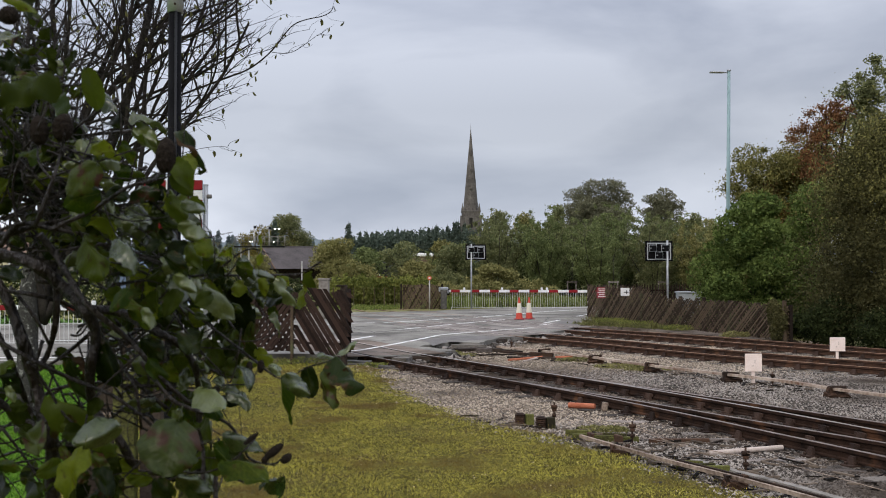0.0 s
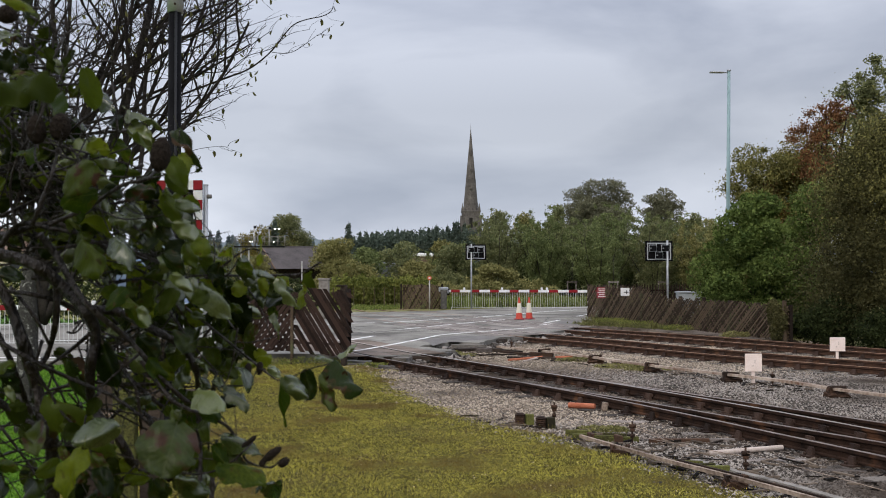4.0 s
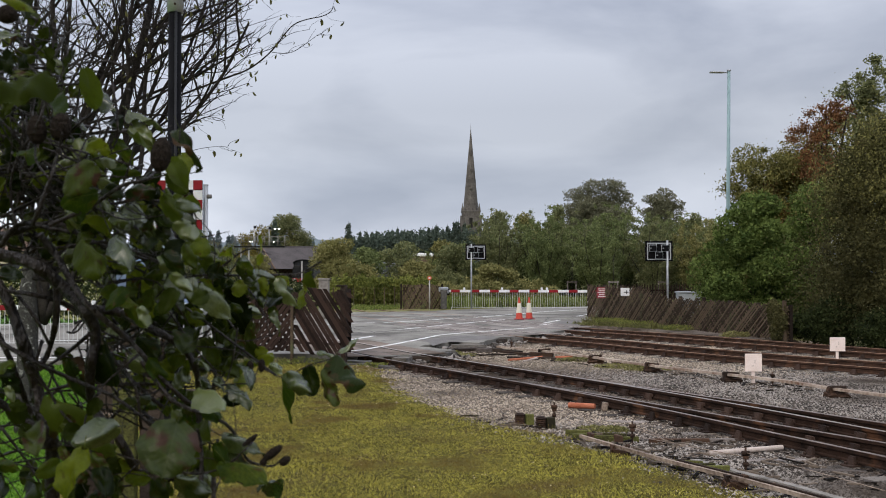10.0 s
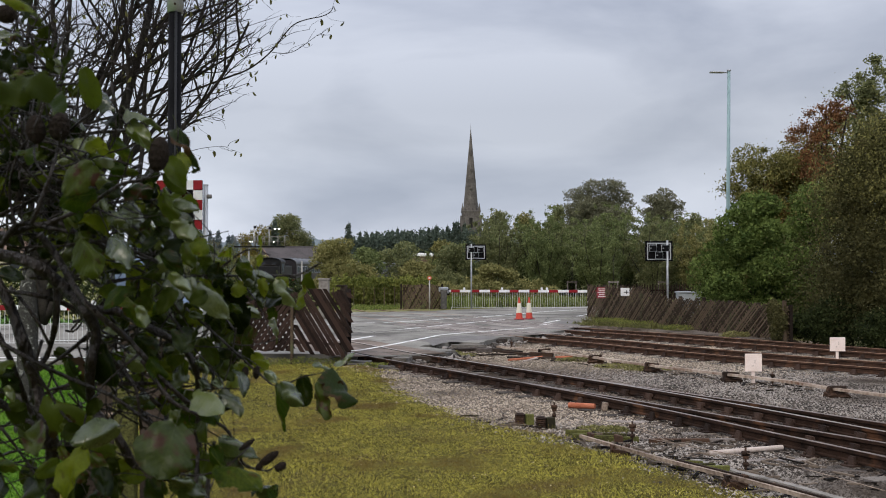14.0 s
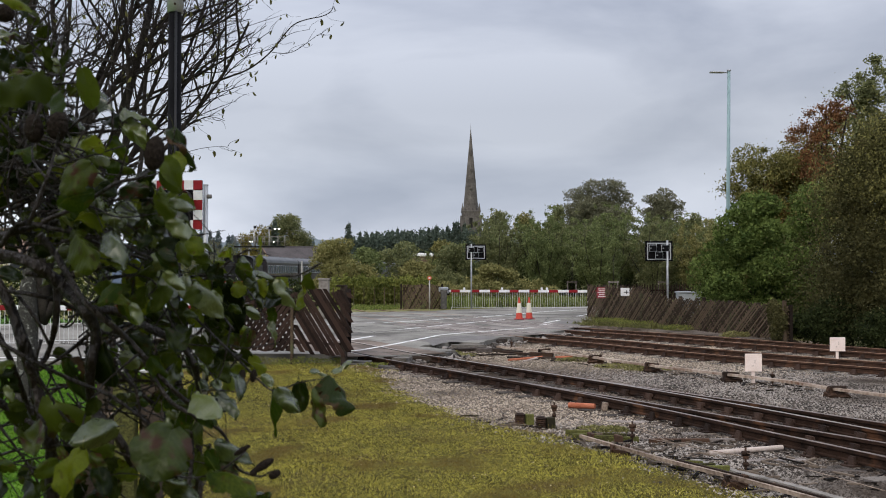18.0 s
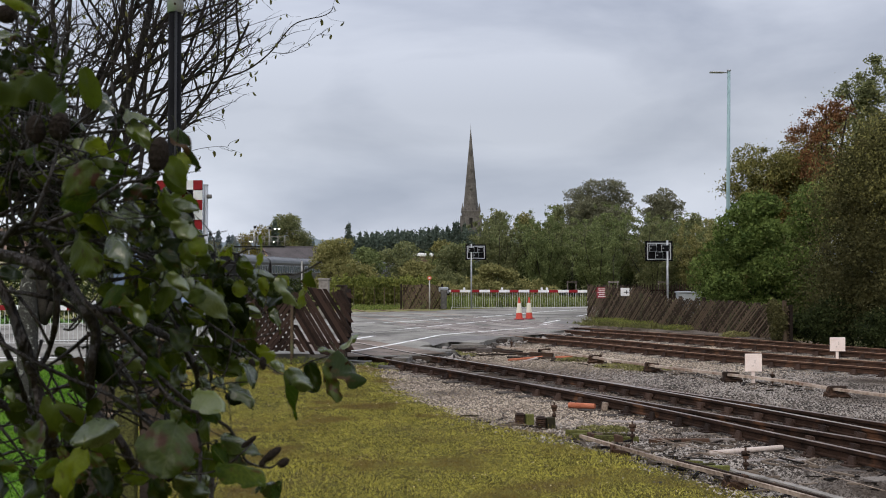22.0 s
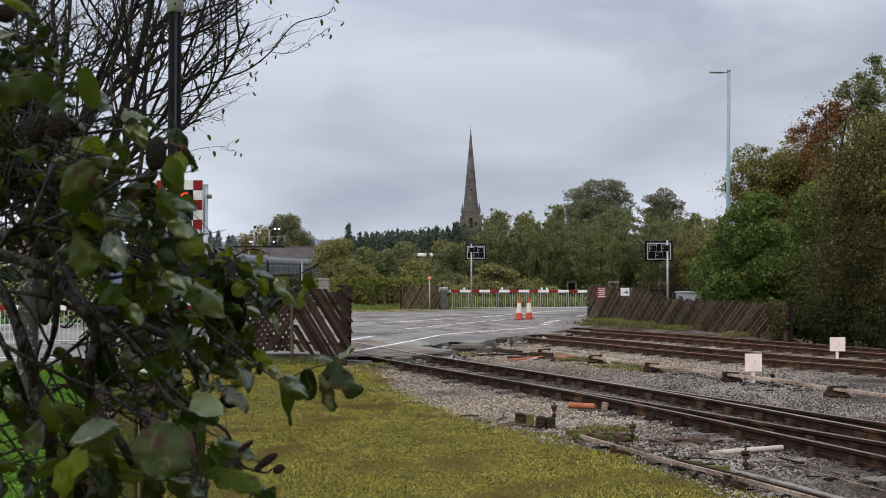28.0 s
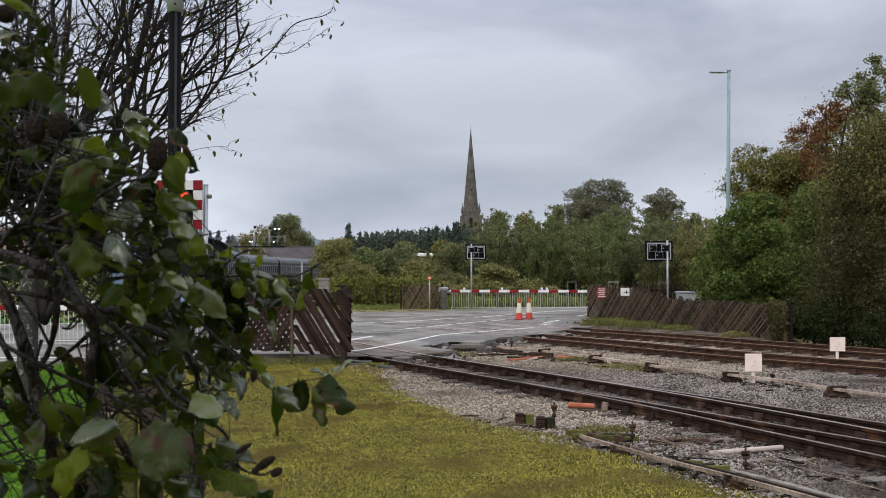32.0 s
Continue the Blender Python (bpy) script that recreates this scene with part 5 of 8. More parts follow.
def cabinet(x, y, z, sx, sy, sz, label, key="cabinet"):
    c = empty("relay_cabinet", x, y, z)
    part("body", box(sx, sy, sz, (0, 0, 0), 0.02), M[key], c)
    part("lid", box(sx + 0.08, sy + 0.08, 0.07, (0, 0, sz), 0.015), M[key], c)
    part("door_handle", box(0.03, 0.02, 0.12, (sx * 0.3, -sy / 2 - 0.01, sz * 0.5)), M["steel"], c)
    tagged(c, label, "cabinet")


cabinet(-5.5, 49.5, 0, 0.46, 0.45, 1.79, "pale grey relay cabinet behind the fence", "worn_block")
cabinet(10.65, 46.5, -0.05, 0.95, 0.6, 1.3, "grey trackside relay cabinet behind the fence")
cabinet(11.4, 45.5, -0.05, 0.35, 0.5, 1.2, "small grey cabinet behind the fence", "block")


def far_panel():
    f = empty("lattice_fence", -2.35, 62.6, -0.05)
    lattice(f, 2.2, lambda x: 1.42, 60, 0.16, 0.080, -0.03, M["slat_old"], 0.03, 0.05)
    lattice(f, 2.2, lambda x: 1.42, -60, 0.15, 0.085, 0.0, M["slat_old"], 0.03, 0.04)
    for x in (-0.1, 1.1, 2.3):
        part("post", box(0.1, 0.1, 1.5, (x, 0.05, 0)), M["post"], f)
    tagged(f, "weathered lattice fence panel beside the barrier machine", "fence")
    s = empty("speed_sign", -0.78, 61.9, -0.05)
    part("post", rod((0, 0, 0), (0, 0, 1.85), 0.038), M["kerb"], s)
    part("plate", rod((0, -0.06, 1.85), (0, -0.08, 1.85), 0.12, seg=20), M["orange_sign"], s)
    part("figure", box(0.1, 0.004, 0.06, (0, -0.085, 1.82)), M["white"], s)
    tagged(s, "small orange-red round sign on a white post", "sign")
    q = empty("marker_post", -8.05, 61.0, -0.05)
    part("shaft", box(0.075, 0.05, 2.75, (0, 0, 0), 0.008), M["kerb"], q)
    part("cap", box(0.10, 0.07, 0.05, (0, 0, 2.75), 0.01), M["kerb"], q)
    tagged(q, "slim pale post beside the far track", "post")
    # wire fence before the hedge
    w = empty("wire_fence", -7, 68.4, -0.05)
    for k in range(11):
        part("post", box(0.05, 0.05, 1.2, (k * 0.65, 0, 0)), M["slat_old"], w)
    for z in (0.4, 0.8, 1.15):
        part("wire", rod((0, 0, z), (6.5, 0, z), 0.003, seg=5), M["old_rod"], w)
    tagged(w, "post and wire fence before the hedge", "fence")
    d = empty("picket_fence", 8.6, 56, -0.05)
    for k in range(44):
        part("picket", box(0.06, 0.02, 1.5 + 0.04 * (k % 3), (k * 0.14, 0, 0)), M["slat"], d)
    part("cross_rail", box(6.2, 0.04, 0.08, (3.05, 0.03, 1.2)), M["slat"], d)
    tagged(d, "dark timber picket fence behind the lattice fence", "fence")
    for x in (9.15, 12.1, 15.6):
        t = empty("tree_guard", x, 76, -0.05)
        for k in (-0.3, 0.3):
            part("stake", box(0.07, 0.07, 1.55, (k, 0, 0)), M["grey_timber"], t)
        part("cross_bar", box(0.75, 0.05, 0.09, (0, -0.06, 1.42)), M["grey_timber"], t)
        part("sapling", rod((0, 0, 0), (0.03, 0, 3.4), 0.03, 0.01), M["bark"], t)
        tagged(t, "timber stakes guarding a young tree", "tree guard", "tree guards")


far_panel()


def board(x, y, w, h, z):
    b = empty("white_board", x, y, BED_Z)
    part("stake", box(0.07, 0.04, z + 0.1, (0, 0.02, 0), 0.005), M["board"], b)
    part("panel", box(w, 0.02, h, (0, -0.012, z), 0.004), M["board"], b)
    part("lettering", box(0.012, 0.003, h * 0.22, (0.03, -0.0235, z + h * 0.45)), M["rod"], b)
    part("lettering", box(0.05, 0.003, 0.012, (-0.02, -0.0235, z + h * 0.3)), M["rod"], b)
    for sx in (-1, 1):
        part("bolt", rod((sx * w * 0.2, -0.02, z + h * 0.55), (sx * w * 0.2, -0.03, z + h * 0.55), 0.012, seg=6), M["board"], b)
    tagged(b, "small pinkish-white board on a stake in the ballast", "marker board", "marker boards")


board(6.63, 22.9, 0.36, 0.38, 0.26)
board(10.75, 29.2, 0.42, 0.38, 0.22)


# ---- trackside clutter ----
def polyline_bar(pts, r, material, parent, name):
    return part(name, sweep(pts, [(-r, -r), (r, -r), (r, r), (-r, r)]), material, parent)


def rodding():
    g = empty("point_rodding", 1.6, 31.8, BED_Z)
    c = [(1.61, 31.83), (2.8, 30.11), (3.91, 27.86), (4.92, 25.48), (6.19, 23.22), (7.03, 21.65), (7.44, 20.4), (8.15, 19.0), (9.6, 16)]
    c = [Vector((x - 1.6, y - 31.8, 0.16)) for x, y in c]
    polyline_bar(smooth(c, 4), 0.027, M["rod"], g, "rod")
    polyline_bar(smooth([p + Vector((0.13, 0.08, 0)) for p in c[1:]], 4), 0.014, M["rod"], g, "rod")
    for i in (1, 2, 3, 4, 6):
        p = c[i]
        st = part("roller_stool", rough_block(0.40, 0.26, 0.10, 120 + i, 0.03), M["rust"], g)
        st.location = (p.x + 0.06, p.y, -0.01)
        part("roller", rod((-0.18, 0, 0.125), (0.16, 0, 0.125), 0.022), M["rust"], st)
        for sx in (-0.15, 0.12):
            br = part("bracket", rough_block(0.06, 0.15, 0.17, 130 + i, 0.015), M["rust"], st)
            br.location = (sx, 0, 0.05)
        cap = part("top_strap", rough_block(0.34, 0.07, 0.03, 140 + i, 0.012), M["rust"], st)
        cap.matrix_basis = pose(0.0, 0.01, 0.20, 0, RNG.uniform(-6, 6), 8)
    tagged(g, "pale rusty point rodding on brown roller stools", "point rodding")
    h = empty("point_rodding", 1.83, 15.4, -0.16)
    c = [(1.88, 14.70), (2.23, 13.85), (2.67, 12.80), (3.16, 11.82), (3.69, 10.64), (4.55, 8.7)]
    c = [Vector((x - 1.83, y - 15.4, 0.10)) for x, y in c]
    polyline_bar(smooth(c, 4), 0.021, M["old_rod"], h, "rod")
    polyline_bar(smooth([p + Vector((0.14, 0.05, -0.01)) for p in c[2:]], 4), 0.018, M["rust"], h, "rod")
    polyline_bar(smooth([p + Vector((0.09, 0.02, -0.035)) for p in c[:4]], 4), 0.012, M["old_rod"], h, "rod")
    for i in (1, 3):
        p = c[i]
        st = part("roller_stool", rough_block(0.22, 0.16, 0.11, 150 + i, 0.02), M["rust"], h)
        st.location = (p.x + 0.05, p.y, -0.05)
        for sx in (-0.09, 0.11):
            br = part("bracket", rough_block(0.04, 0.13, 0.14, 160 + i, 0.012), M["rust"], st)
            br.location = (sx, 0, 0.03)
    tagged(h, "grey and rusty point rodding along the lawn edge", "point rodding")
    k = [Vector(p) for p in ((3.16, 13.6, 0), (3.45, 12.75, 0.01), (3.85, 11.82, 0.02), (4.27, 10.7, 0.02), (4.95, 9.0, 0.02))]
    tr = link("cable_trough", sweep([p + Vector((0, 0, BED_Z + 0.02)) for p in smooth(k, 4)], [(-0.05, -0.03), (0.05, -0.03), (0.05, 0.015), (-0.05, 0.015)]), M["worn_block"])
    tagged(tr, "long grey weathered timber trough beside the rodding", "trough")


def plank(x, y, z, l, w, h, rz, key, label, name="timber"):
    ob = link(name, box(l, w, h, (0, 0, 0), 0.012), M[key])
    ob.matrix_basis = pose(x, y, z, 0, 0, rz)
    return tagged(ob, label, "timber", "trackside timbers")


def clutter():
    for x, y, l, w, h, r, k in ((2.02, 15.35, 0.36, 0.05, 0.09, 12, "moss"), (2.32, 15.1, 0.40, 0.05, 0.10, -4, "moss"), (1.95, 15.6, 0.34, 0.05, 0.10, -14, "moss"), (2.1, 15.2, 0.06, 0.22, 0.12, 10, "rust"), (2.45, 15.0, 0.06, 0.2, 0.12, 16, "rust"), (2.55, 15.1, 0.42, 0.05, 0.08, 6, "moss"), (2.45, 15.3, 0.34, 0.05, 0.10, -14, "moss"),
                                (3.05, 12.95, 0.5, 0.05, 0.09, 12, "moss"), (3.2, 12.75, 0.42, 0.05, 0.10, 6, "moss"), (3.0, 13.15, 0.36, 0.05, 0.09, -8, "moss"), (2.9, 17.0, 0.6, 0.10, 0.035, -20, "grey_timber"), (4.2, 13.6, 0.8, 0.16, 0.026, 4, "grey_timber"),
                                (4.7, 12.9, 0.75, 0.14, 0.024, -4, "grey_timber"), (5.15, 12.2, 0.7, 0.14, 0.024, -8, "grey_timber"), (3.3, 15.0, 0.85, 0.06, 0.07, 2, "rust"), (3.75, 15.05, 0.7, 0.07, 0.06, 4, "grey_timber")):
        plank(x, y, BED_Z - 0.005, l, w, h, r, k, "mossy weathered timber lying in the ballast" if k == "moss" else "weathered timber half sunk in the ballast")
    # timbers and iron where the wires pass below the road
    for x, y, l, w, h, r, k in ((0.95, 32.2, 1.6, 0.2, 0.12, -58, "grey_timber"), (1.35, 31.9, 1.0, 0.16, 0.12, -40, "post"), (1.8, 31.6, 1.5, 0.15, 0.10, -52, "rust"), (0.5, 31.9, 1.1, 0.18, 0.1, 20, "post"),
                                (2.1, 30.9, 1.3, 0.12, 0.08, -55, "rust"), (2.75, 29.9, 0.7, 0.12, 0.14, -30, "rust"), (2.35, 29.3, 1.2, 0.14, 0.07, -12, "post"), (1.5, 30.4, 1.2, 0.10, 0.06, 16, "post"), (3.3, 28.7, 1.0, 0.12, 0.07, -48, "post"), (4.6, 28.0, 0.4, 0.3, 0.06, 0, "rust")):
        plank(x, y, BED_Z - 0.005, l, w, h, r, k, "dark timber and rusty iron in the ballast")
    # ribbed dark stumps with mossy blocks
    for x, y in ((1.2, 16.75), (1.49, 16.35)):
        s = empty("spring_stump", x, y, BED_Z)
        for k in range(6):
            part("ring", rod((0, 0, 0.03 * k), (0, 0, 0.03 * k + 0.022), 0.075 + 0.006 * (k % 2), seg=16), M["rust"], s)
        part("core", rod((0, 0, 0), (0, 0, 0.19), 0.06, seg=12), M["rust"], s)
        tagged(s, "dark ribbed iron stump standing in the ballast", "stump", "iron stumps")
        plank(x + 0.15, y + 0.02, BED_Z, 0.13, 0.12, 0.17, 10, "moss", "mossy timber block in the ballast", "timber_block")
    # wire pulley posts
    for x, y, h in ((1.70, 16.4, 0.42), (2.63, 14.9, 0.34), (3.58, 12.7, 0.34), (6.95, 22.6, 0.3), (2.0, 31.3, 0.4)):
        p = empty("pulley_post", x, y, BED_Z - 0.02)
        part("stake", rod((0, 0, 0), (0, 0, h), 0.013, seg=8), M["rust"], p)
        part("pulley", rod((-0.045, 0, h - 0.07), (0.045, 0, h - 0.07), 0.030, seg=14), M["rust"], p)
        part("pulley", rod((-0.03, 0, h - 0.2), (0.03, 0, h - 0.2), 0.027, seg=14), M["rust"], p)
        part("clamp", box(0.06, 0.05, 0.04, (0, 0, h - 0.14)), M["rust"], p)
        tagged(p, "small steel stake with signal wire pulleys", "pulley post", "pulley posts")
    for a, b in (((2.63, 14.9, 0.06), (3.16, 14.7, -0.12)), ((2.63, 14.9, 0.03), (3.2, 14.3, -0.14)), ((3.58, 12.7, 0.0), (2.75, 15.0, -0.12)), ((3.58, 12.7, 0.05), (4.9, 9.9, -0.05)), ((5.0, 25.2, -0.08), (5.7, 22.6, -0.16)), ((6.95, 22.6, 0.05), (7.2, 21.9, -0.15))):
        tagged(link("signal_wire", rod(a, b, 0.005, seg=5), M["old_rod"]), "thin steel signal wire over the ballast", "wire", "signal wires")
    # pipes
    for a, b, r, key, label in (((2.2, 18.72, -0.14), (2.62, 18.5, -0.135), 0.05, "clay", "short orange clay pipe in the ballast"), ((1.75, 28.6, -0.18), (2.7, 29.3, -0.16), 0.04, "clay", "orange clay pipe lying in the ballast"),
                                ((3.05, 29.0, -0.15), (3.5, 28.9, -0.13), 0.05, "clay", "orange clay pipe lying in the ballast"), ((3.45, 13.95, -0.17), (4.52, 14.3, -0.15), 0.036, "pale_pipe", "pale pipe lying across the ballast"), ((2.1, 28.0, -0.16), (2.5, 28.6, -0.12), 0.025, "pale_pipe", "pale stick lying in the ballast")):
        bm = rod(a, b, r, seg=16, caps=False)
        rod(a, b, r * 0.8, seg=16, bm=bm, caps=True)
        tagged(link("pipe", bm, M[key]), label, "pipe", "trackside pipes")
    tagged(link("clay_block", box(0.09, 0.12, 0.16, (0, 0, 0), 0.03), M["old_rod"]), "brown block at the end of the pipe", "block").matrix_basis = pose(2.76, 18.4, BED_Z, 0, 12, 20)


rodding()
clutter()


def splinters():
    """Rotten timber splinters, bark and iron scraps trodden into the ballast."""
    g = random.Random(23)
    bm = bmesh.new()
    spots = [(1.0, 16.6, 0.6), (1.9, 15.5, 0.5), (2.4, 14.7, 0.6), (2.9, 13.7, 0.5), (3.2, 12.8, 0.5), (3.6, 12.1, 0.5), (1.2, 31.5, 0.8), (2.3, 30.4, 0.9), (3.2, 29.0, 0.8), (0.2, 30.2, 0.6), (4.4, 27.2, 0.6), (5.6, 24.9, 0.5), (6.9, 22.2, 0.6), (3.4, 14.6, 0.6), (4.6, 12.9, 0.7), (-0.2, 26.0, 0.9)]
    for x, y, s in spots:
        for k in range(34):
            l = g.uniform(0.05, 0.34)
            turn = Matrix.Rotation(g.uniform(0, 3.14), 4, "Z") @ Matrix.Rotation(g.uniform(-0.18, 0.18), 4, "Y")
            box(l, g.uniform(0.012, 0.05), g.uniform(0.008, 0.03), (x + g.gauss(0, s * 0.6), y + g.gauss(0, s * 0.8), BED_Z + g.uniform(0.0, 0.03)), 0, bm, turn)
    tagged(link("splinters", bm, M["scrap"]), "dark rotten splinters and scraps in the ballast", "debris", kind="stuff")


splinters()


def sleeper_posts():
    """Old sleepers set upright by the lawn, seen through the shrub."""
    for x, y, w, d, top, key, label in ((-3.02, 10.2, 0.21, 0.13, 1.41, "moss", "upright old sleeper with a pale worn top"), (-3.08, 9.6, 0.24, 0.14, 1.06, "post", "upright old sleeper cut at a slope"), (-2.78, 10.25, 0.20, 0.13, 1.39, "post", "dark upright old sleeper with a pale worn top"),
                                        (-4.02, 12.8, 0.2, 0.1, 1.75, "post", "tall dark upright timber board"), (-3.78, 12.9, 0.19, 0.1, 1.72, "post", "tall dark upright timber board"), (-3.52, 13.2, 0.2, 0.1, 1.5, "post", "dark upright timber board beside the lawn"), (-3.27, 12.9, 0.24, 0.12, 1.30, "rail", "almost black upright timber board"), (-2.55, 10.7, 0.14, 0.12, 1.15, "moss", "mossy upright old railway sleeper")):
        p = empty("sleeper_post", x, y, -0.16)
        part("shaft", box(w, d, top, (0, 0, 0), 0.012), M[key], p)
        part("cap", box(w + 0.015, d + 0.015, 0.025, (0, 0, top), 0.006), M["kerb" if 1.35 < top < 1.45 else "slat_old"], p)
        tagged(p, label, "timber post", "upright sleepers")


sleeper_posts()


# ---- loose ballast and grass ----
def scatter_stones():
    g = np.random.default_rng(3)
    n = 430000
    # denser near the camera
    y = 9.5 + 34 * g.random(n) ** 1.7
    x = -3 + 22 * g.random(n)
    p = np.stack([x, y], 1)
    wander = np.stack([np.sin(p[:, 1] * 1.3) + np.sin(p[:, 1] * 3.1) * 0.7 + np.sin(p[:, 1] * 7.7 + p[:, 0] * 5) * 0.6, np.zeros(len(p))], 1) * 0.13
    q = p + wander + g.normal(size=p.shape) * 0.06 + g.normal(size=p.shape) * (g.random((len(p), 1)) < 0.25) * 0.22
    p = p[inside(q, BALLAST) & ~inside(p, ROAD) & ~(inside(p, LAWN) & (g.random(len(p)) < 0.75))]
    p = p[(np.abs(p[:, 0]) < p[:, 1] * 0.44 + 0.5)]
    n = len(p)
    base = np.array([(1.35, 0, -0.4), (0, 1, -0.4), (-1.35, 0, -0.4), (0, -1, -0.4), (0.2, 0.1, 0.62)], float)
    tri = np.array([(0, 1, 4), (1, 2, 4), (2, 3, 4), (3, 0, 4)])
    q = g.normal(size=(n, 3, 3)) * 0.25 + np.eye(3)
    q = np.linalg.qr(q)[0]
    yaw = g.uniform(0, 6.283, n)
    rz = np.zeros((n, 3, 3))
    rz[:, 0, 0] = rz[:, 1, 1] = np.cos(yaw)
    rz[:, 0, 1], rz[:, 1, 0], rz[:, 2, 2] = np.sin(yaw), -np.sin(yaw), 1
    q = q @ rz
    size = g.uniform(0.010, 0.021, (n, 1, 1)) * np.where(g.random((n, 1, 1)) < 0.04, 1.6, 1.0)
    v = (base[None] * g.uniform(0.45, 1.45, (n, 5, 1))) @ q * size
    v[:, :, :2] += p[:, None, :]
    v[:, :, 2] += np.where(inside(p, LAWN), -0.138, BED_Z + 0.006)[:, None] + g.uniform(-0.004, 0.012, (n, 1))
    # oily, brake-dusted stones lie between and beside the near rails
    mid = np.array([(q.x, q.y) for q in NEAR[::2]])
    near = np.min(np.hypot(p[:, None, 0] - mid[None, :60, 0] - 0.55, p[:, None, 1] - mid[None, :60, 1] - 0.25), axis=1) + g.normal(size=n) * 0.30 < 1.55
    # cleaner, pinkish stones between the lawn and the near rails; dirty grey ones elsewhere
    line_x = np.interp(p[:, 1], [q[1] for q in mid[:60]], [q[0] for q in mid[:60]])
    pale = ~near & (p[:, 1] + g.normal(size=n) * 0.9 > np.where(p[:, 0] < line_x, 16.6, 25.5))
    for name, keep, key, label in (("loose_ballast", pale, "stone", "loose pale and pinkish ballast stones"), ("loose_ballast", ~near & ~pale, "grey_stone", "loose dirty grey ballast stones"), ("track_ballast", near, "track_stone", "dark dusty ballast stones between the rails")):
        w = v[keep]
        f = (tri[None] + 5 * np.arange(len(w))[:, None, None]).reshape(-1, 3)
        tagged(new(name, mesh_np(name, w.reshape(-1, 3), f, M[key])), label, "ballast", kind="stuff")
    a, b = between(NEAR, 4, 27.4)
    strip = sweep([q + Vector((0, 0, BED_Z)) for q in NEAR[a:b]], [(-0.95, -0.03), (0.95, -0.03), (0.95, 0.004), (-0.95, 0.004)])
    tagged(link("track_bed", strip, M["track_bed"]), "dark oily bed between the near rails", "ballast", kind="structure")


def blades(name, outline, n, hmin, hmax, z, key, seed, label, near=9.5, far=29.0, power=1.5, lean=1.1, xr=(-8, 5)):
    """Grass: one bent triangle a blade."""
    g = np.random.default_rng(seed)
    y = near + (far - near) * g.random(n) ** power
    x = xr[0] + (xr[1] - xr[0]) * g.random(n)
    p = np.stack([x, y], 1)
    q = p + np.stack([np.sin(p[:, 1] * 2.7) + np.sin(p[:, 1] * 6.1 + p[:, 0] * 4), np.zeros(len(p))], 1) * 0.12 + g.normal(size=p.shape) * 0.06 + g.normal(size=p.shape) * (g.random((len(p), 1)) < 0.35) * 0.28
    p = p[inside(q, outline) & (np.abs(p[:, 0]) < p[:, 1] * 0.44 + 0.4)]
    n = len(p)
    a = g.uniform(0, 6.283, n)
    thin = 0.55 + 0.45 * np.sin(p[:, 0] * 1.9 + np.sin(p[:, 1] * 1.3) * 2) * np.sin(p[:, 1] * 1.1)
    h = g.uniform(hmin, hmax, n) * (0.75 + 0.4 * thin)
    w = h * 0.09 + p[:, 1] * 0.00022
    dx, dy = np.cos(a), np.sin(a)
    lx, ly = g.normal(size=n) * lean * h, g.normal(size=n) * lean * h
    v = np.empty((n, 3, 3))
    v[:, 0] = np.stack([p[:, 0] - dx * w, p[:, 1] - dy * w, np.full(n, z)], 1)
    v[:, 1] = np.stack([p[:, 0] + dx * w, p[:, 1] + dy * w, np.full(n, z)], 1)
    v[:, 2] = np.stack([p[:, 0] + lx, p[:, 1] + ly, z + h], 1)
    me = mesh_np(name, v.reshape(-1, 3), np.arange(3 * n).reshape(-1, 3), M[key])
    tagged(new(name, me), label, "grass", kind="stuff")


def weeds():
    for i, (x, y, w, h, k) in enumerate(((3.6, 28.6, 0.6, 0.07, "olive"), (4.4, 26.6, 0.7, 0.07, "olive"), (5.0, 25.9, 0.6, 0.08, "olive"), (0.55, 30.3, 0.45, 0.06, "olive"), (0.15, 31.2, 0.35, 0.07, "olive"), (-1.7, 26.6, 0.5, 0.09, "hedge"), (-3.3, 26.9, 1.0, 0.16, "hedge"), (-4.6, 27.3, 0.9, 0.14, "olive"), (7.9, 43.6, 0.9, 0.14, "hedge"), (7.2, 45.6, 0.8, 0.16, "hedge"), (8.8, 40.2, 0.6, 0.14, "hedge"), (9.9, 36.2, 0.5, 0.12, "olive"), (2.4, 16.1, 0.4, 0.05, "olive"))):
        tagged(leaf_cloud("weeds", [(x, y, BED_Z + h * 0.5 if y < 33 else h * 0.4, w, w * 0.6, h)], 1500, 0.022, F[k], 300 + i), "low olive weeds in the ballast", "weeds", kind="stuff")


scatter_stones()
blades("lawn_grass", LAWN, 800000, 0.008, 0.026, -0.142, "blade", 11, "short yellow-green mown grass with brown tips")
blades("lawn_grass", LAWN, 5000, 0.025, 0.05, -0.142, "blade", 12, "longer tufts in the mown lawn", lean=0.4)
blades("verge_grass", [(6.7, 48.3), (7.4, 52.6), (9.2, 42.5), (8.7, 40.4), (7.9, 41.2), (6.9, 42.6), (5.5, 44.2)], 40000, 0.05, 0.16, -0.02, "field", 13, "rough green grass below the lattice fence", 33, 53, 1.0, xr=(5, 12))
blades("verge_grass", [(-14, 8), (-14, 25.2), (-9, 26.0), (-6.3, 25.4), (-6.0, 20), (-4.7, 14), (-4.0, 10.5), (-3.6, 8)], 130000, 0.03, 0.07, -0.10, "bright_grass", 14, "bright green mown grass by the road", 8.5, 26.2, 1.3, xr=(-12, -3.4))
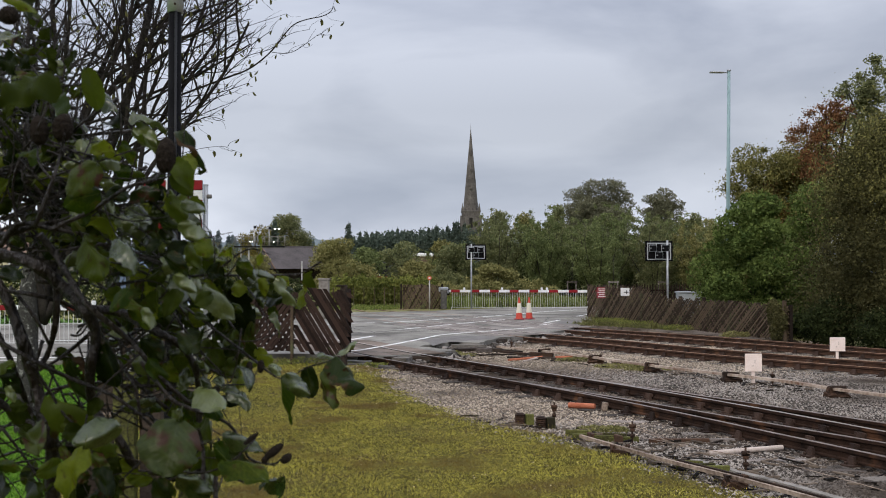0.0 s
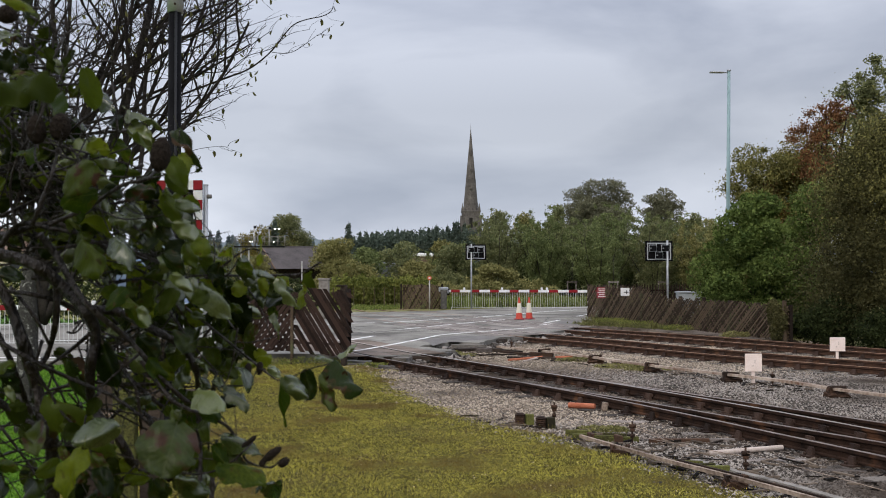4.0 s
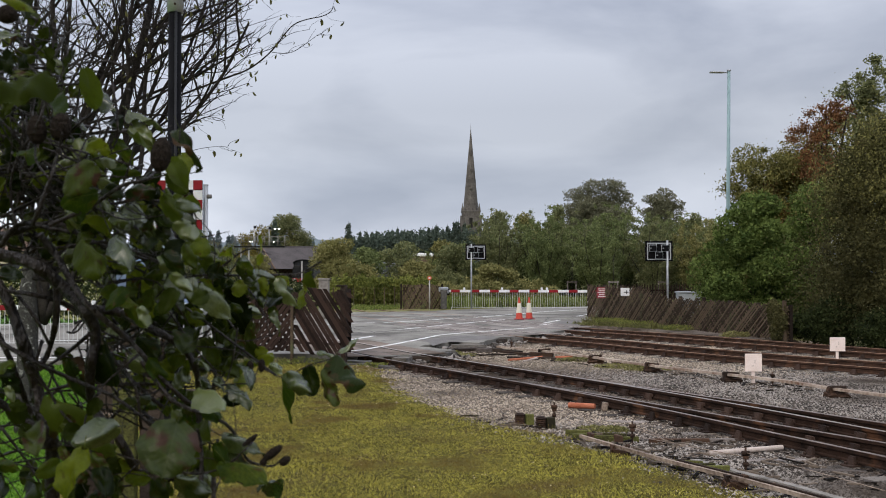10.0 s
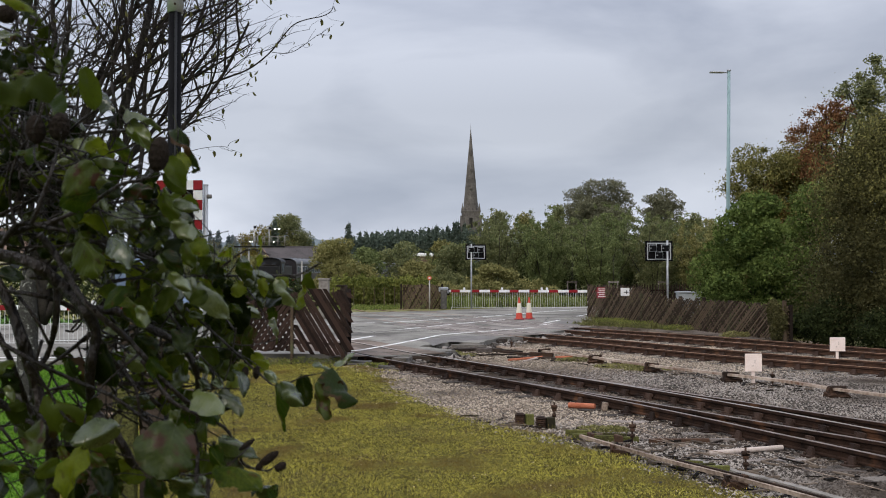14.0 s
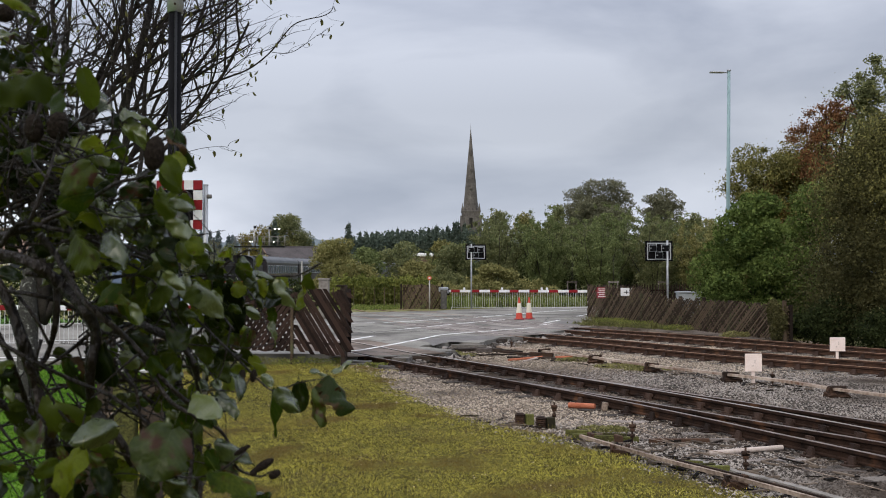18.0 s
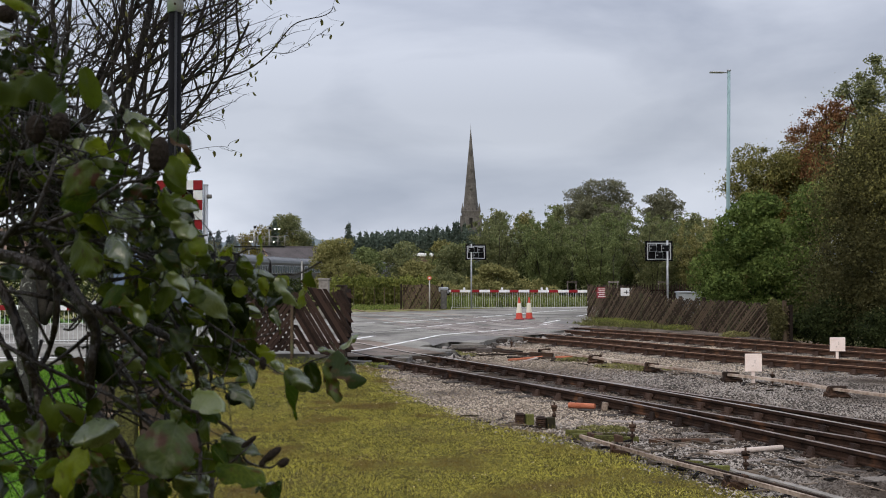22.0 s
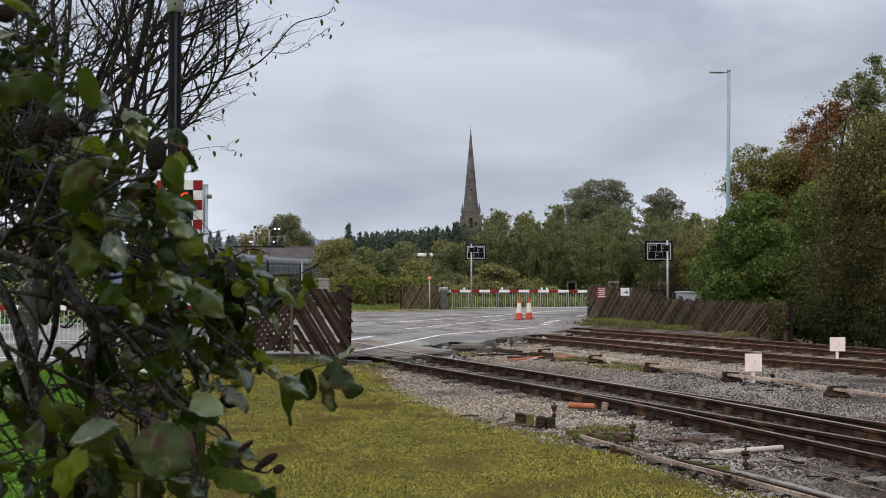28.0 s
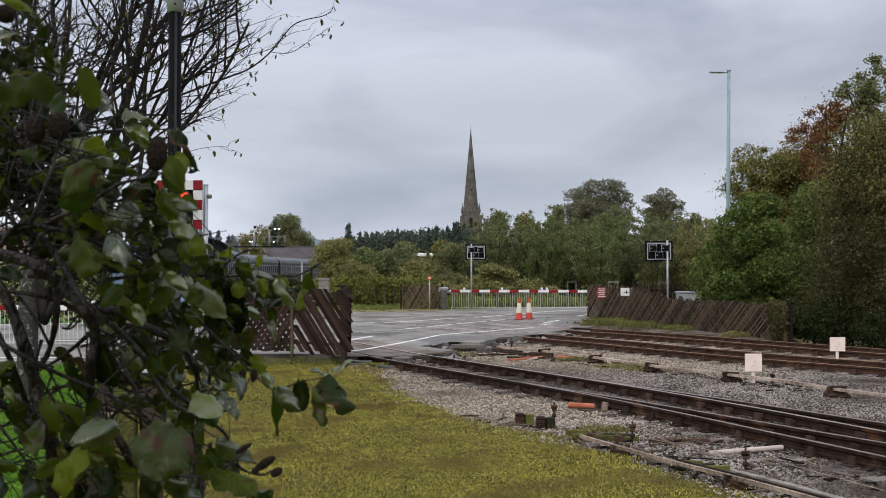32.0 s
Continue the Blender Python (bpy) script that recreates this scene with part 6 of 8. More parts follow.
blades("meadow_grass", [(0.3, 63.4), (9.4, 66.6), (14, 70), (14, 76), (-2, 76), (-2, 63.4)], 26000, 0.25, 0.6, -0.03, "meadow", 15, "lush green meadow grass beyond the barrier", 63, 77, 1.0, lean=0.5, xr=(-3, 15))
blades("meadow_grass", [(-7.6, 63.5), (-4.2, 61.0), (-2.6, 62.4), (-2.6, 69), (-7.6, 69)], 12000, 0.05, 0.14, -0.03, "meadow", 16, "short green grass before the hedge", 57, 70, 1.0, xr=(-8, -2))
weeds()


def fallen_leaves():
    """Small dry leaves strewn over the lawn and between the rails."""
    g = np.random.default_rng(17)
    n = 1500
    y = 9.5 + 17 * g.random(n) ** 1.3
    x = -5 + 9.5 * g.random(n)
    p = np.stack([x, y], 1)
    p = p[inside(p, LAWN)]
    n = len(p)
    a = g.normal(size=(n, 3)) * (1, 1, 0.35)
    a /= np.linalg.norm(a, axis=1)[:, None]
    b = np.cross(a, (0, 0, 1.0)) + g.normal(size=(n, 3)) * 0.25
    s = g.uniform(0.008, 0.022, (n, 1))
    c = np.concatenate([p, np.full((n, 1), -0.115)], 1)
    quad = np.stack([c - a * s, c + b * s * 0.6, c + a * s, c - b * s * 0.6], 1).reshape(-1, 3)
    me = mesh_np("fallen_leaves", quad, np.arange(4 * n).reshape(-1, 4), M["dry_leaf"])
    tagged(new("fallen_leaves", me), "small dry pale and brown leaves on the lawn", "leaves", kind="stuff")


fallen_leaves()


# ---- the train ----
def profile_body(length, half, z0, eave, top, name, material, parent, x0=0.0, cut=0):
    """A vehicle body: flat sides and an arched roof, drawn along x."""
    prof = [(-half, z0), (-half, eave)]
    for k in range(1, 10):
        a = math.pi * k / 10
        prof.append((-half * math.cos(a), eave + (top - eave) * math.sin(a) ** 0.8))
    prof += [(half, eave), (half, z0)]
    return part(name, sweep([(x0 - length / 2, 0, 0), (x0 + length / 2, 0, 0)], [(-s, u) for s, u in prof]), material, parent)


def roof_shell(length, half, eave, top, material, parent, x0=0.0):
    prof = []
    for k in range(0, 11):
        a = math.pi * k / 10
        prof.append((-(half + 0.03) * math.cos(a), eave + 0.02 + (top - eave) * math.sin(a) ** 0.8))
    inner = [(s * 0.97, u - 0.05) for s, u in prof[::-1]]
    return part("roof", sweep([(x0 - length / 2, 0, 0), (x0 + length / 2, 0, 0)], prof + inner), material, parent, "grey arched roof")


def wheelset(parent, x, r):
    for y in (-0.72, 0.72):
        w = part("wheel", rod((x, y - 0.06, r), (x, y + 0.06, r), r, seg=20), M["loco"], parent)
        part("hub", rod((x, y - 0.09, r), (x, y + 0.09, r), 0.12, seg=10), M["steel"], w)


def locomotive():
    e = empty("steam_locomotive", 0, 150, 0)
    part("frame", box(9.2, 1.9, 0.45, (0, 0, 0.75)), M["loco"], e)
    for x in (4.65, -4.65):
        b = part("buffer_beam", box(0.12, 2.45, 0.5, (x, 0, 0.8), 0.01), M["red"], e, "red buffer beam")
        for y in (-0.87, 0.87):
            s = 1 if x > 0 else -1
            part("buffer", rod((x, y, 1.05), (x + s * 0.45, y, 1.05), 0.1, seg=12), M["loco"], b)
            part("buffer_head", rod((x + s * 0.45, y, 1.05), (x + s * 0.5, y, 1.05), 0.21, seg=16), M["steel"], b)
    part("running_plate", box(9.2, 2.5, 0.06, (0, 0, 1.3)), M["loco"], e)
    part("boiler", rod((-1.6, 0, 2.15), (4.0, 0, 2.15), 0.68, seg=24), M["loco"], e)
    sm = part("smokebox_door", rod((4.0, 0, 2.15), (4.08, 0, 2.15), 0.55, 0.5, 20), M["loco"], e)
    part("door_handle", rod((4.08, 0, 2.15), (4.16, 0, 2.15), 0.05), M["steel"], sm)
    for y in (-0.86, 0.86):
        part("pannier_tank", box(5.4, 0.62, 1.25, (0.8, y, 1.55), 0.1), M["loco"], e)
    ch = part("chimney", rod((3.2, 0, 2.75), (3.2, 0, 3.5), 0.2, 0.24, 18), M["loco"], e)
    part("chimney_cap", rod((3.2, 0, 3.44), (3.2, 0, 3.56), 0.29, seg=18), M["rust"], ch)
    part("dome", rod((1.0, 0, 2.75), (1.0, 0, 3.15), 0.33, 0.16, 18), M["loco"], e)
    part("safety_valve", rod((-0.2, 0, 2.75), (-0.2, 0, 3.2), 0.17, 0.11, 14), M["rod"], e, "pale brass safety valve cover")
    profile_body(2.3, 1.28, 1.35, 3.1, 3.62, "cab", M["loco"], e, -2.75)
    roof_shell(2.7, 1.32, 3.12, 3.66, M["loco"], e, -2.75)
    for y in (-0.7, 0.7):
        part("spectacle", rod((-1.62, y, 2.95), (-1.57, y, 2.95), 0.24, seg=18), M["glass"], e)
    for y in (-0.6, 0.6):
        part("spectacle", rod((-3.98, y, 2.98), (-3.90, y, 2.98), 0.22, seg=18), M["glass"], e)
    part("coal", rough_block(0.8, 1.9, 0.3, 88, 0.06), M["groove"], e, "heap of coal").location = (-4.2, 0, 2.62)
    for s in (-1, 1):
        part("cab_opening", box(0.75, 0.05, 1.0, (-2.75, s * 1.27, 2.0), 0.05), M["glass"], e)
    part("bunker", box(1.0, 2.4, 1.35, (-4.2, 0, 1.36), 0.03), M["loco"], e)
    part("headlamp", box(0.18, 0.16, 0.24, (-4.62, 0.0, 1.4), 0.02), M["white"], e, "white headlamp")
    for x in (-2.6, 0.0, 2.4):
        wheelset(e, x, 0.70)
    part("coupling_rod", box(5.2, 0.05, 0.1, (-0.1, -0.84, 0.62)), M["steel"], e)
    tagged(e, "black pannier tank steam locomotive with red buffer beams", "locomotive")
    return e


def coach():
    c = empty("railway_coach", 0, 160, 0)
    profile_body(18.9, 1.37, 1.0, 3.02, 3.5, "body", M["coach"], c)
    roof_shell(19.0, 1.39, 3.03, 3.72, M["coach_roof"], c)
    part("underframe", box(18.6, 2.2, 0.3, (0, 0, 0.72)), M["loco"], c)
    for s in (-1, 1):
        for k in range(13):
            w = part("window", box(0.95, 0.03, 0.85, (-8.3 + k * 1.38, s * 1.372, 1.95), 0.02), M["steel"], c)
            part("pane", box(0.83, 0.03, 0.73, (-8.3 + k * 1.38, s * 1.382, 2.01)), M["glass"], w)
        part("gangway", box(0.25, 1.0, 2.1, (s * 9.5, 0, 1.0), 0.04), M["loco"], c)
        part("waist_band", box(18.7, 0.02, 0.07, (0, s * 1.375, 1.82)), M["slat_old"], c)
    for k in range(7):
        part("roof_vent", box(0.22, 0.22, 0.12, (-7.5 + k * 2.5, 0.25, 3.70), 0.03), M["coach_roof"], c)
    for s in (-1, 1):
        b = part("bogie", box(3.2, 2.1, 0.35, (s * 6.6, 0, 0.42), 0.03), M["loco"], c)
        for x in (-1.25, 1.25):
            for y in (-0.72, 0.72):
                part("wheel", rod((s * 6.6 + x, y - 0.06, 0.47), (s * 6.6 + x, y + 0.06, 0.47), 0.47, seg=18), M["loco"], b)
    tagged(c, "dark maroon railway coach with a grey roof", "railway coach", "coaches of the train")
    return c


LOCO = locomotive()
COACHES = [coach()]
for k in range(4):
    COACHES.append(copy_thing(COACHES[0], pose(0, 180 + 20 * k, 0)))


# where the cab is along the line: seconds and the y at which it stands
CAB = [(0, 184.0), (6, 156.0), (11, 132.2), (13, 122.0), (15, 112.5), (17, 104.0), (20, 90.0), (25, 71.0), (28, 61.0), (32, 48.5)]


def on_line(s):
    """Place on the near track s metres from its start."""
    i = min(max(int(s / 0.5), 0), len(NEAR) - 2)
    return NEAR[i].lerp(NEAR[i + 1], s / 0.5 - i)


def s_of_y(y):
    for i in range(len(NEAR) - 1):
        if NEAR[i].y <= y <= NEAR[i + 1].y:
            return 0.5 * (i + (y - NEAR[i].y) / (NEAR[i + 1].y - NEAR[i].y))
    return 0.0


def cab_at(t):
    """Metres along the line at t seconds, smoothly through CAB."""
    ts, ss = [c[0] for c in CAB], [s_of_y(c[1]) for c in CAB]
    k = max(i for i in range(len(ts)) if ts[i] <= t + 1e-9)
    if k >= len(ts) - 1:
        return ss[-1]
    sl = [(ss[min(i + 1, len(ts) - 1)] - ss[max(i - 1, 0)]) / (ts[min(i + 1, len(ts) - 1)] - ts[max(i - 1, 0)]) for i in (k, k + 1)]
    h = ts[k + 1] - ts[k]
    u = (t - ts[k]) / h
    return (2 * u ** 3 - 3 * u * u + 1) * ss[k] + (u ** 3 - 2 * u * u + u) * h * sl[0] + (3 * u * u - 2 * u ** 3) * ss[k + 1] + (u ** 3 - u * u) * h * sl[1]


def vehicle_pose(s, half):
    a, b = on_line(s - half), on_line(s + half)
    p = (a + b) / 2
    d = a - b
    return Matrix.Translation((p.x, p.y, RAIL_Z)) @ Matrix.Rotation(math.atan2(d.y, d.x), 4, "Z")


def train_motion():
    ts = list(range(0, 33))
    # the engine runs bunker first
    walk(LOCO, [(t, vehicle_pose(cab_at(t) + 2.75, 2.6) @ pose(0, 0, 0, 0, 0, 180)) for t in ts])
    for k, c in enumerate(COACHES):
        walk(c, [(t, vehicle_pose(cab_at(t) + 8.0 + 9.6 + k * 19.8, 6.6)) for t in ts])


# ---- the shrub beside the camera ----
def leaf_material(name, dark, light, vein, brown=None, rough=0.38, trans=0.34, spec=0.20, at=0.62):
    m = mat(name, dark, light, rough, 2.2, 14, 0.10, rnd=0.85, translucent=trans, lo=0.2, hi=0.8, spec=spec)
    nt = m.node_tree
    N, L = nt.nodes.new, nt.links.new
    bs = nt.nodes["Principled BSDF"]
    col = bs.inputs["Base Color"].links[0].from_socket
    tc, sep = N("ShaderNodeTexCoord"), N("ShaderNodeSeparateXYZ")
    L(tc.outputs["Object"], sep.inputs[0])

    def math_node(op, a, b=None):
        n = N("ShaderNodeMath")
        n.operation = op
        for s, v in zip(n.inputs, (a, b)):
            if v is None:
                continue
            if isinstance(v, (int, float)):
                s.default_value = v
            else:
                L(v, s)
        return n.outputs[0]
    ax = math_node("ABSOLUTE", sep.outputs[0])
    rib = math_node("LESS_THAN", ax, 0.014)
    wave = math_node("SINE", math_node("MULTIPLY", math_node("SUBTRACT", sep.outputs[1], math_node("MULTIPLY", ax, 0.75)), 52.0))
    side = math_node("GREATER_THAN", wave, 0.93)
    vn = math_node("MAXIMUM", rib, math_node("MULTIPLY", side, 0.35))
    mx = N("ShaderNodeMix")
    mx.data_type = "RGBA"
    L(math_node("MULTIPLY", vn, 0.45), mx.inputs[0])
    L(col, mx.inputs[6])
    mx.inputs[7].default_value = (*vein, 1)
    col = mx.outputs[2]
    if brown:
        nz, rp, mb = N("ShaderNodeTexNoise"), N("ShaderNodeValToRGB"), N("ShaderNodeMix")
        nz.inputs["Scale"].default_value, nz.inputs["Detail"].default_value = 2.6, 5
        L(tc.outputs["Object"], nz.inputs["Vector"])
        edge = math_node("ADD", nz.outputs[0], math_node("MULTIPLY", ax, 0.35))
        rp.color_ramp.elements[0].position, rp.color_ramp.elements[1].position = at, at + 0.10
        L(edge, rp.inputs[0])
        mb.data_type = "RGBA"
        L(rp.outputs[0], mb.inputs[0])
        L(col, mb.inputs[6])
        mb.inputs[7].default_value = (*brown, 1)
        col = mb.outputs[2]
    L(col, bs.inputs["Base Color"])
    # the blade swells between the side veins
    swell = N("ShaderNodeBump")
    swell.inputs["Strength"].default_value, swell.inputs["Distance"].default_value = 0.05, 0.01
    L(wave, swell.inputs["Height"])
    old = bs.inputs["Normal"].links[0].from_socket
    L(old, swell.inputs["Normal"])
    L(swell.outputs[0], bs.inputs["Normal"])
    for n in nt.nodes:
        if n.type == "BSDF_TRANSLUCENT":
            L(col, n.inputs[0])
    return m


LEAF_MATS = {
    "g": leaf_material("glossy_green_leaf", (0.010, 0.018, 0.002), (0.070, 0.096, 0.008), (0.060, 0.075, 0.013), brown=(0.045, 0.030, 0.008), at=0.70, rough=0.28, spec=0.16, trans=0.45),
    "y": leaf_material("yellow_green_leaf", (0.028, 0.052, 0.003), (0.165, 0.200, 0.012), (0.12, 0.14, 0.018), brown=(0.075, 0.045, 0.010), trans=0.58, at=0.70, rough=0.32, spec=0.14),
    "p": leaf_material("shiny_leaf", (0.026, 0.040, 0.006), (0.115, 0.140, 0.036), (0.10, 0.118, 0.038), rough=0.20, spec=0.85, trans=0.25),
    # shade of inner and backlit leaves is put into this darker green
    "d": leaf_material("shade_dark_leaf", (0.007, 0.012, 0.0012), (0.030, 0.042, 0.004), (0.030, 0.036, 0.006), rough=0.45, spec=0.05),
    "b": leaf_material("browning_leaf", (0.016, 0.027, 0.004), (0.062, 0.082, 0.011), (0.060, 0.072, 0.020), brown=(0.052, 0.022, 0.010), at=0.62, rough=0.28, spec=0.2),
    "h": leaf_material("eaten_green_leaf", (0.017, 0.029, 0.003), (0.075, 0.095, 0.009), (0.055, 0.080, 0.020), brown=(0.06, 0.032, 0.012), at=0.58, rough=0.28, spec=0.14),
}
LEAF_MATS["c"] = mat("dark_brown_cone", (0.010, 0.008, 0.006), (0.045, 0.035, 0.028), 0.95, 9, 40, 0.5, spec=0.05)


def leaf_mesh(kind, seed, holes):
    """A heart-shaped leaf of unit length: folded at the midrib, wavy, with a short stalk and small teeth."""
    rng = random.Random(seed)
    fold, arch, wavy, twist, curl = rng.uniform(-0.75, 0.55), rng.uniform(0.05, 0.9), rng.uniform(0.03, 0.10), rng.uniform(-0.9, 0.9), rng.uniform(-0.2, 0.6)
    blunt = rng.uniform(0.55, 0.85)
    ny, nx = 18, 6
    bm = bmesh.new()
    grid = []
    for j in range(ny + 1):
        v = j / ny
        w = 1.10 * (v + 0.004) ** 0.45 * (1 - v) ** blunt * (1 + 0.05 * math.sin(5.1 * v + seed))
        if j == ny:
            w = 0.0
        row = []
        for i in range(-nx, nx + 1):
            u = i / nx
            x = w * u * (1 + (0.05 * rng.uniform(-1, 1) if abs(i) == nx else 0)) + 0.03 * math.sin(2.7 * v + seed * 1.7)
            y = v - (0.07 * abs(u) ** 1.5 if j < 3 else 0) + (0.008 if (abs(i) == nx and j % 2) else 0)
            z = fold * abs(x) + arch * (1.5 * v - v * v) - curl * abs(u) ** 3 * w + wavy * (math.sin(7 * v + 3 * u + seed) + 0.9 * abs(u) * math.sin(15 * v + seed * 2 + (2 if u > 0 else 0))) + twist * x * v
            row.append(bm.verts.new((x, y, z)))
        grid.append(row)
    gone = set()
    for k in range(rng.choice((0, 1, 1, 2))):
        cj = rng.randint(3, ny - 4)
        edge = rng.choice((0, 2 * nx - 1))
        gone |= {(cj, edge), (cj + 1, edge)} if rng.random() < 0.5 else {(cj, edge)}
    for k in range(holes):
        cj, ci = rng.randint(2, ny - 3), rng.randint(0, 2 * nx - 1)
        gone |= {(cj, ci), (cj + 1, ci), (cj, min(ci + 1, 2 * nx - 1))} if rng.random() < 0.4 else {(cj, ci)}
    for j in range(ny):
        for i in range(2 * nx):
            if (j, i) in gone:
                continue
            q = (grid[j][i], grid[j][i + 1], grid[j + 1][i + 1], grid[j + 1][i])
            bm.faces.new(q).smooth = True
    bmesh.ops.remove_doubles(bm, verts=bm.verts[:], dist=0.0005)
    limb([(0, -0.30, 0.05), (0, -0.13, 0.04), (0, 0.02, 0.0)], 0.012, 0.009, 5, bm)
    me = bpy.data.meshes.new("leaf")
    bm.to_mesh(me)
    bm.free()
    me.materials.append(LEAF_MATS[kind])
    return me


LEAF = {k: [leaf_mesh(k, 10 * i + ord(k), (3 if k == "h" else (1 if i == 2 and k != "b" else 0))) for i in range(7)] for k in "gypdbh"}
LR = random.Random(21)
SHRUB = empty("alder_shrub", -0.75, 1.55, -0.15)
SHRUB_AT = Vector((-0.75, 1.55, -0.15))
FLUTTER = []


def branch(at, twigs):
    """A part of the shrub that sways about its foot `at`: its own crooked twigs in one mesh."""
    b = None
    for r0, r1, pts in twigs:
        bm = limb(pts, r0, r1, 7, None, 0.10, LR)
        if b is None:
            b = part("branch", bm, M["bark"], SHRUB)
            b.location = Vector(at) - SHRUB_AT
        else:
            part("twig", bm, M["bark"], b)
    return b


def leaf_pose(base, tip, width, roll):
    base, tip = Vector(base), Vector(tip)
    along = (tip - base)
    ln = along.length
    y = along / ln
    z = Vector((LR.uniform(-0.35, 0.35), -1, LR.uniform(-0.1, 0.6)))
    z = (z - y * z.dot(y)).normalized()
    # a leaf that looks narrow is a broad one turned aside, as a rule with its face to the sky
    ln *= 0.92
    w = width * 0.89
    turn = math.acos(min(1.0, max(w / (0.50 * ln), 0.42)))
    w = max(w, 0.50 * ln)
    up, down = Matrix.Rotation(turn, 3, y) @ z, Matrix.Rotation(-turn, 3, y) @ z
    z = up if (up.z > down.z) == (LR.random() < 0.8) else down
    x = y.cross(z)
    m = Matrix((x, y, z)).transposed().to_4x4()
    return Matrix.Translation(base) @ m, (w, ln, (w + ln) / 2)


def leaves(b, rows):
    for kind, base, tip, width, roll in rows:
        m, s = leaf_pose(base, tip, width, roll)
        ob = new("leaf", LEAF[kind][LR.randrange(7)])
        ob.parent = b
        ob.matrix_basis = m @ Matrix.Diagonal((*s, 1))
        if LR.random() < 0.35:
            FLUTTER.append((ob, m, s))


def catkin(b, base, tip, width):
    """A woody cone: an egg of overlapping scales."""
    base, tip = Vector(base), Vector(tip)
    ln = (tip - base).length
    bm = bmesh.new()
    bmesh.ops.create_uvsphere(bm, u_segments=28, v_segments=18, radius=0.5)
    for i, v in enumerate(bm.verts):
        a = math.atan2(v.co.y, v.co.x)
        k = 1 + 0.07 * math.sin(a * 7 + v.co.z * 14) * math.cos(a * 7 - v.co.z * 14) + LR.uniform(-0.03, 0.03) - 0.12 * v.co.z
        v.co.x, v.co.y = v.co.x * k, v.co.y * k
    q = (tip - base).to_track_quat("Z", "Y").to_matrix().to_4x4()
    ob = part("cone", bm, LEAF_MATS["c"], b, "dark brown woody cone")
    ob.matrix_basis = Matrix.Translation((base + tip) / 2) @ q @ Matrix.Diagonal((width, width, ln, 1))


def stem(r0, r1, pts):
    part("stem", limb([Vector(p) - SHRUB_AT for p in pts], r0 * 1.6, r1 * 1.6, 9, None, 0.12, LR), M["bark"], SHRUB)


stem(0.0075, 0.0044, [(-0.551, 1.523, -0.15), (-0.565, 1.546, 1), (-0.555, 1.526, 1.877), (-0.545, 1.487, 1.957), (-0.573, 1.515, 2.032), (-0.585, 1.494, 2.098), (-0.614, 1.508, 2.16), (-0.654, 1.521, 2.216)])
stem(0.0061, 0.0034, [(-0.627, 1.439, 2.227), (-0.604, 1.457, 2.222), (-0.549, 1.435, 2.209), (-0.516, 1.451, 2.179), (-0.476, 1.422, 2.149), (-0.465, 1.436, 2.115), (-0.473, 1.437, 2.071), (-0.481, 1.475, 2.012), (-0.435, 1.428, 1.982), (-0.42, 1.465, 1.93)])
stem(0.0044, 0.0024, [(-0.494, 1.475, 2.147), (-0.467, 1.529, 2.142), (-0.408, 1.48, 2.122), (-0.361, 1.476, 2.097), (-0.342, 1.483, 2.063), (-0.347, 1.526, 2.023)])
stem(0.003, 0.0019, [(-0.54, 1.43, 2.249), (-0.522, 1.443, 2.221), (-0.492, 1.42, 2.184), (-0.46, 1.397, 2.152), (-0.411, 1.41, 2.107), (-0.368, 1.417, 2.054), (-0.342, 1.449, 2.02)])
stem(0.0032, 0.002, [(-0.535, 1.48, 2.184), (-0.537, 1.485, 2.13), (-0.563, 1.521, 2.078), (-0.564, 1.477, 2.068)])
stem(0.002, 0.0012, [(-0.617, 1.528, 2.176), (-0.568, 1.488, 2.137), (-0.552, 1.504, 2.095)])
stem(0.002, 0.0012, [(-0.497, 1.51, 2.112), (-0.542, 1.524, 2.078), (-0.555, 1.475, 2.064)])
stem(0.0024, 0.0016, [(-0.63, 1.521, 2.172), (-0.566, 1.481, 2.167), (-0.522, 1.513, 2.148), (-0.481, 1.472, 2.115)])
stem(0.0028, 0.0016, [(-0.644, 1.516, 2.208), (-0.59, 1.481, 2.263), (-0.544, 1.482, 2.259), (-0.478, 1.472, 2.247)])
stem(0.002, 0.0012, [(-0.535, 1.489, 2.267), (-0.483, 1.49, 2.239), (-0.423, 1.529, 2.216)])
stem(0.004, 0.0016, [(-0.624, 1.506, 2.248), (-0.571, 1.492, 2.263), (-0.529, 1.529, 2.273)])
stem(0.0029, 0.002, [(-0.649, 1.53, 2.135), (-0.618, 1.533, 2.071), (-0.61, 1.577, 2.001), (-0.585, 1.577, 1.959)])
stem(0.004, 0.0024, [(-0.64, 1.511, 2.025), (-0.607, 1.529, 1.995), (-0.554, 1.473, 1.983)])
stem(0.0036, 0.0028, [(-0.343, 1.524, -0.15), (-0.354, 1.532, 1), (-0.344, 1.512, 1.882), (-0.344, 1.51, 2.025)])
stem(0.0016, 0.0012, [(-0.46, 1.521, 2.072), (-0.423, 1.476, 2.037), (-0.417, 1.482, 1.982)])
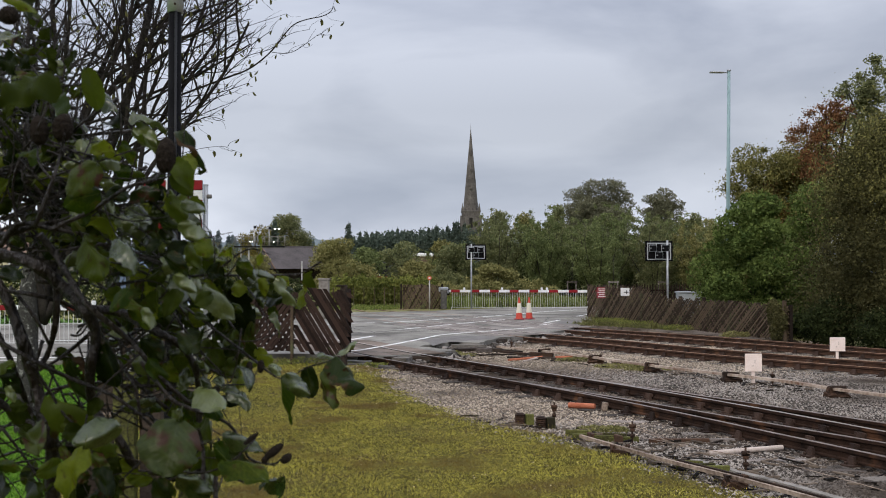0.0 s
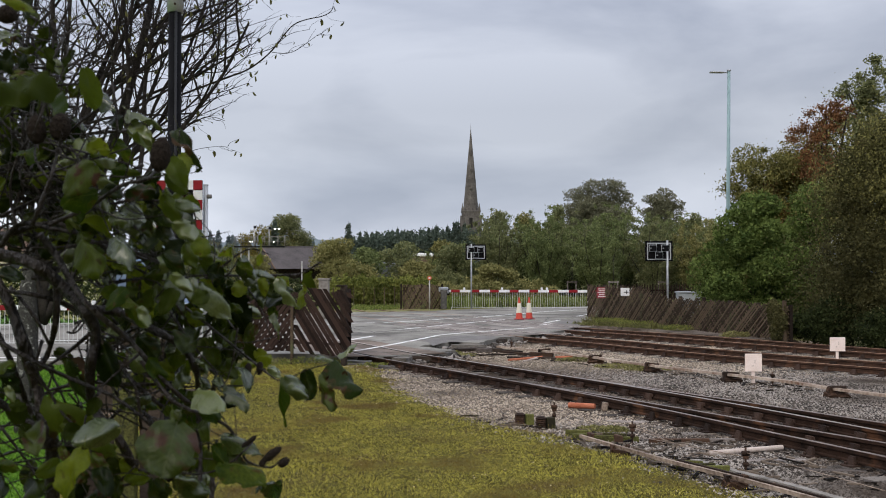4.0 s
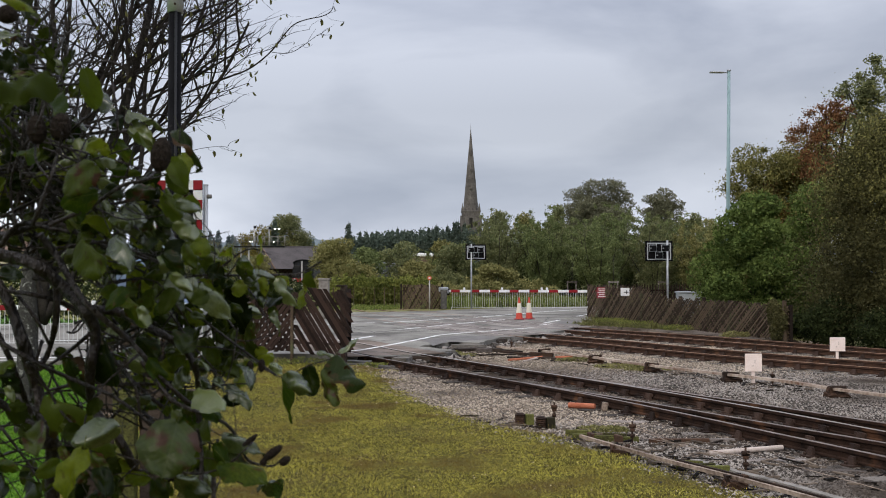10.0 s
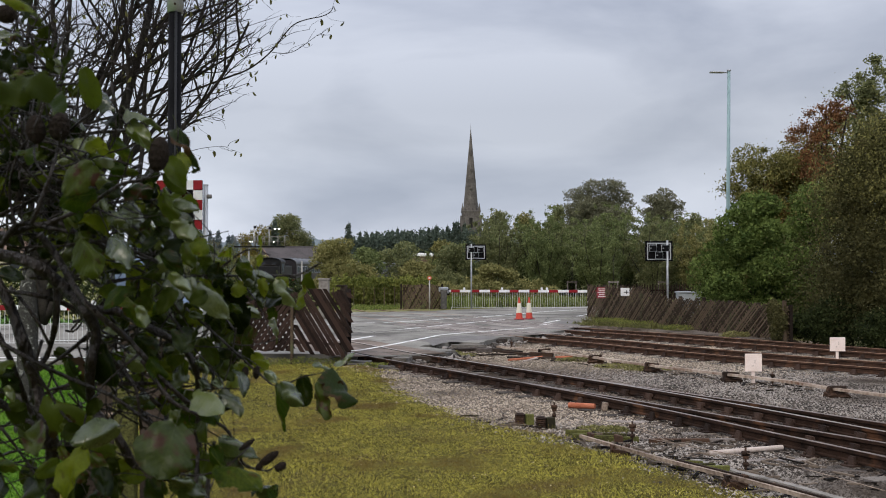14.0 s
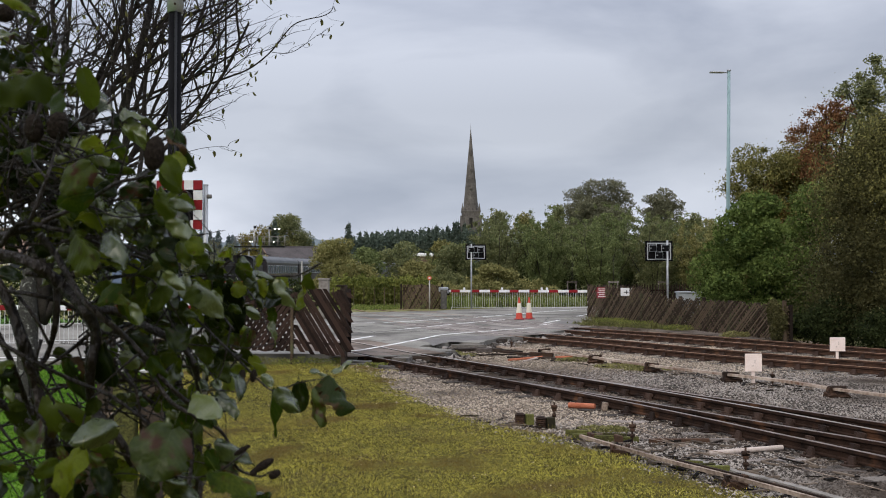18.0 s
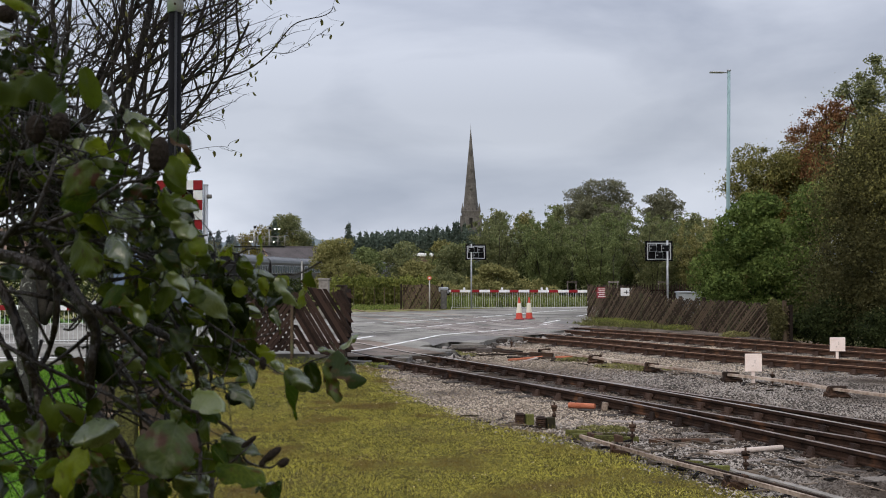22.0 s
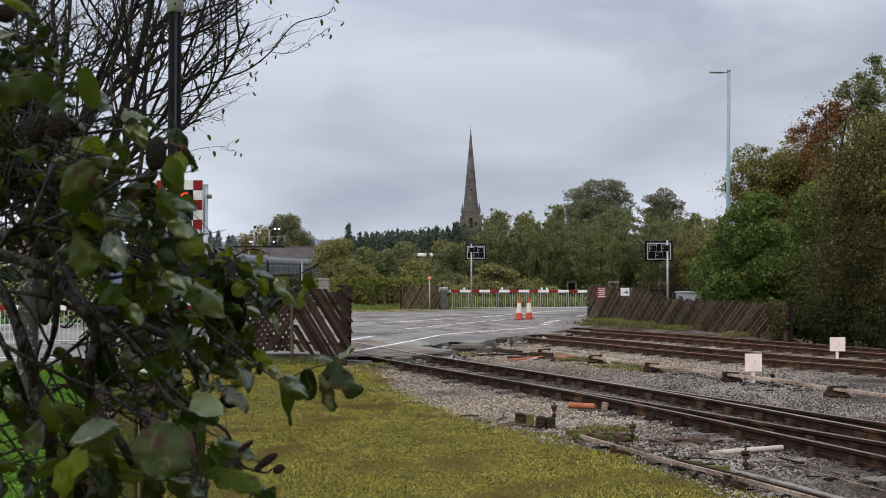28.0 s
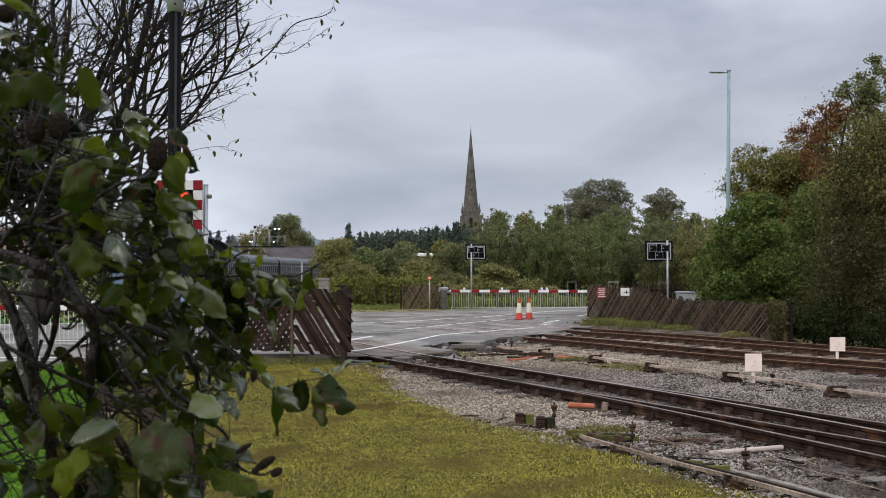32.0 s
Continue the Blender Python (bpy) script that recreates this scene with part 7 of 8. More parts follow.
TOPLEFT = branch((-0.517, 1.35, 2.307), [
    (0.0029, 0.0011, [(0.004, -0.011, -0.05), (0.027, -0.016, 0.006), (0.033, -0.004, 0.043), (0.041, -0.014, 0.066)]),
    (0.0018, 0.0011, [(0.028, -0.017, 0.006), (0.005, -0.004, 0.032), (-0.003, 0.017, 0.067)]),
    (0.0024, 0.0008, [(-0.078, 0.162, -0.067), (-0.094, 0.161, 0.013), (-0.054, 0.139, 0.082), (0.013, 0.151, 0.085), (0.087, 0.141, 0.102)]),
    (0.0017, 0.0007, [(0.024, -0.063, 0.057), (0.045, -0.066, 0.118), (0.022, -0.061, 0.136), (-0.017, -0.033, 0.141)]),
    (0.0014, 0.0007, [(0.034, -0.037, 0.123), (0.069, -0.038, 0.136), (0.076, -0.038, 0.142)]),
])
leaves(TOPLEFT, [
    ("d", (0.178, -0.431, 0.062), (0.137, -0.456, 0.029), 0.041, 38),
    ("g", (0.084, -0.063, 0.137), (0.088, -0.036, 0.091), 0.024, 5),
    ("d", (0.083, -0.091, 0.152), (0.076, -0.093, 0.113), 0.015, 7),
    ("p", (0.035, 0.151, 0.145), (0.068, 0.115, 0.105), 0.027, 18),
    ("y", (0.071, -0.272, 0.172), (0.094, -0.246, 0.157), 0.023, 28),
    ("d", (0.05, -0.116, 0.211), (0.076, -0.165, 0.168), 0.017, -5),
    ("p", (0.012, -0.143, 0.159), (0.035, -0.122, 0.159), 0.023, 23),
    ("d", (0.034, -0.18, 0.129), (0.056, -0.197, 0.101), 0.021, -6),
    ("y", (0.006, 0.043, 0.113), (0.043, 0.006, 0.091), 0.016, -3),
    ("d", (0.022, -0.024, 0.17), (0.031, -0.01, 0.14), 0.017, -32),
    ("d", (-0.018, 0.005, 0.166), (-0.002, 0.005, 0.146), 0.02, -7),
    ("b", (0.092, -0.048, 0.022), (0.056, -0.046, -0.018), 0.040, 1),
])
leaves(TOPLEFT, [
    ("y", (0.091, -0.035, -0.011), (0.048, -0.032, -0.032), 0.031, -34),
    ("p", (-0.007, 0.241, 0.093), (0.012, 0.207, 0.064), 0.017, 38),
    ("y", (-0.034, 0.044, 0.046), (-0.001, 0.009, 0.021), 0.018, 13),
    ("y", (-0.05, 0.125, 0.019), (-0.013, 0.1, 0.019), 0.014, 29),
    ("p", (-0.053, 0.22, 0.046), (-0.02, 0.196, 0.066), 0.02, -35),
    ("p", (-0.046, 0.271, 0.125), (-0.025, 0.243, 0.092), 0.015, 32),
    ("g", (0.04, 0.162, 0.1), (0.073, 0.131, 0.075), 0.021, 0),
    ("p", (-0.026, 0.193, 0.074), (0.006, 0.167, 0.068), 0.008, -39),
    ("d", (-0.04, 0.104, 0.041), (-0.018, 0.11, 0.049), 0.015, -6),
])
catkin(TOPLEFT, (0.005, 0, 0.053), (0.003, 0, 0.09), 0.024)
catkin(TOPLEFT, (0.032, 0, 0.057), (0.036, 0, 0.093), 0.026)
catkin(TOPLEFT, (-0.003, -0.05, 0.209), (-0.027, -0.05, 0.203), 0.023)
TOP = branch((-0.453, 1.35, 2.307), [
    (0.0032, 0.0018, [(-0.046, 0.009, -0.05), (0.001, 0.018, -0.027), (0.056, -0.019, -0.001), (0.082, -0.008, 0.007), (0.088, 0.019, 0.023)]),
    (0.0015, 0.0007, [(0.032, 0.061, 0.005), (0.051, 0.046, 0.056), (0.044, 0.068, 0.092)]),
    (0.0015, 0.0007, [(0.065, 0.055, 0.012), (0.099, 0.063, 0.028), (0.112, 0.042, 0.076)]),
    (0.002, 0.0008, [(-0.038, 0.138, -0.02), (0.038, 0.148, -0.008), (0.104, 0.135, -0.021), (0.11, 0.145, -0.044)]),
])
leaves(TOP, [
    ("p", (0.046, 0.046, 0.098), (0.097, 0.023, 0.062), 0.019, -41),
    ("p", (0.052, 0.036, 0.082), (0.09, 0.023, 0.044), 0.029, 4),
    ("g", (0.051, 0.028, 0.068), (0.089, 0.007, 0.021), 0.029, -5),
    ("h", (0.107, 0.057, 0.079), (0.139, 0.042, 0.016), 0.025, -16),
    ("y", (0.083, 0.142, 0.048), (0.107, 0.109, 0.018), 0.02, -35),
    ("g", (0.095, 0.056, 0.022), (0.116, 0.065, -0.01), 0.022, 34),
    ("y", (0.002, 0.168, 0.038), (0.041, 0.13, 0.014), 0.018, -37),
    ("b", (0.024, 0.105, 0.001), (0.071, 0.101, -0.009), 0.028, -1),
    ("y", (0.04, 0.2, 0.008), (0.068, 0.16, -0.03), 0.025, 25),
    ("p", (0.111, 0.129, -0.046), (0.041, 0.159, -0.022), 0.028, 41),
    ("g", (0.079, 0.199, -0.005), (0.109, 0.187, -0.029), 0.02, -12),
    ("b", (0.041, 0.144, -0.038), (0.056, 0.133, -0.069), 0.024, -14),
])
leaves(TOP, [
    ("p", (0.01, 0.142, -0.019), (0.053, 0.112, -0.047), 0.032, 12),
    ("y", (0.08, 0.283, -0.047), (0.097, 0.273, -0.074), 0.016, -38),
    ("p", (-0.013, 0.104, -0.009), (0.009, 0.074, -0.042), 0.018, 25),
    ("p", (-0.003, 0.121, -0.032), (0.038, 0.089, -0.064), 0.02, -9),
    ("y", (-0.039, 0.114, -0.042), (0.014, 0.068, -0.056), 0.017, -2),
    ("y", (-0.009, 0.157, 0.076), (0.001, 0.186, 0.039), 0.022, 9),
    ("g", (0.002, 0.246, 0.02), (-0.01, 0.249, -0.022), 0.02, -37),
    ("g", (0.044, 0.249, -0.001), (0.073, 0.207, -0.023), 0.02, -16),
    ("d", (-0.05, 0.293, 0.049), (-0.019, 0.289, 0.03), 0.026, -21),
])
leaves(TOP, [
    ("g", (0.108, 0, 0.032), (0.135, 0, -0.011), 0.0285, 5),
    ("y", (0.121, 0.01, 0.041), (0.134, 0.0, 0.013), 0.0214, 12),
    ("p", (0.113, 0.02, -0.02), (0.149, 0.02, -0.031), 0.018, -20),
    ("p", (0.108, 0.03, -0.046), (0.14, 0.03, -0.071), 0.028, 10),
    ("g", (0.095, 0.03, -0.01), (0.118, 0.03, -0.045), 0.026, -10),
])
catkin(TOP, (0.109, -0.05, 0.013), (0.114, -0.05, 0.056), 0.025)
MID = branch((-0.471, 1.5, 2.208), [
    (0.0027, 0.0011, [(-0.035, -0.057, 0.023), (0.022, -0.044, 0.03), (0.066, -0.038, 0.011), (0.122, -0.044, -0.008)]),
    (0.002, 0.0008, [(0.036, 0.013, -0.004), (0.087, 0.001, -0.024), (0.134, 0.006, -0.024)]),
    (0.0016, 0.0008, [(0.006, 0.007, -0.028), (0.074, -0.009, -0.024), (0.12, 0.017, -0.096)]),
])
leaves(MID, [
    ("p", (0.066, -0.154, 0.033), (0.087, -0.198, -0.024), 0.033, -7),
    ("y", (0.025, 0.046, 0.051), (0.039, 0.05, 0.021), 0.02, -37),
    ("p", (0.08, -0.011, 0.053), (0.106, -0.011, 0.012), 0.028, -8),
    ("y", (0.101, 0.017, 0.034), (0.123, -0.028, -0.011), 0.021, -21),
    ("p", (0.11, -0.081, -0.001), (0.137, -0.094, -0.054), 0.022, 18),
    ("g", (0.102, 0.125, 0.018), (0.121, 0.149, -0.002), 0.024, -15),
    ("p", (0.104, 0.13, 0.028), (0.145, 0.097, -0.003), 0.017, -22),
    ("y", (0.122, 0.051, -0.023), (0.141, 0.071, -0.059), 0.021, -28),
    ("p", (0.141, -0.01, -0.027), (0.164, 0.001, -0.086), 0.019, 6),
    ("y", (0.045, -0.112, -0.027), (0.091, -0.118, -0.091), 0.025, -17),
    ("g", (0.043, -0.084, -0.038), (0.075, -0.085, -0.062), 0.028, 29),
    ("p", (0.043, 0.127, -0.09), (0.077, 0.115, -0.095), 0.012, 25),
])
leaves(MID, [
    ("g", (0.13, -0.006, -0.093), (0.127, -0.05, -0.133), 0.035, 34),
    ("g", (0.059, -0.039, -0.099), (0.09, -0.044, -0.134), 0.031, -10),
    ("y", (0.09, 0.011, -0.12), (0.122, -0.028, -0.134), 0.016, 4),
    ("p", (0.079, 0.058, -0.047), (0.095, 0.078, -0.076), 0.02, -41),
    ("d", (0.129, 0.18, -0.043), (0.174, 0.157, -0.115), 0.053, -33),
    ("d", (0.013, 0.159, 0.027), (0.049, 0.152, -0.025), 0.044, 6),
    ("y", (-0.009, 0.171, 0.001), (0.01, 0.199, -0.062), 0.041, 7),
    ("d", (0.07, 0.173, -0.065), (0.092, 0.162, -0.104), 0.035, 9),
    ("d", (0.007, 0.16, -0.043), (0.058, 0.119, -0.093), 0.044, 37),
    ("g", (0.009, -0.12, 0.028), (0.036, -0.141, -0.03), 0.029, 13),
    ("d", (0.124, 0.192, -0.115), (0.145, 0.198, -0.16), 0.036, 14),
    ("g", (0.122, 0.157, -0.087), (0.149, 0.177, -0.132), 0.032, -17),
])
leaves(MID, [
    ("g", (0.042, 0.114, -0.063), (0.061, 0.138, -0.112), 0.034, 19),
    ("g", (0.123, 0.092, -0.109), (0.139, 0.106, -0.152), 0.029, -21),
])
UPR = branch((-0.435, 1.7, 2.2), [
    (0.0022, 0.0013, [(0.006, -0.055, -0.017), (0.06, -0.063, -0.007), (0.125, -0.042, -0.007), (0.189, -0.057, -0.006), (0.212, -0.036, -0.004), (0.248, -0.06, 0.014)]),
    (0.0013, 0.0008, [(0.132, -0.081, -0.007), (0.156, -0.12, 0.004), (0.16, -0.113, 0.013)]),
    (0.0013, 0.0008, [(0.054, -0.094, 0.059), (0.067, -0.115, 0.038), (0.101, -0.116, 0.025)]),
    (0.0013, 0.0008, [(0.108, -0.089, -0.009), (0.127, -0.096, 0.017), (0.11, -0.099, 0.03)]),
    (0.0013, 0.0009, [(0.118, -0.049, -0.009), (0.153, -0.054, -0.052), (0.172, -0.058, -0.104)]),
])
leaves(UPR, [
    ("y", (0.171, -0.177, 0.008), (0.178, -0.213, 0.054), 0.015, 38),
    ("y", (0.119, -0.15, 0.027), (0.14, -0.196, 0.048), 0.015, -2),
    ("p", (0.133, -0.096, 0.019), (0.145, -0.073, -0.024), 0.025, 30),
    ("p", (0.149, -0.069, -0.003), (0.177, -0.05, -0.017), 0.019, 14),
    ("g", (0.156, -0.039, -0.014), (0.179, -0.053, -0.045), 0.025, -24),
    ("p", (0.195, -0.125, -0.011), (0.219, -0.127, -0.058), 0.02, 42),
    ("y", (0.222, -0.066, -0.014), (0.215, -0.081, -0.062), 0.021, 35),
    ("g", (0.237, -0.086, -0.002), (0.239, -0.071, -0.028), 0.01, -20),
    ("d", (0.141, -0.021, -0.023), (0.153, 0.004, -0.054), 0.023, -17),
    ("d", (0.091, 0.008, -0.018), (0.12, -0.014, -0.06), 0.032, 37),
    ("g", (0.156, 0.038, -0.037), (0.181, -0.006, -0.061), 0.024, 40),
])
LOWR = branch((-0.375, 1.6, 2.149), [
    (0.002, 0.0008, [(0.011, -0.083, -0.001), (0.074, -0.113, -0.043), (0.11, -0.094, -0.076), (0.128, -0.107, -0.087), (0.152, -0.108, -0.1), (0.188, -0.119, -0.083), (0.23, -0.119, -0.072)]),
    (0.0012, 0.0008, [(0.036, -0.082, -0.117), (0.069, -0.087, -0.11), (0.101, -0.088, -0.108), (0.113, -0.088, -0.088)]),
    (0.0013, 0.0008, [(0.047, 0.018, -0.051), (0.087, -0.014, -0.054), (0.135, 0.003, -0.042)]),
])
leaves(LOWR, [
    ("p", (0.123, 0, -0.013), (0.128, -0.005, -0.053), 0.012, -33),
    ("p", (0.227, -0.074, -0.069), (0.255, -0.046, -0.059), 0.015, -28),
    ("p", (0.167, -0.183, -0.086), (0.202, -0.194, -0.118), 0.03, -14),
    ("y", (0.15, -0.088, -0.1), (0.174, -0.072, -0.165), 0.027, -4),
    ("g", (0.18, -0.065, -0.089), (0.188, -0.06, -0.134), 0.028, 34),
    ("b", (0.207, -0.126, -0.09), (0.236, -0.137, -0.14), 0.022, -14),
    ("h", (0.226, -0.119, -0.071), (0.27, -0.151, -0.115), 0.02, -1),
    ("p", (0.199, -0.096, -0.066), (0.228, -0.104, -0.081), 0.014, 15),
    ("p", (0.127, -0.06, -0.084), (0.147, -0.078, -0.105), 0.018, 9),
    ("y", (0.099, -0.003, -0.065), (0.126, -0.028, -0.087), 0.02, 14),
    ("p", (0.097, -0.109, -0.084), (0.111, -0.158, -0.119), 0.024, -19),
    ("g", (0.055, -0.01, -0.08), (0.076, -0.024, -0.11), 0.025, 29),
])
leaves(LOWR, [
    ("d", (0.057, -0.039, -0.13), (0.091, -0.059, -0.145), 0.025, 7),
    ("p", (0.067, -0.088, -0.115), (0.105, -0.125, -0.157), 0.022, -34),
    ("d", (0.085, -0.004, -0.058), (0.099, 0.023, -0.086), 0.025, 38),
])
catkin(LOWR, (0.104, -0.1, -0.076), (0.103, -0.1, -0.094), 0.01)
catkin(LOWR, (0.12, -0.1, -0.074), (0.119, -0.1, -0.093), 0.01)
BOT = branch((-0.357, 1.4, 2.067), [
    (0.0033, 0.0011, [(-0.042, 0.017, 0.013), (-0.001, 0.004, -0.033), (0.031, -0.008, -0.047), (0.077, -0.016, -0.064), (0.094, -0.01, -0.09), (0.106, -0.011, -0.112), (0.13, 0.017, -0.124), (0.142, 0.016, -0.117)]),
    (0.0014, 0.0011, [(0.01, -0.039, -0.118), (0.052, -0.064, -0.119), (0.086, -0.06, -0.11), (0.114, -0.058, -0.086), (0.12, -0.032, -0.076)]),
    (0.003, 0.0018, [(0.044, -0.013, -0.16), (0.04, 0.012, -0.105), (0.035, 0.007, -0.074)]),
    (0.0038, 0.0023, [(0.047, 0.052, -0.18), (0.045, 0.068, -0.13), (0.055, 0.04, -0.094)]),
])
leaves(BOT, [
    ("b", (0.047, -0.148, -0.045), (0.037, -0.185, -0.109), 0.074, -30),
    ("y", (0.07, -0.029, -0.059), (0.029, -0.004, -0.038), 0.026, -32),
    ("p", (0.051, -0.038, -0.016), (0.081, -0.083, -0.056), 0.024, 40),
    ("y", (0.077, -0.071, -0.081), (0.086, -0.05, -0.118), 0.021, -20),
    ("p", (0.079, -0.027, -0.075), (0.127, -0.024, -0.112), 0.026, -26),
    ("b", (0.079, -0.012, -0.099), (0.113, -0.005, -0.133), 0.025, 29),
    ("y", (0.096, -0.114, -0.096), (0.154, -0.163, -0.135), 0.034, 28),
    ("p", (0.072, -0.084, -0.138), (0.028, -0.101, -0.114), 0.022, -15),
    ("y", (-0.064, 0.034, -0.143), (-0.025, 0.023, -0.145), 0.02, -34),
    ("p", (0.017, 0.088, 0.008), (0.037, 0.051, -0.011), 0.014, -10),
    ("p", (0.017, 0.101, -0.016), (0.036, 0.094, -0.034), 0.013, -4),
    ("p", (0.033, 0.136, -0.019), (0.049, 0.112, -0.036), 0.016, 7),
])
leaves(BOT, [
    ("y", (-0.03, 0.006, 0.016), (-0.029, 0.035, -0.029), 0.016, -7),
    ("p", (0.125, -0.012, -0.149), (0.156, -0.061, -0.143), 0.01, -23),
    ("g", (0.024, 0.059, -0.082), (0.058, 0.018, -0.106), 0.028, 35),
    ("g", (0.045, 0.032, -0.108), (0.081, 0.001, -0.14), 0.027, 28),
    ("d", (0.046, -0.099, -0.141), (0.076, -0.076, -0.159), 0.027, 26),
    ("g", (0.004, -0.081, -0.124), (0.017, -0.065, -0.162), 0.025, 6),
])
catkin(BOT, (0.131, -0.05, -0.105), (0.155, -0.05, -0.086), 0.011)
catkin(BOT, (0.135, -0.05, -0.103), (0.128, -0.05, -0.11), 0.009)
catkin(BOT, (0.152, -0.05, -0.11), (0.165, -0.05, -0.1), 0.011)
catkin(BOT, (0.105, -0.05, -0.087), (0.124, -0.05, -0.072), 0.007)
LOWL = branch((-0.49, 1.5, 2.073), [
    (0.0033, 0.0018, [(-0.086, -0.107, 0.035), (-0.039, -0.113, 0.01), (0.007, -0.099, -0.015), (0.063, -0.112, -0.035), (0.105, -0.101, -0.07), (0.129, -0.084, -0.104)]),
    (0.003, 0.0015, [(-0.05, -0.106, 0.009), (-0.032, -0.083, -0.03), (-0.012, -0.087, -0.059), (0.009, -0.103, -0.072)]),
    (0.0012, 0.0008, [(-0.062, 0.01, 0.008), (0.024, 0.013, -0.001)]),
    (0.0019, 0.0015, [(-0.052, -0.062, -0.002), (-0.038, -0.047, -0.003), (-0.049, -0.038, -0.035)]),
    (0.0018, 0.0011, [(-0.019, -0.096, -0.102), (0.004, -0.089, -0.103), (0.038, -0.101, -0.109)]),
])
leaves(LOWL, [
    ("g", (0.036, -0.067, 0.029), (0.049, -0.052, -0.035), 0.03, -32),
    ("h", (-0.028, -0.011, 0), (-0.007, 0.011, -0.062), 0.035, -29),
    ("g", (-0.029, -0.084, -0.035), (0.029, -0.078, -0.074), 0.027, 35),
    ("p", (0.101, -0.218, -0.06), (0.047, -0.23, -0.076), 0.035, 3),
    ("g", (0.066, -0.107, -0.105), (0.028, -0.143, -0.09), 0.021, -37),
    ("y", (0.073, -0.25, -0.081), (0.064, -0.257, -0.141), 0.037, 34),
    ("b", (-0.061, -0.079, -0.087), (-0.025, -0.126, -0.117), 0.029, -33),
    ("y", (-0.042, -0.216, -0.103), (-0.009, -0.218, -0.114), 0.018, -25),
    ("g", (-0.049, -0.18, -0.122), (-0.02, -0.221, -0.149), 0.025, 23),
    ("g", (-0.059, -0.066, -0.145), (-0.011, -0.11, -0.157), 0.023, -14),
    ("b", (0.045, -0.138, -0.105), (0.07, -0.138, -0.137), 0.022, -40),
    ("y", (0.057, -0.061, -0.129), (0.07, -0.033, -0.16), 0.02, -41),
])
leaves(LOWL, [
    ("g", (0.06, -0.152, -0.12), (0.082, -0.191, -0.153), 0.024, 4),
    ("p", (-0.069, -0.125, -0.022), (-0.061, -0.116, -0.042), 0.013, 2),
    ("g", (-0.105, -0.068, 0), (-0.066, -0.095, -0.003), 0.017, 7),
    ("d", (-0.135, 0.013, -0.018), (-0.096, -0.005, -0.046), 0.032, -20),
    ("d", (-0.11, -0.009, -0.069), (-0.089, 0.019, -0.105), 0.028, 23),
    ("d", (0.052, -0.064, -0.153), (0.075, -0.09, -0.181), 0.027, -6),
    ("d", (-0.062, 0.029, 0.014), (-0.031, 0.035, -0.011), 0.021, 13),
    ("g", (-0.082, -0.118, 0.127), (-0.04, -0.151, 0.113), 0.026, 19),
])


def thicket():
    """Thin inner twigs and the leaves deep in the shrub, many coloured dark for its inner shade."""
    g = random.Random(8)
    # each row: branch, sides and heights of its space as slopes from the eye, depths, twigs, leaves
    for b, x0, x1, z0, z1, y0, y1, twigs, lv in ((TOPLEFT, -0.415, -0.335, 0.02, 0.135, 1.5, 1.8, 130, 80), (TOPLEFT, -0.415, -0.368, 0.13, 0.25, 1.5, 1.8, 30, 20), (TOP, -0.352, -0.30, 0.0, 0.12, 1.4, 1.8, 50, 90), (MID, -0.32, -0.258, -0.09, 0.03, 1.45, 1.9, 56, 64),
                                             (UPR, -0.238, -0.19, -0.04, 0.010, 1.5, 1.8, 2, 34), (TOP, -0.285, -0.264, 0.035, 0.085, 1.5, 1.7, 0, 24), (TOPLEFT, -0.418, -0.35, 0.08, 0.20, 1.5, 1.8, 60, 60), (LOWL, -0.36, -0.30, -0.215, -0.14, 1.35, 1.6, 8, 16),
                                             (MID, -0.285, -0.22, -0.13, -0.06, 1.5, 1.8, 24, 34), (LOWR, -0.215, -0.175, -0.10, -0.045, 1.6, 1.8, 3, 18), (LOWL, -0.415, -0.31, -0.21, -0.11, 1.4, 1.8, 32, 18), (MID, -0.30, -0.212, -0.045, 0.03, 1.30, 1.44, 0, 18), (BOT, -0.262, -0.213, -0.20, -0.12, 1.4, 1.7, 14, 34), (UPR, -0.20, -0.145, -0.035, -0.005, 1.6, 1.75, 0, 12)):
        at = SHRUB_AT + b.location
        for k in range(twigs):
            y = g.uniform(y0, y1)
            p = Vector((g.uniform(x0, x1) * y, y, 2.2 + g.uniform(z0, z1) * y)) - at
            d = Vector((g.uniform(-0.4, 1.0), g.uniform(-0.3, 0.3), g.uniform(-0.7, 0.5))).normalized() * g.uniform(0.10, 0.24)
            w = [Vector((g.uniform(-1, 1), g.uniform(-1, 1), g.uniform(-1, 1))) * 0.022 for _ in range(2)]
            bm = limb([p - d * 0.5, p - d * 0.15 + w[0], p + d * 0.2 + w[1], p + d * 0.5], g.uniform(0.0013, 0.0036 if y > 1.55 else 0.002), 0.0005, 5, None, 0.1, g)
            part("twig", bm, M["bark"], b)
        rows = []
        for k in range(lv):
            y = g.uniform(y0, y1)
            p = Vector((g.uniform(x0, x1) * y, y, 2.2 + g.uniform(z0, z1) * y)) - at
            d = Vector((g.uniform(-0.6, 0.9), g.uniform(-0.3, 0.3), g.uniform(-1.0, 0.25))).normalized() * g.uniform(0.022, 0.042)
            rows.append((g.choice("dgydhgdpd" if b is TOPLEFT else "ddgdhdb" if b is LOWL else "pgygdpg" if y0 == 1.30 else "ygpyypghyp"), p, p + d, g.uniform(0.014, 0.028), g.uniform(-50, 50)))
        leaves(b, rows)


thicket()


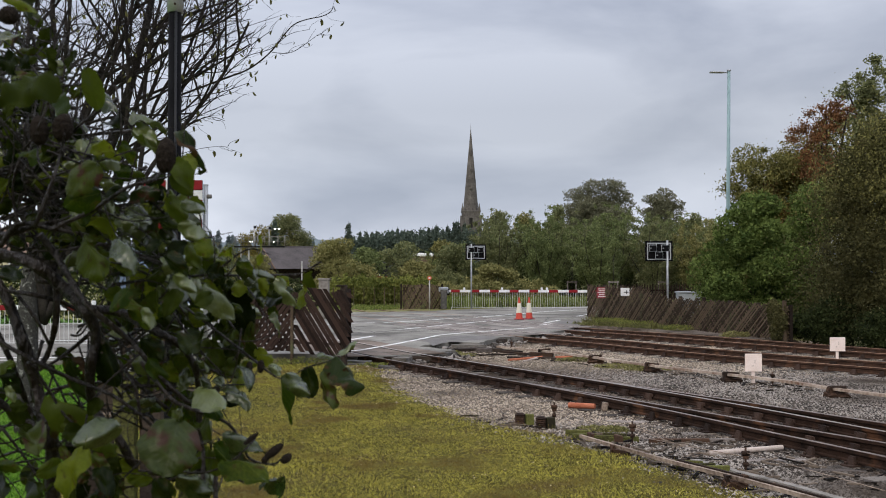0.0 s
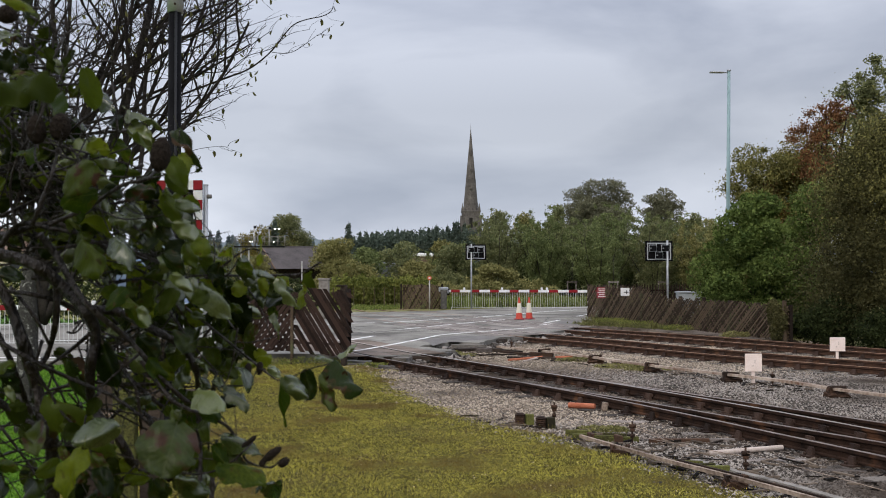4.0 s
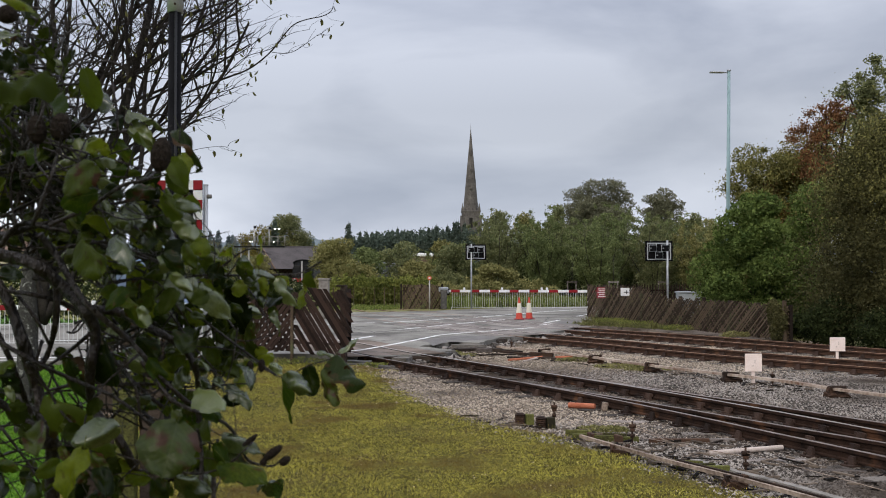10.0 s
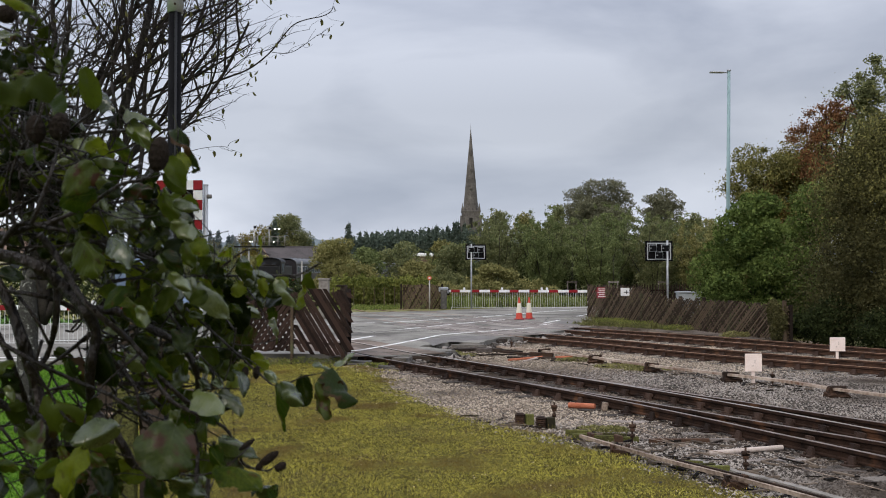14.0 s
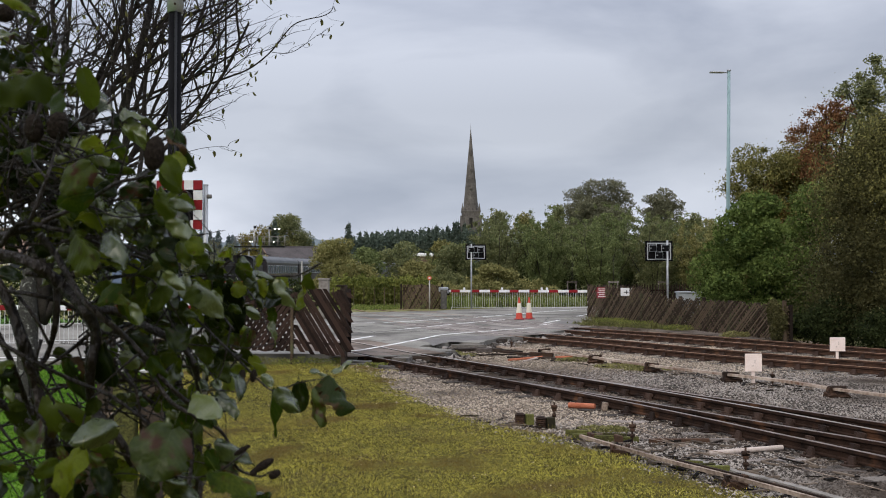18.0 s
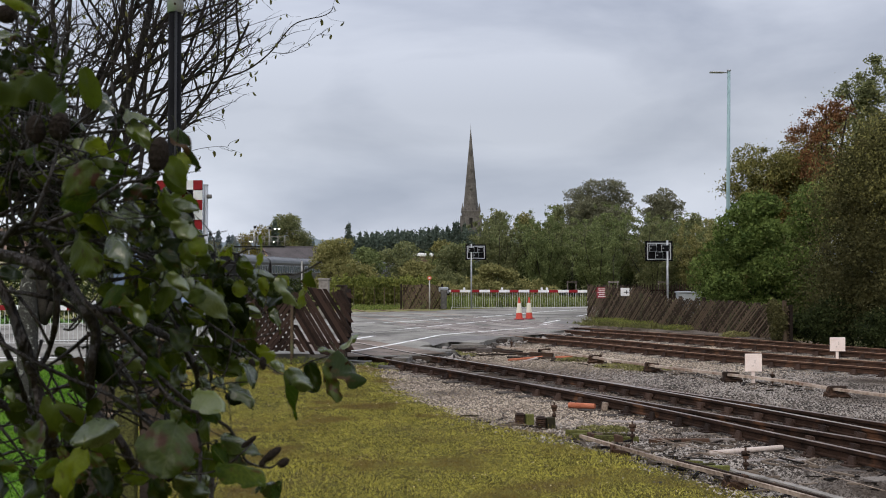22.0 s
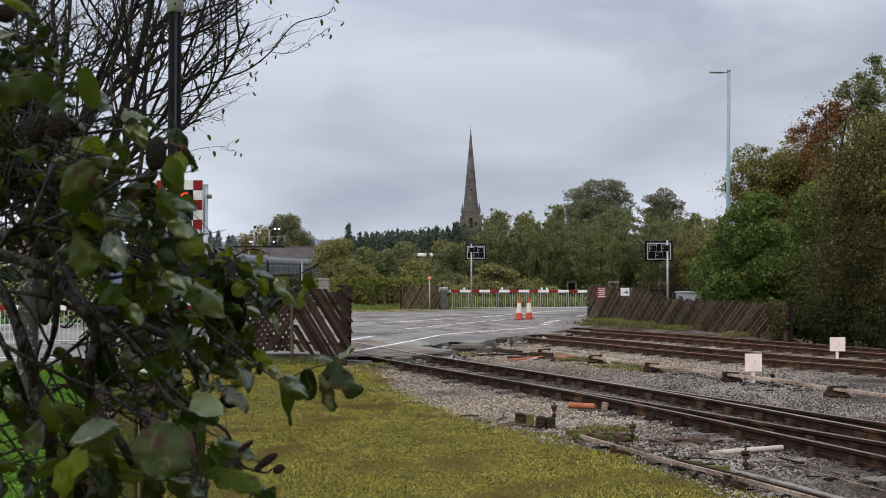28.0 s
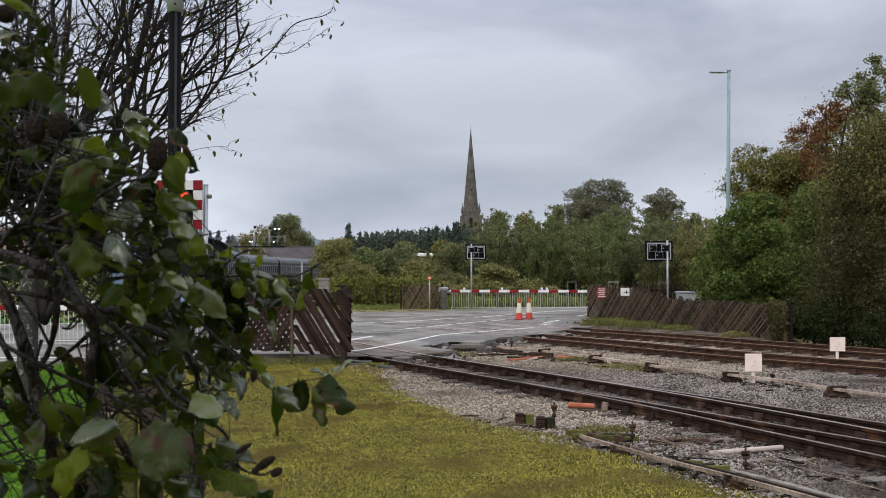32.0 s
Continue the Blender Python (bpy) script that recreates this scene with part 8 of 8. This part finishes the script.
def shading_crown():
    """Unseen rest of the shrub, beside and above the eye, added to block sky light."""
    cl = [(-1.35, 1.25, 2.4, 0.5, 0.5, 0.6), (-1.0, 1.7, 3.15, 0.45, 0.4, 0.35), (-0.45, 1.35, 3.25, 0.5, 0.45, 0.3), (-1.5, 0.6, 1.7, 0.5, 0.5, 0.6), (-1.25, 0.25, 2.9, 0.5, 0.5, 0.5), (-0.75, -0.35, 3.05, 0.5, 0.5, 0.4), (-1.3, 1.5, 1.4, 0.45, 0.4, 0.6), (-0.2, 0.5, 3.4, 0.5, 0.5, 0.3), (-1.2, -0.6, 2.3, 0.5, 0.5, 0.7), (-0.5, -0.95, 2.5, 0.5, 0.4, 0.7)]
    ob = leaf_cloud("crown", [(a - SHRUB_AT.x, b - SHRUB_AT.y, c - SHRUB_AT.z, d, e, f) for a, b, c, d, e, f in cl], 2800, 0.05, F["ivy"], 77, SHRUB)
    ob["label"] = "unseen outer foliage added to shade the shrub"


shading_crown()
tagged(SHRUB, "leafy green alder shrub with dark crooked branches and woody cones", "shrub")

# sideways shift of two sprays, every half second, in thousandths of the view
SWAY_LOW = [522, 521, 521, 518, 513, 513, 507, 521, 519, 515, 512, 511, 511, 510, 511, 514, 513, 521, 521, 516, 524, 524, 521, 522, 522, 527, 518, 514, 511, 508, 507, 506, 506, 508, 502, 504, 504, 502, 504, 508, 508, 508, 513, 519, 528, 524, 533, 518, 519, 522, 516, 518, 518, 519, 519, 519, 519, 516, 518, 504, 504, 508, 507, 511, 505]
SWAY_HIGH = [292, 290, 289, 287, 288, 288, 286, 284, 282, 280, 278, 276, 280, 279, 277, 276, 280, 279, 286, 285, 283, 285, 283, 280, 282, 283, 279, 280, 279, 279, 277, 275, 274, 273, 273, 274, 271, 273, 273, 271, 274, 276, 274, 277, 279, 279, 276, 277, 277, 279, 273, 273, 274, 275, 276, 277, 274, 268, 271, 270, 273, 270, 273, 274, 276]
SWAY_BIG = [302, 300, 299, 294, 303, 305, 300, 297, 295, 293, 291, 289, 292, 291, 289, 286, 294, 291, 300, 296, 294, 297, 294, 292, 292, 292, 291, 289, 291, 286, 284, 282, 281, 280, 274, 279, 277, 277, 279, 276, 277, 280, 279, 282, 285, 285, 286, 283, 286, 289, 282, 277, 278, 280, 281, 282, 277, 271, 274, 276, 277, 277, 279, 276, 282]


def sway(b, low, high, big, turn, dx, dz):
    """Keys a branch: a mix of the three sways turns it and shifts it."""
    at = b.location.copy()
    rows = []
    for i in range(65):
        s = low * (SWAY_LOW[i] - 521) + high * (SWAY_HIGH[i] - 286) + big * (SWAY_BIG[i] - 298)
        rows.append((i * 0.5, pose(at.x + s * dx, at.y, at.z + s * dz, 0, -turn * s, 0)))
    walk(b, rows)


def shrub_motion():
    sway(LOWR, 1, 0, 0, math.degrees(1 / 158), 0.0, 0.0)
    sway(BOT, 0.45, 0, 0.45, math.degrees(1 / 150), 0.0, 0.0)
    sway(UPR, 0.12, 0, 0, 0.25, 0.0004, 0.0)
    sway(TOP, 0, 1, 0, 0.08, 0.0007, -0.0003)
    sway(MID, 0, 0.3, 0.7, 0.10, 0.0005, -0.0004)
    sway(TOPLEFT, 0, 0.6, 0, 0.06, 0.0006, -0.0002)
    sway(LOWL, 0, 0.2, 0.15, 0.05, 0.0003, 0.0)
    g = random.Random(3)
    for ob, m, s in FLUTTER:
        amp, ph, sp = g.uniform(3, 11), g.uniform(0, 6.28), g.uniform(1.3, 2.6)
        rows = []
        for i in range(65):
            a = amp * math.sin(i * 0.5 * sp + ph) * (0.6 + 0.4 * math.sin(i * 0.37 + ph * 2))
            rows.append((i * 0.5, m @ pose(0, 0, 0, a * 0.4, a, 0)))
        walk(ob, rows)


# ---- the thin tree behind the post ----
def bare_tree():
    g = random.Random(14)
    t = empty("bare_tree", -5.35, 15.4, -0.15)
    o = Vector((-5.35, 15.4, -0.15))
    part("trunk", limb([Vector(p) - o for p in ((-5.95, 15.3, -0.15), (-5.93, 15.3, 1.0), (-5.9, 15.35, 2.2), (-5.6, 15.4, 3.2))], 0.17, 0.11, 10, None, 0.06, g), M["lichen"], t, "pale lichen-spotted trunk")
    bm_twig, ends = bmesh.new(), []

    def grow(p, d, ln, r, depth):
        pts = [p]
        q, dd = p.copy(), d.normalized()
        n = 4
        for k in range(n):
            w = 0.16 + 0.10 * depth
            dd = (dd + Vector((g.uniform(-w, w), g.uniform(-w, w), g.uniform(-w, w) + 0.02))).normalized()
            q = q + dd * ln / n
            pts.append(q.copy())
        # the crown's sloping right-hand edge
        if q.x + o.x > -3.28 + (q.z + o.z - 4.7) * 0.5 + g.random() ** 2 * 0.7 - 0.15:
            return
        limb(pts, r, r * 0.45, 4 if depth > 1 else 6, bm_twig, 0, g)
        ends.append((pts[2], dd))
        if depth >= 3:
            ends.append((pts[-1], dd))
            return
        for k in range((8, 5, 5)[depth]):
            f = g.uniform(0.25, 1.0)
            i = min(int(f * n), n - 1)
            a = pts[i].lerp(pts[i + 1], f * n - i)
            out = dd * 0.5 + Vector((g.uniform(-0.7, 0.9), g.uniform(-0.6, 0.6), g.uniform(-0.3, 0.7)))
            grow(a, out, ln * g.uniform(0.38, 0.62), max(r * 0.45, 0.0035), depth + 1)

    for x, z, dx, dz, ln, r in ((-5.65, 3.0, 0.28, 1.0, 3.6, 0.055), (-5.6, 3.05, 0.45, 1.0, 3.4, 0.05), (-5.3, 2.9, 0.55, 1.0, 3.6, 0.045), (-5.0, 2.8, 0.35, 1.0, 3.8, 0.05), (-4.75, 2.9, 0.5, 1.0, 3.6, 0.045), (-4.45, 3.0, 0.6, 1.0, 3.2, 0.04), (-5.8, 3.0, 0.1, 1.0, 3.4, 0.05), (-4.3, 3.2, 0.2, 1.0, 3.2, 0.04), (-6.0, 3.1, 0.35, 1.0, 3.4, 0.045)):
        p = Vector((x, 15.4 + g.uniform(-0.5, 0.5), z)) - o
        grow(p, Vector((dx, 0, dz)), ln, r, 0)
        part("limb", limb([Vector((-0.4, 0, 1.6)), p * 0.55 + Vector((-0.1, 0, 1.0)), p], r * 1.3, r, 7, None, 0.05, g), M["twig"], t)
    # a few stout stems, lichened, that lean over to the right
    for r, pts in ((0.066, ((-4.80, 3.98), (-4.52, 4.87), (-4.37, 5.43), (-4.22, 6.1), (-4.1, 6.8))), (0.040, ((-5.28, 4.14), (-5.0, 4.95), (-4.8, 5.43), (-4.6, 6.1), (-4.45, 6.8))),
                   (0.042, ((-5.85, 4.3), (-5.61, 5.27), (-5.65, 6.1), (-5.5, 6.7))), (0.026, ((-4.4, 4.06), (-4.11, 4.70), (-3.67, 5.43), (-3.42, 6.1)))):
        part("limb", limb([Vector((-0.35, 0, 1.9)) if k < 0 else Vector((pts[k][0], 15.4, pts[k][1])) - o for k in range(-1, len(pts))], r * 1.25, r * 0.6, 8, None, 0.06, g), M["twig"], t)
    # long side sprays over the sky, each with short crooked side twigs
    def spray(r, pts):
        line = smooth([Vector((x, 15.3 + 0.05 * g.uniform(-1, 1), z)) - o for x, z in pts], 5)
        limb(line[::2] + [line[-1]], r * 0.62, r * 0.16, 5, bm_twig, 0, g)
        for k in range(2, len(line)):
            if g.random() < 0.42:
                d = (line[k] - line[k - 1]).normalized()
                e = (d + Vector((g.uniform(-0.5, 0.5), g.uniform(-0.3, 0.3), g.choice((-1, 1)) * g.uniform(0.4, 0.9)))).normalized()
                ln = g.uniform(0.06, 0.24)
                limb([line[k], line[k] + e * ln * 0.5 + Vector((0, 0, g.uniform(-0.02, 0.02))), line[k] + (e + d * 0.5) * ln], 0.0036, 0.0016, 4, bm_twig, 0, g)
                hung.append((line[k] + (e + d * 0.5) * ln, e))
        hung.append((line[-1], d))

    hung = []
    for r, pts in ((0.026, ((-3.9, 4.68), (-3.14, 4.97), (-2.78, 5.11), (-2.46, 5.35), (-2.13, 5.74), (-1.69, 5.88), (-1.57, 6.01))), (0.012, ((-3.14, 4.97), (-2.86, 5.27), (-2.46, 5.39), (-2.21, 5.59), (-1.93, 5.68))),
                   (0.010, ((-2.46, 5.35), (-2.17, 5.35), (-1.81, 5.58), (-1.74, 5.62))), (0.018, ((-3.9, 4.9), (-3.30, 5.21), (-2.94, 5.31), (-2.62, 5.55), (-2.46, 5.66))), (0.014, ((-3.8, 5.3), (-3.1, 5.6), (-2.78, 5.72), (-2.25, 5.90))),
                   (0.014, ((-3.9, 4.68), (-3.26, 4.75), (-2.86, 4.88), (-2.78, 4.89))), (0.012, ((-3.9, 4.45), (-3.5, 4.6), (-3.1, 4.74), (-2.98, 4.78))), (0.014, ((-3.9, 4.2), (-3.54, 4.4), (-3.26, 4.54), (-2.98, 4.64))), (0.010, ((-3.95, 4.1), (-3.7, 4.3), (-3.43, 4.28))),
                   (0.009, ((-3.85, 3.85), (-3.5, 3.95), (-3.22, 3.99), (-3.08, 3.97))), (0.014, ((-3.8, 5.5), (-3.3, 5.75), (-3.0, 5.98), (-2.8, 6.05))), (0.014, ((-3.8, 5.7), (-3.2, 5.95), (-2.9, 6.2))), (0.012, ((-3.9, 4.8), (-3.5, 5.0), (-3.2, 5.25)))):
        spray(r, pts)
    tagged(part("fine_twig", bm_twig, M["twig"], t), "fine dark twigs against the sky", kind="stuff")
    # the last curled leaves hang at the twig ends
    me = bpy.data.meshes.new("dry_leaf")
    bm = bmesh.new()
    ring = [(-0.35, 0.25, 0.1), (0, 0, 0), (0.35, 0.25, 0.1), (0.3, 0.7, 0.2), (0, 1, 0.05), (-0.3, 0.7, 0.2), (0, 0.5, -0.06)]
    vs = [bm.verts.new(p) for p in ring]
    for a, b in ((0, 1), (1, 2), (2, 3), (3, 4), (4, 5), (5, 0)):
        bm.faces.new((vs[a], vs[b], vs[6]))
    bm.to_mesh(me)
    bm.free()
    me.materials.append(F["autumn"])
    g.shuffle(ends)
    ends = ends[:430] + [h for h in hung if g.random() < 0.42]
    for p, d in ends:
        s = g.uniform(0.045, 0.11)
        share("leaf", me, Matrix.Translation(p) @ pose(0, 0, 0, g.uniform(-150, -60), g.uniform(-40, 40), g.uniform(0, 360)) @ Matrix.Diagonal((s * 0.7, s, s, 1)), t)
    tagged(t, "nearly bare tree with fine dark twigs and last leaves", "tree")


bare_tree()


def lamp_motion():
    """The two red lamps of the near signal wink in turn, about once a second, by their added shutters."""
    for sh, lx in SHUTTERS:
        at = sh.matrix_basis.translation.copy()
        rows = [(0, pose(*at, -82 * float((-22.55 / 1.025 + (0 if lx > 0 else 0.5)) % 1.0 < 0.5)))]
        t = 22.55 - 22 * 1.025 + (0 if lx > 0 else 0.5125)
        while t < 31.9:
            for u, a0, a1 in ((t, 0, -82), (t + 0.5125, -82, 0)):
                if 0.1 < u < 31.85:
                    rows += [(u - 0.067, pose(*at, a0)), (u, pose(*at, a1))]
            t += 1.025
        rows.append((32.0, rows[-1][1]))
        walk(sh, rows)


def motions():
    lamp_motion()
    train_motion()
    shrub_motion()


motions()
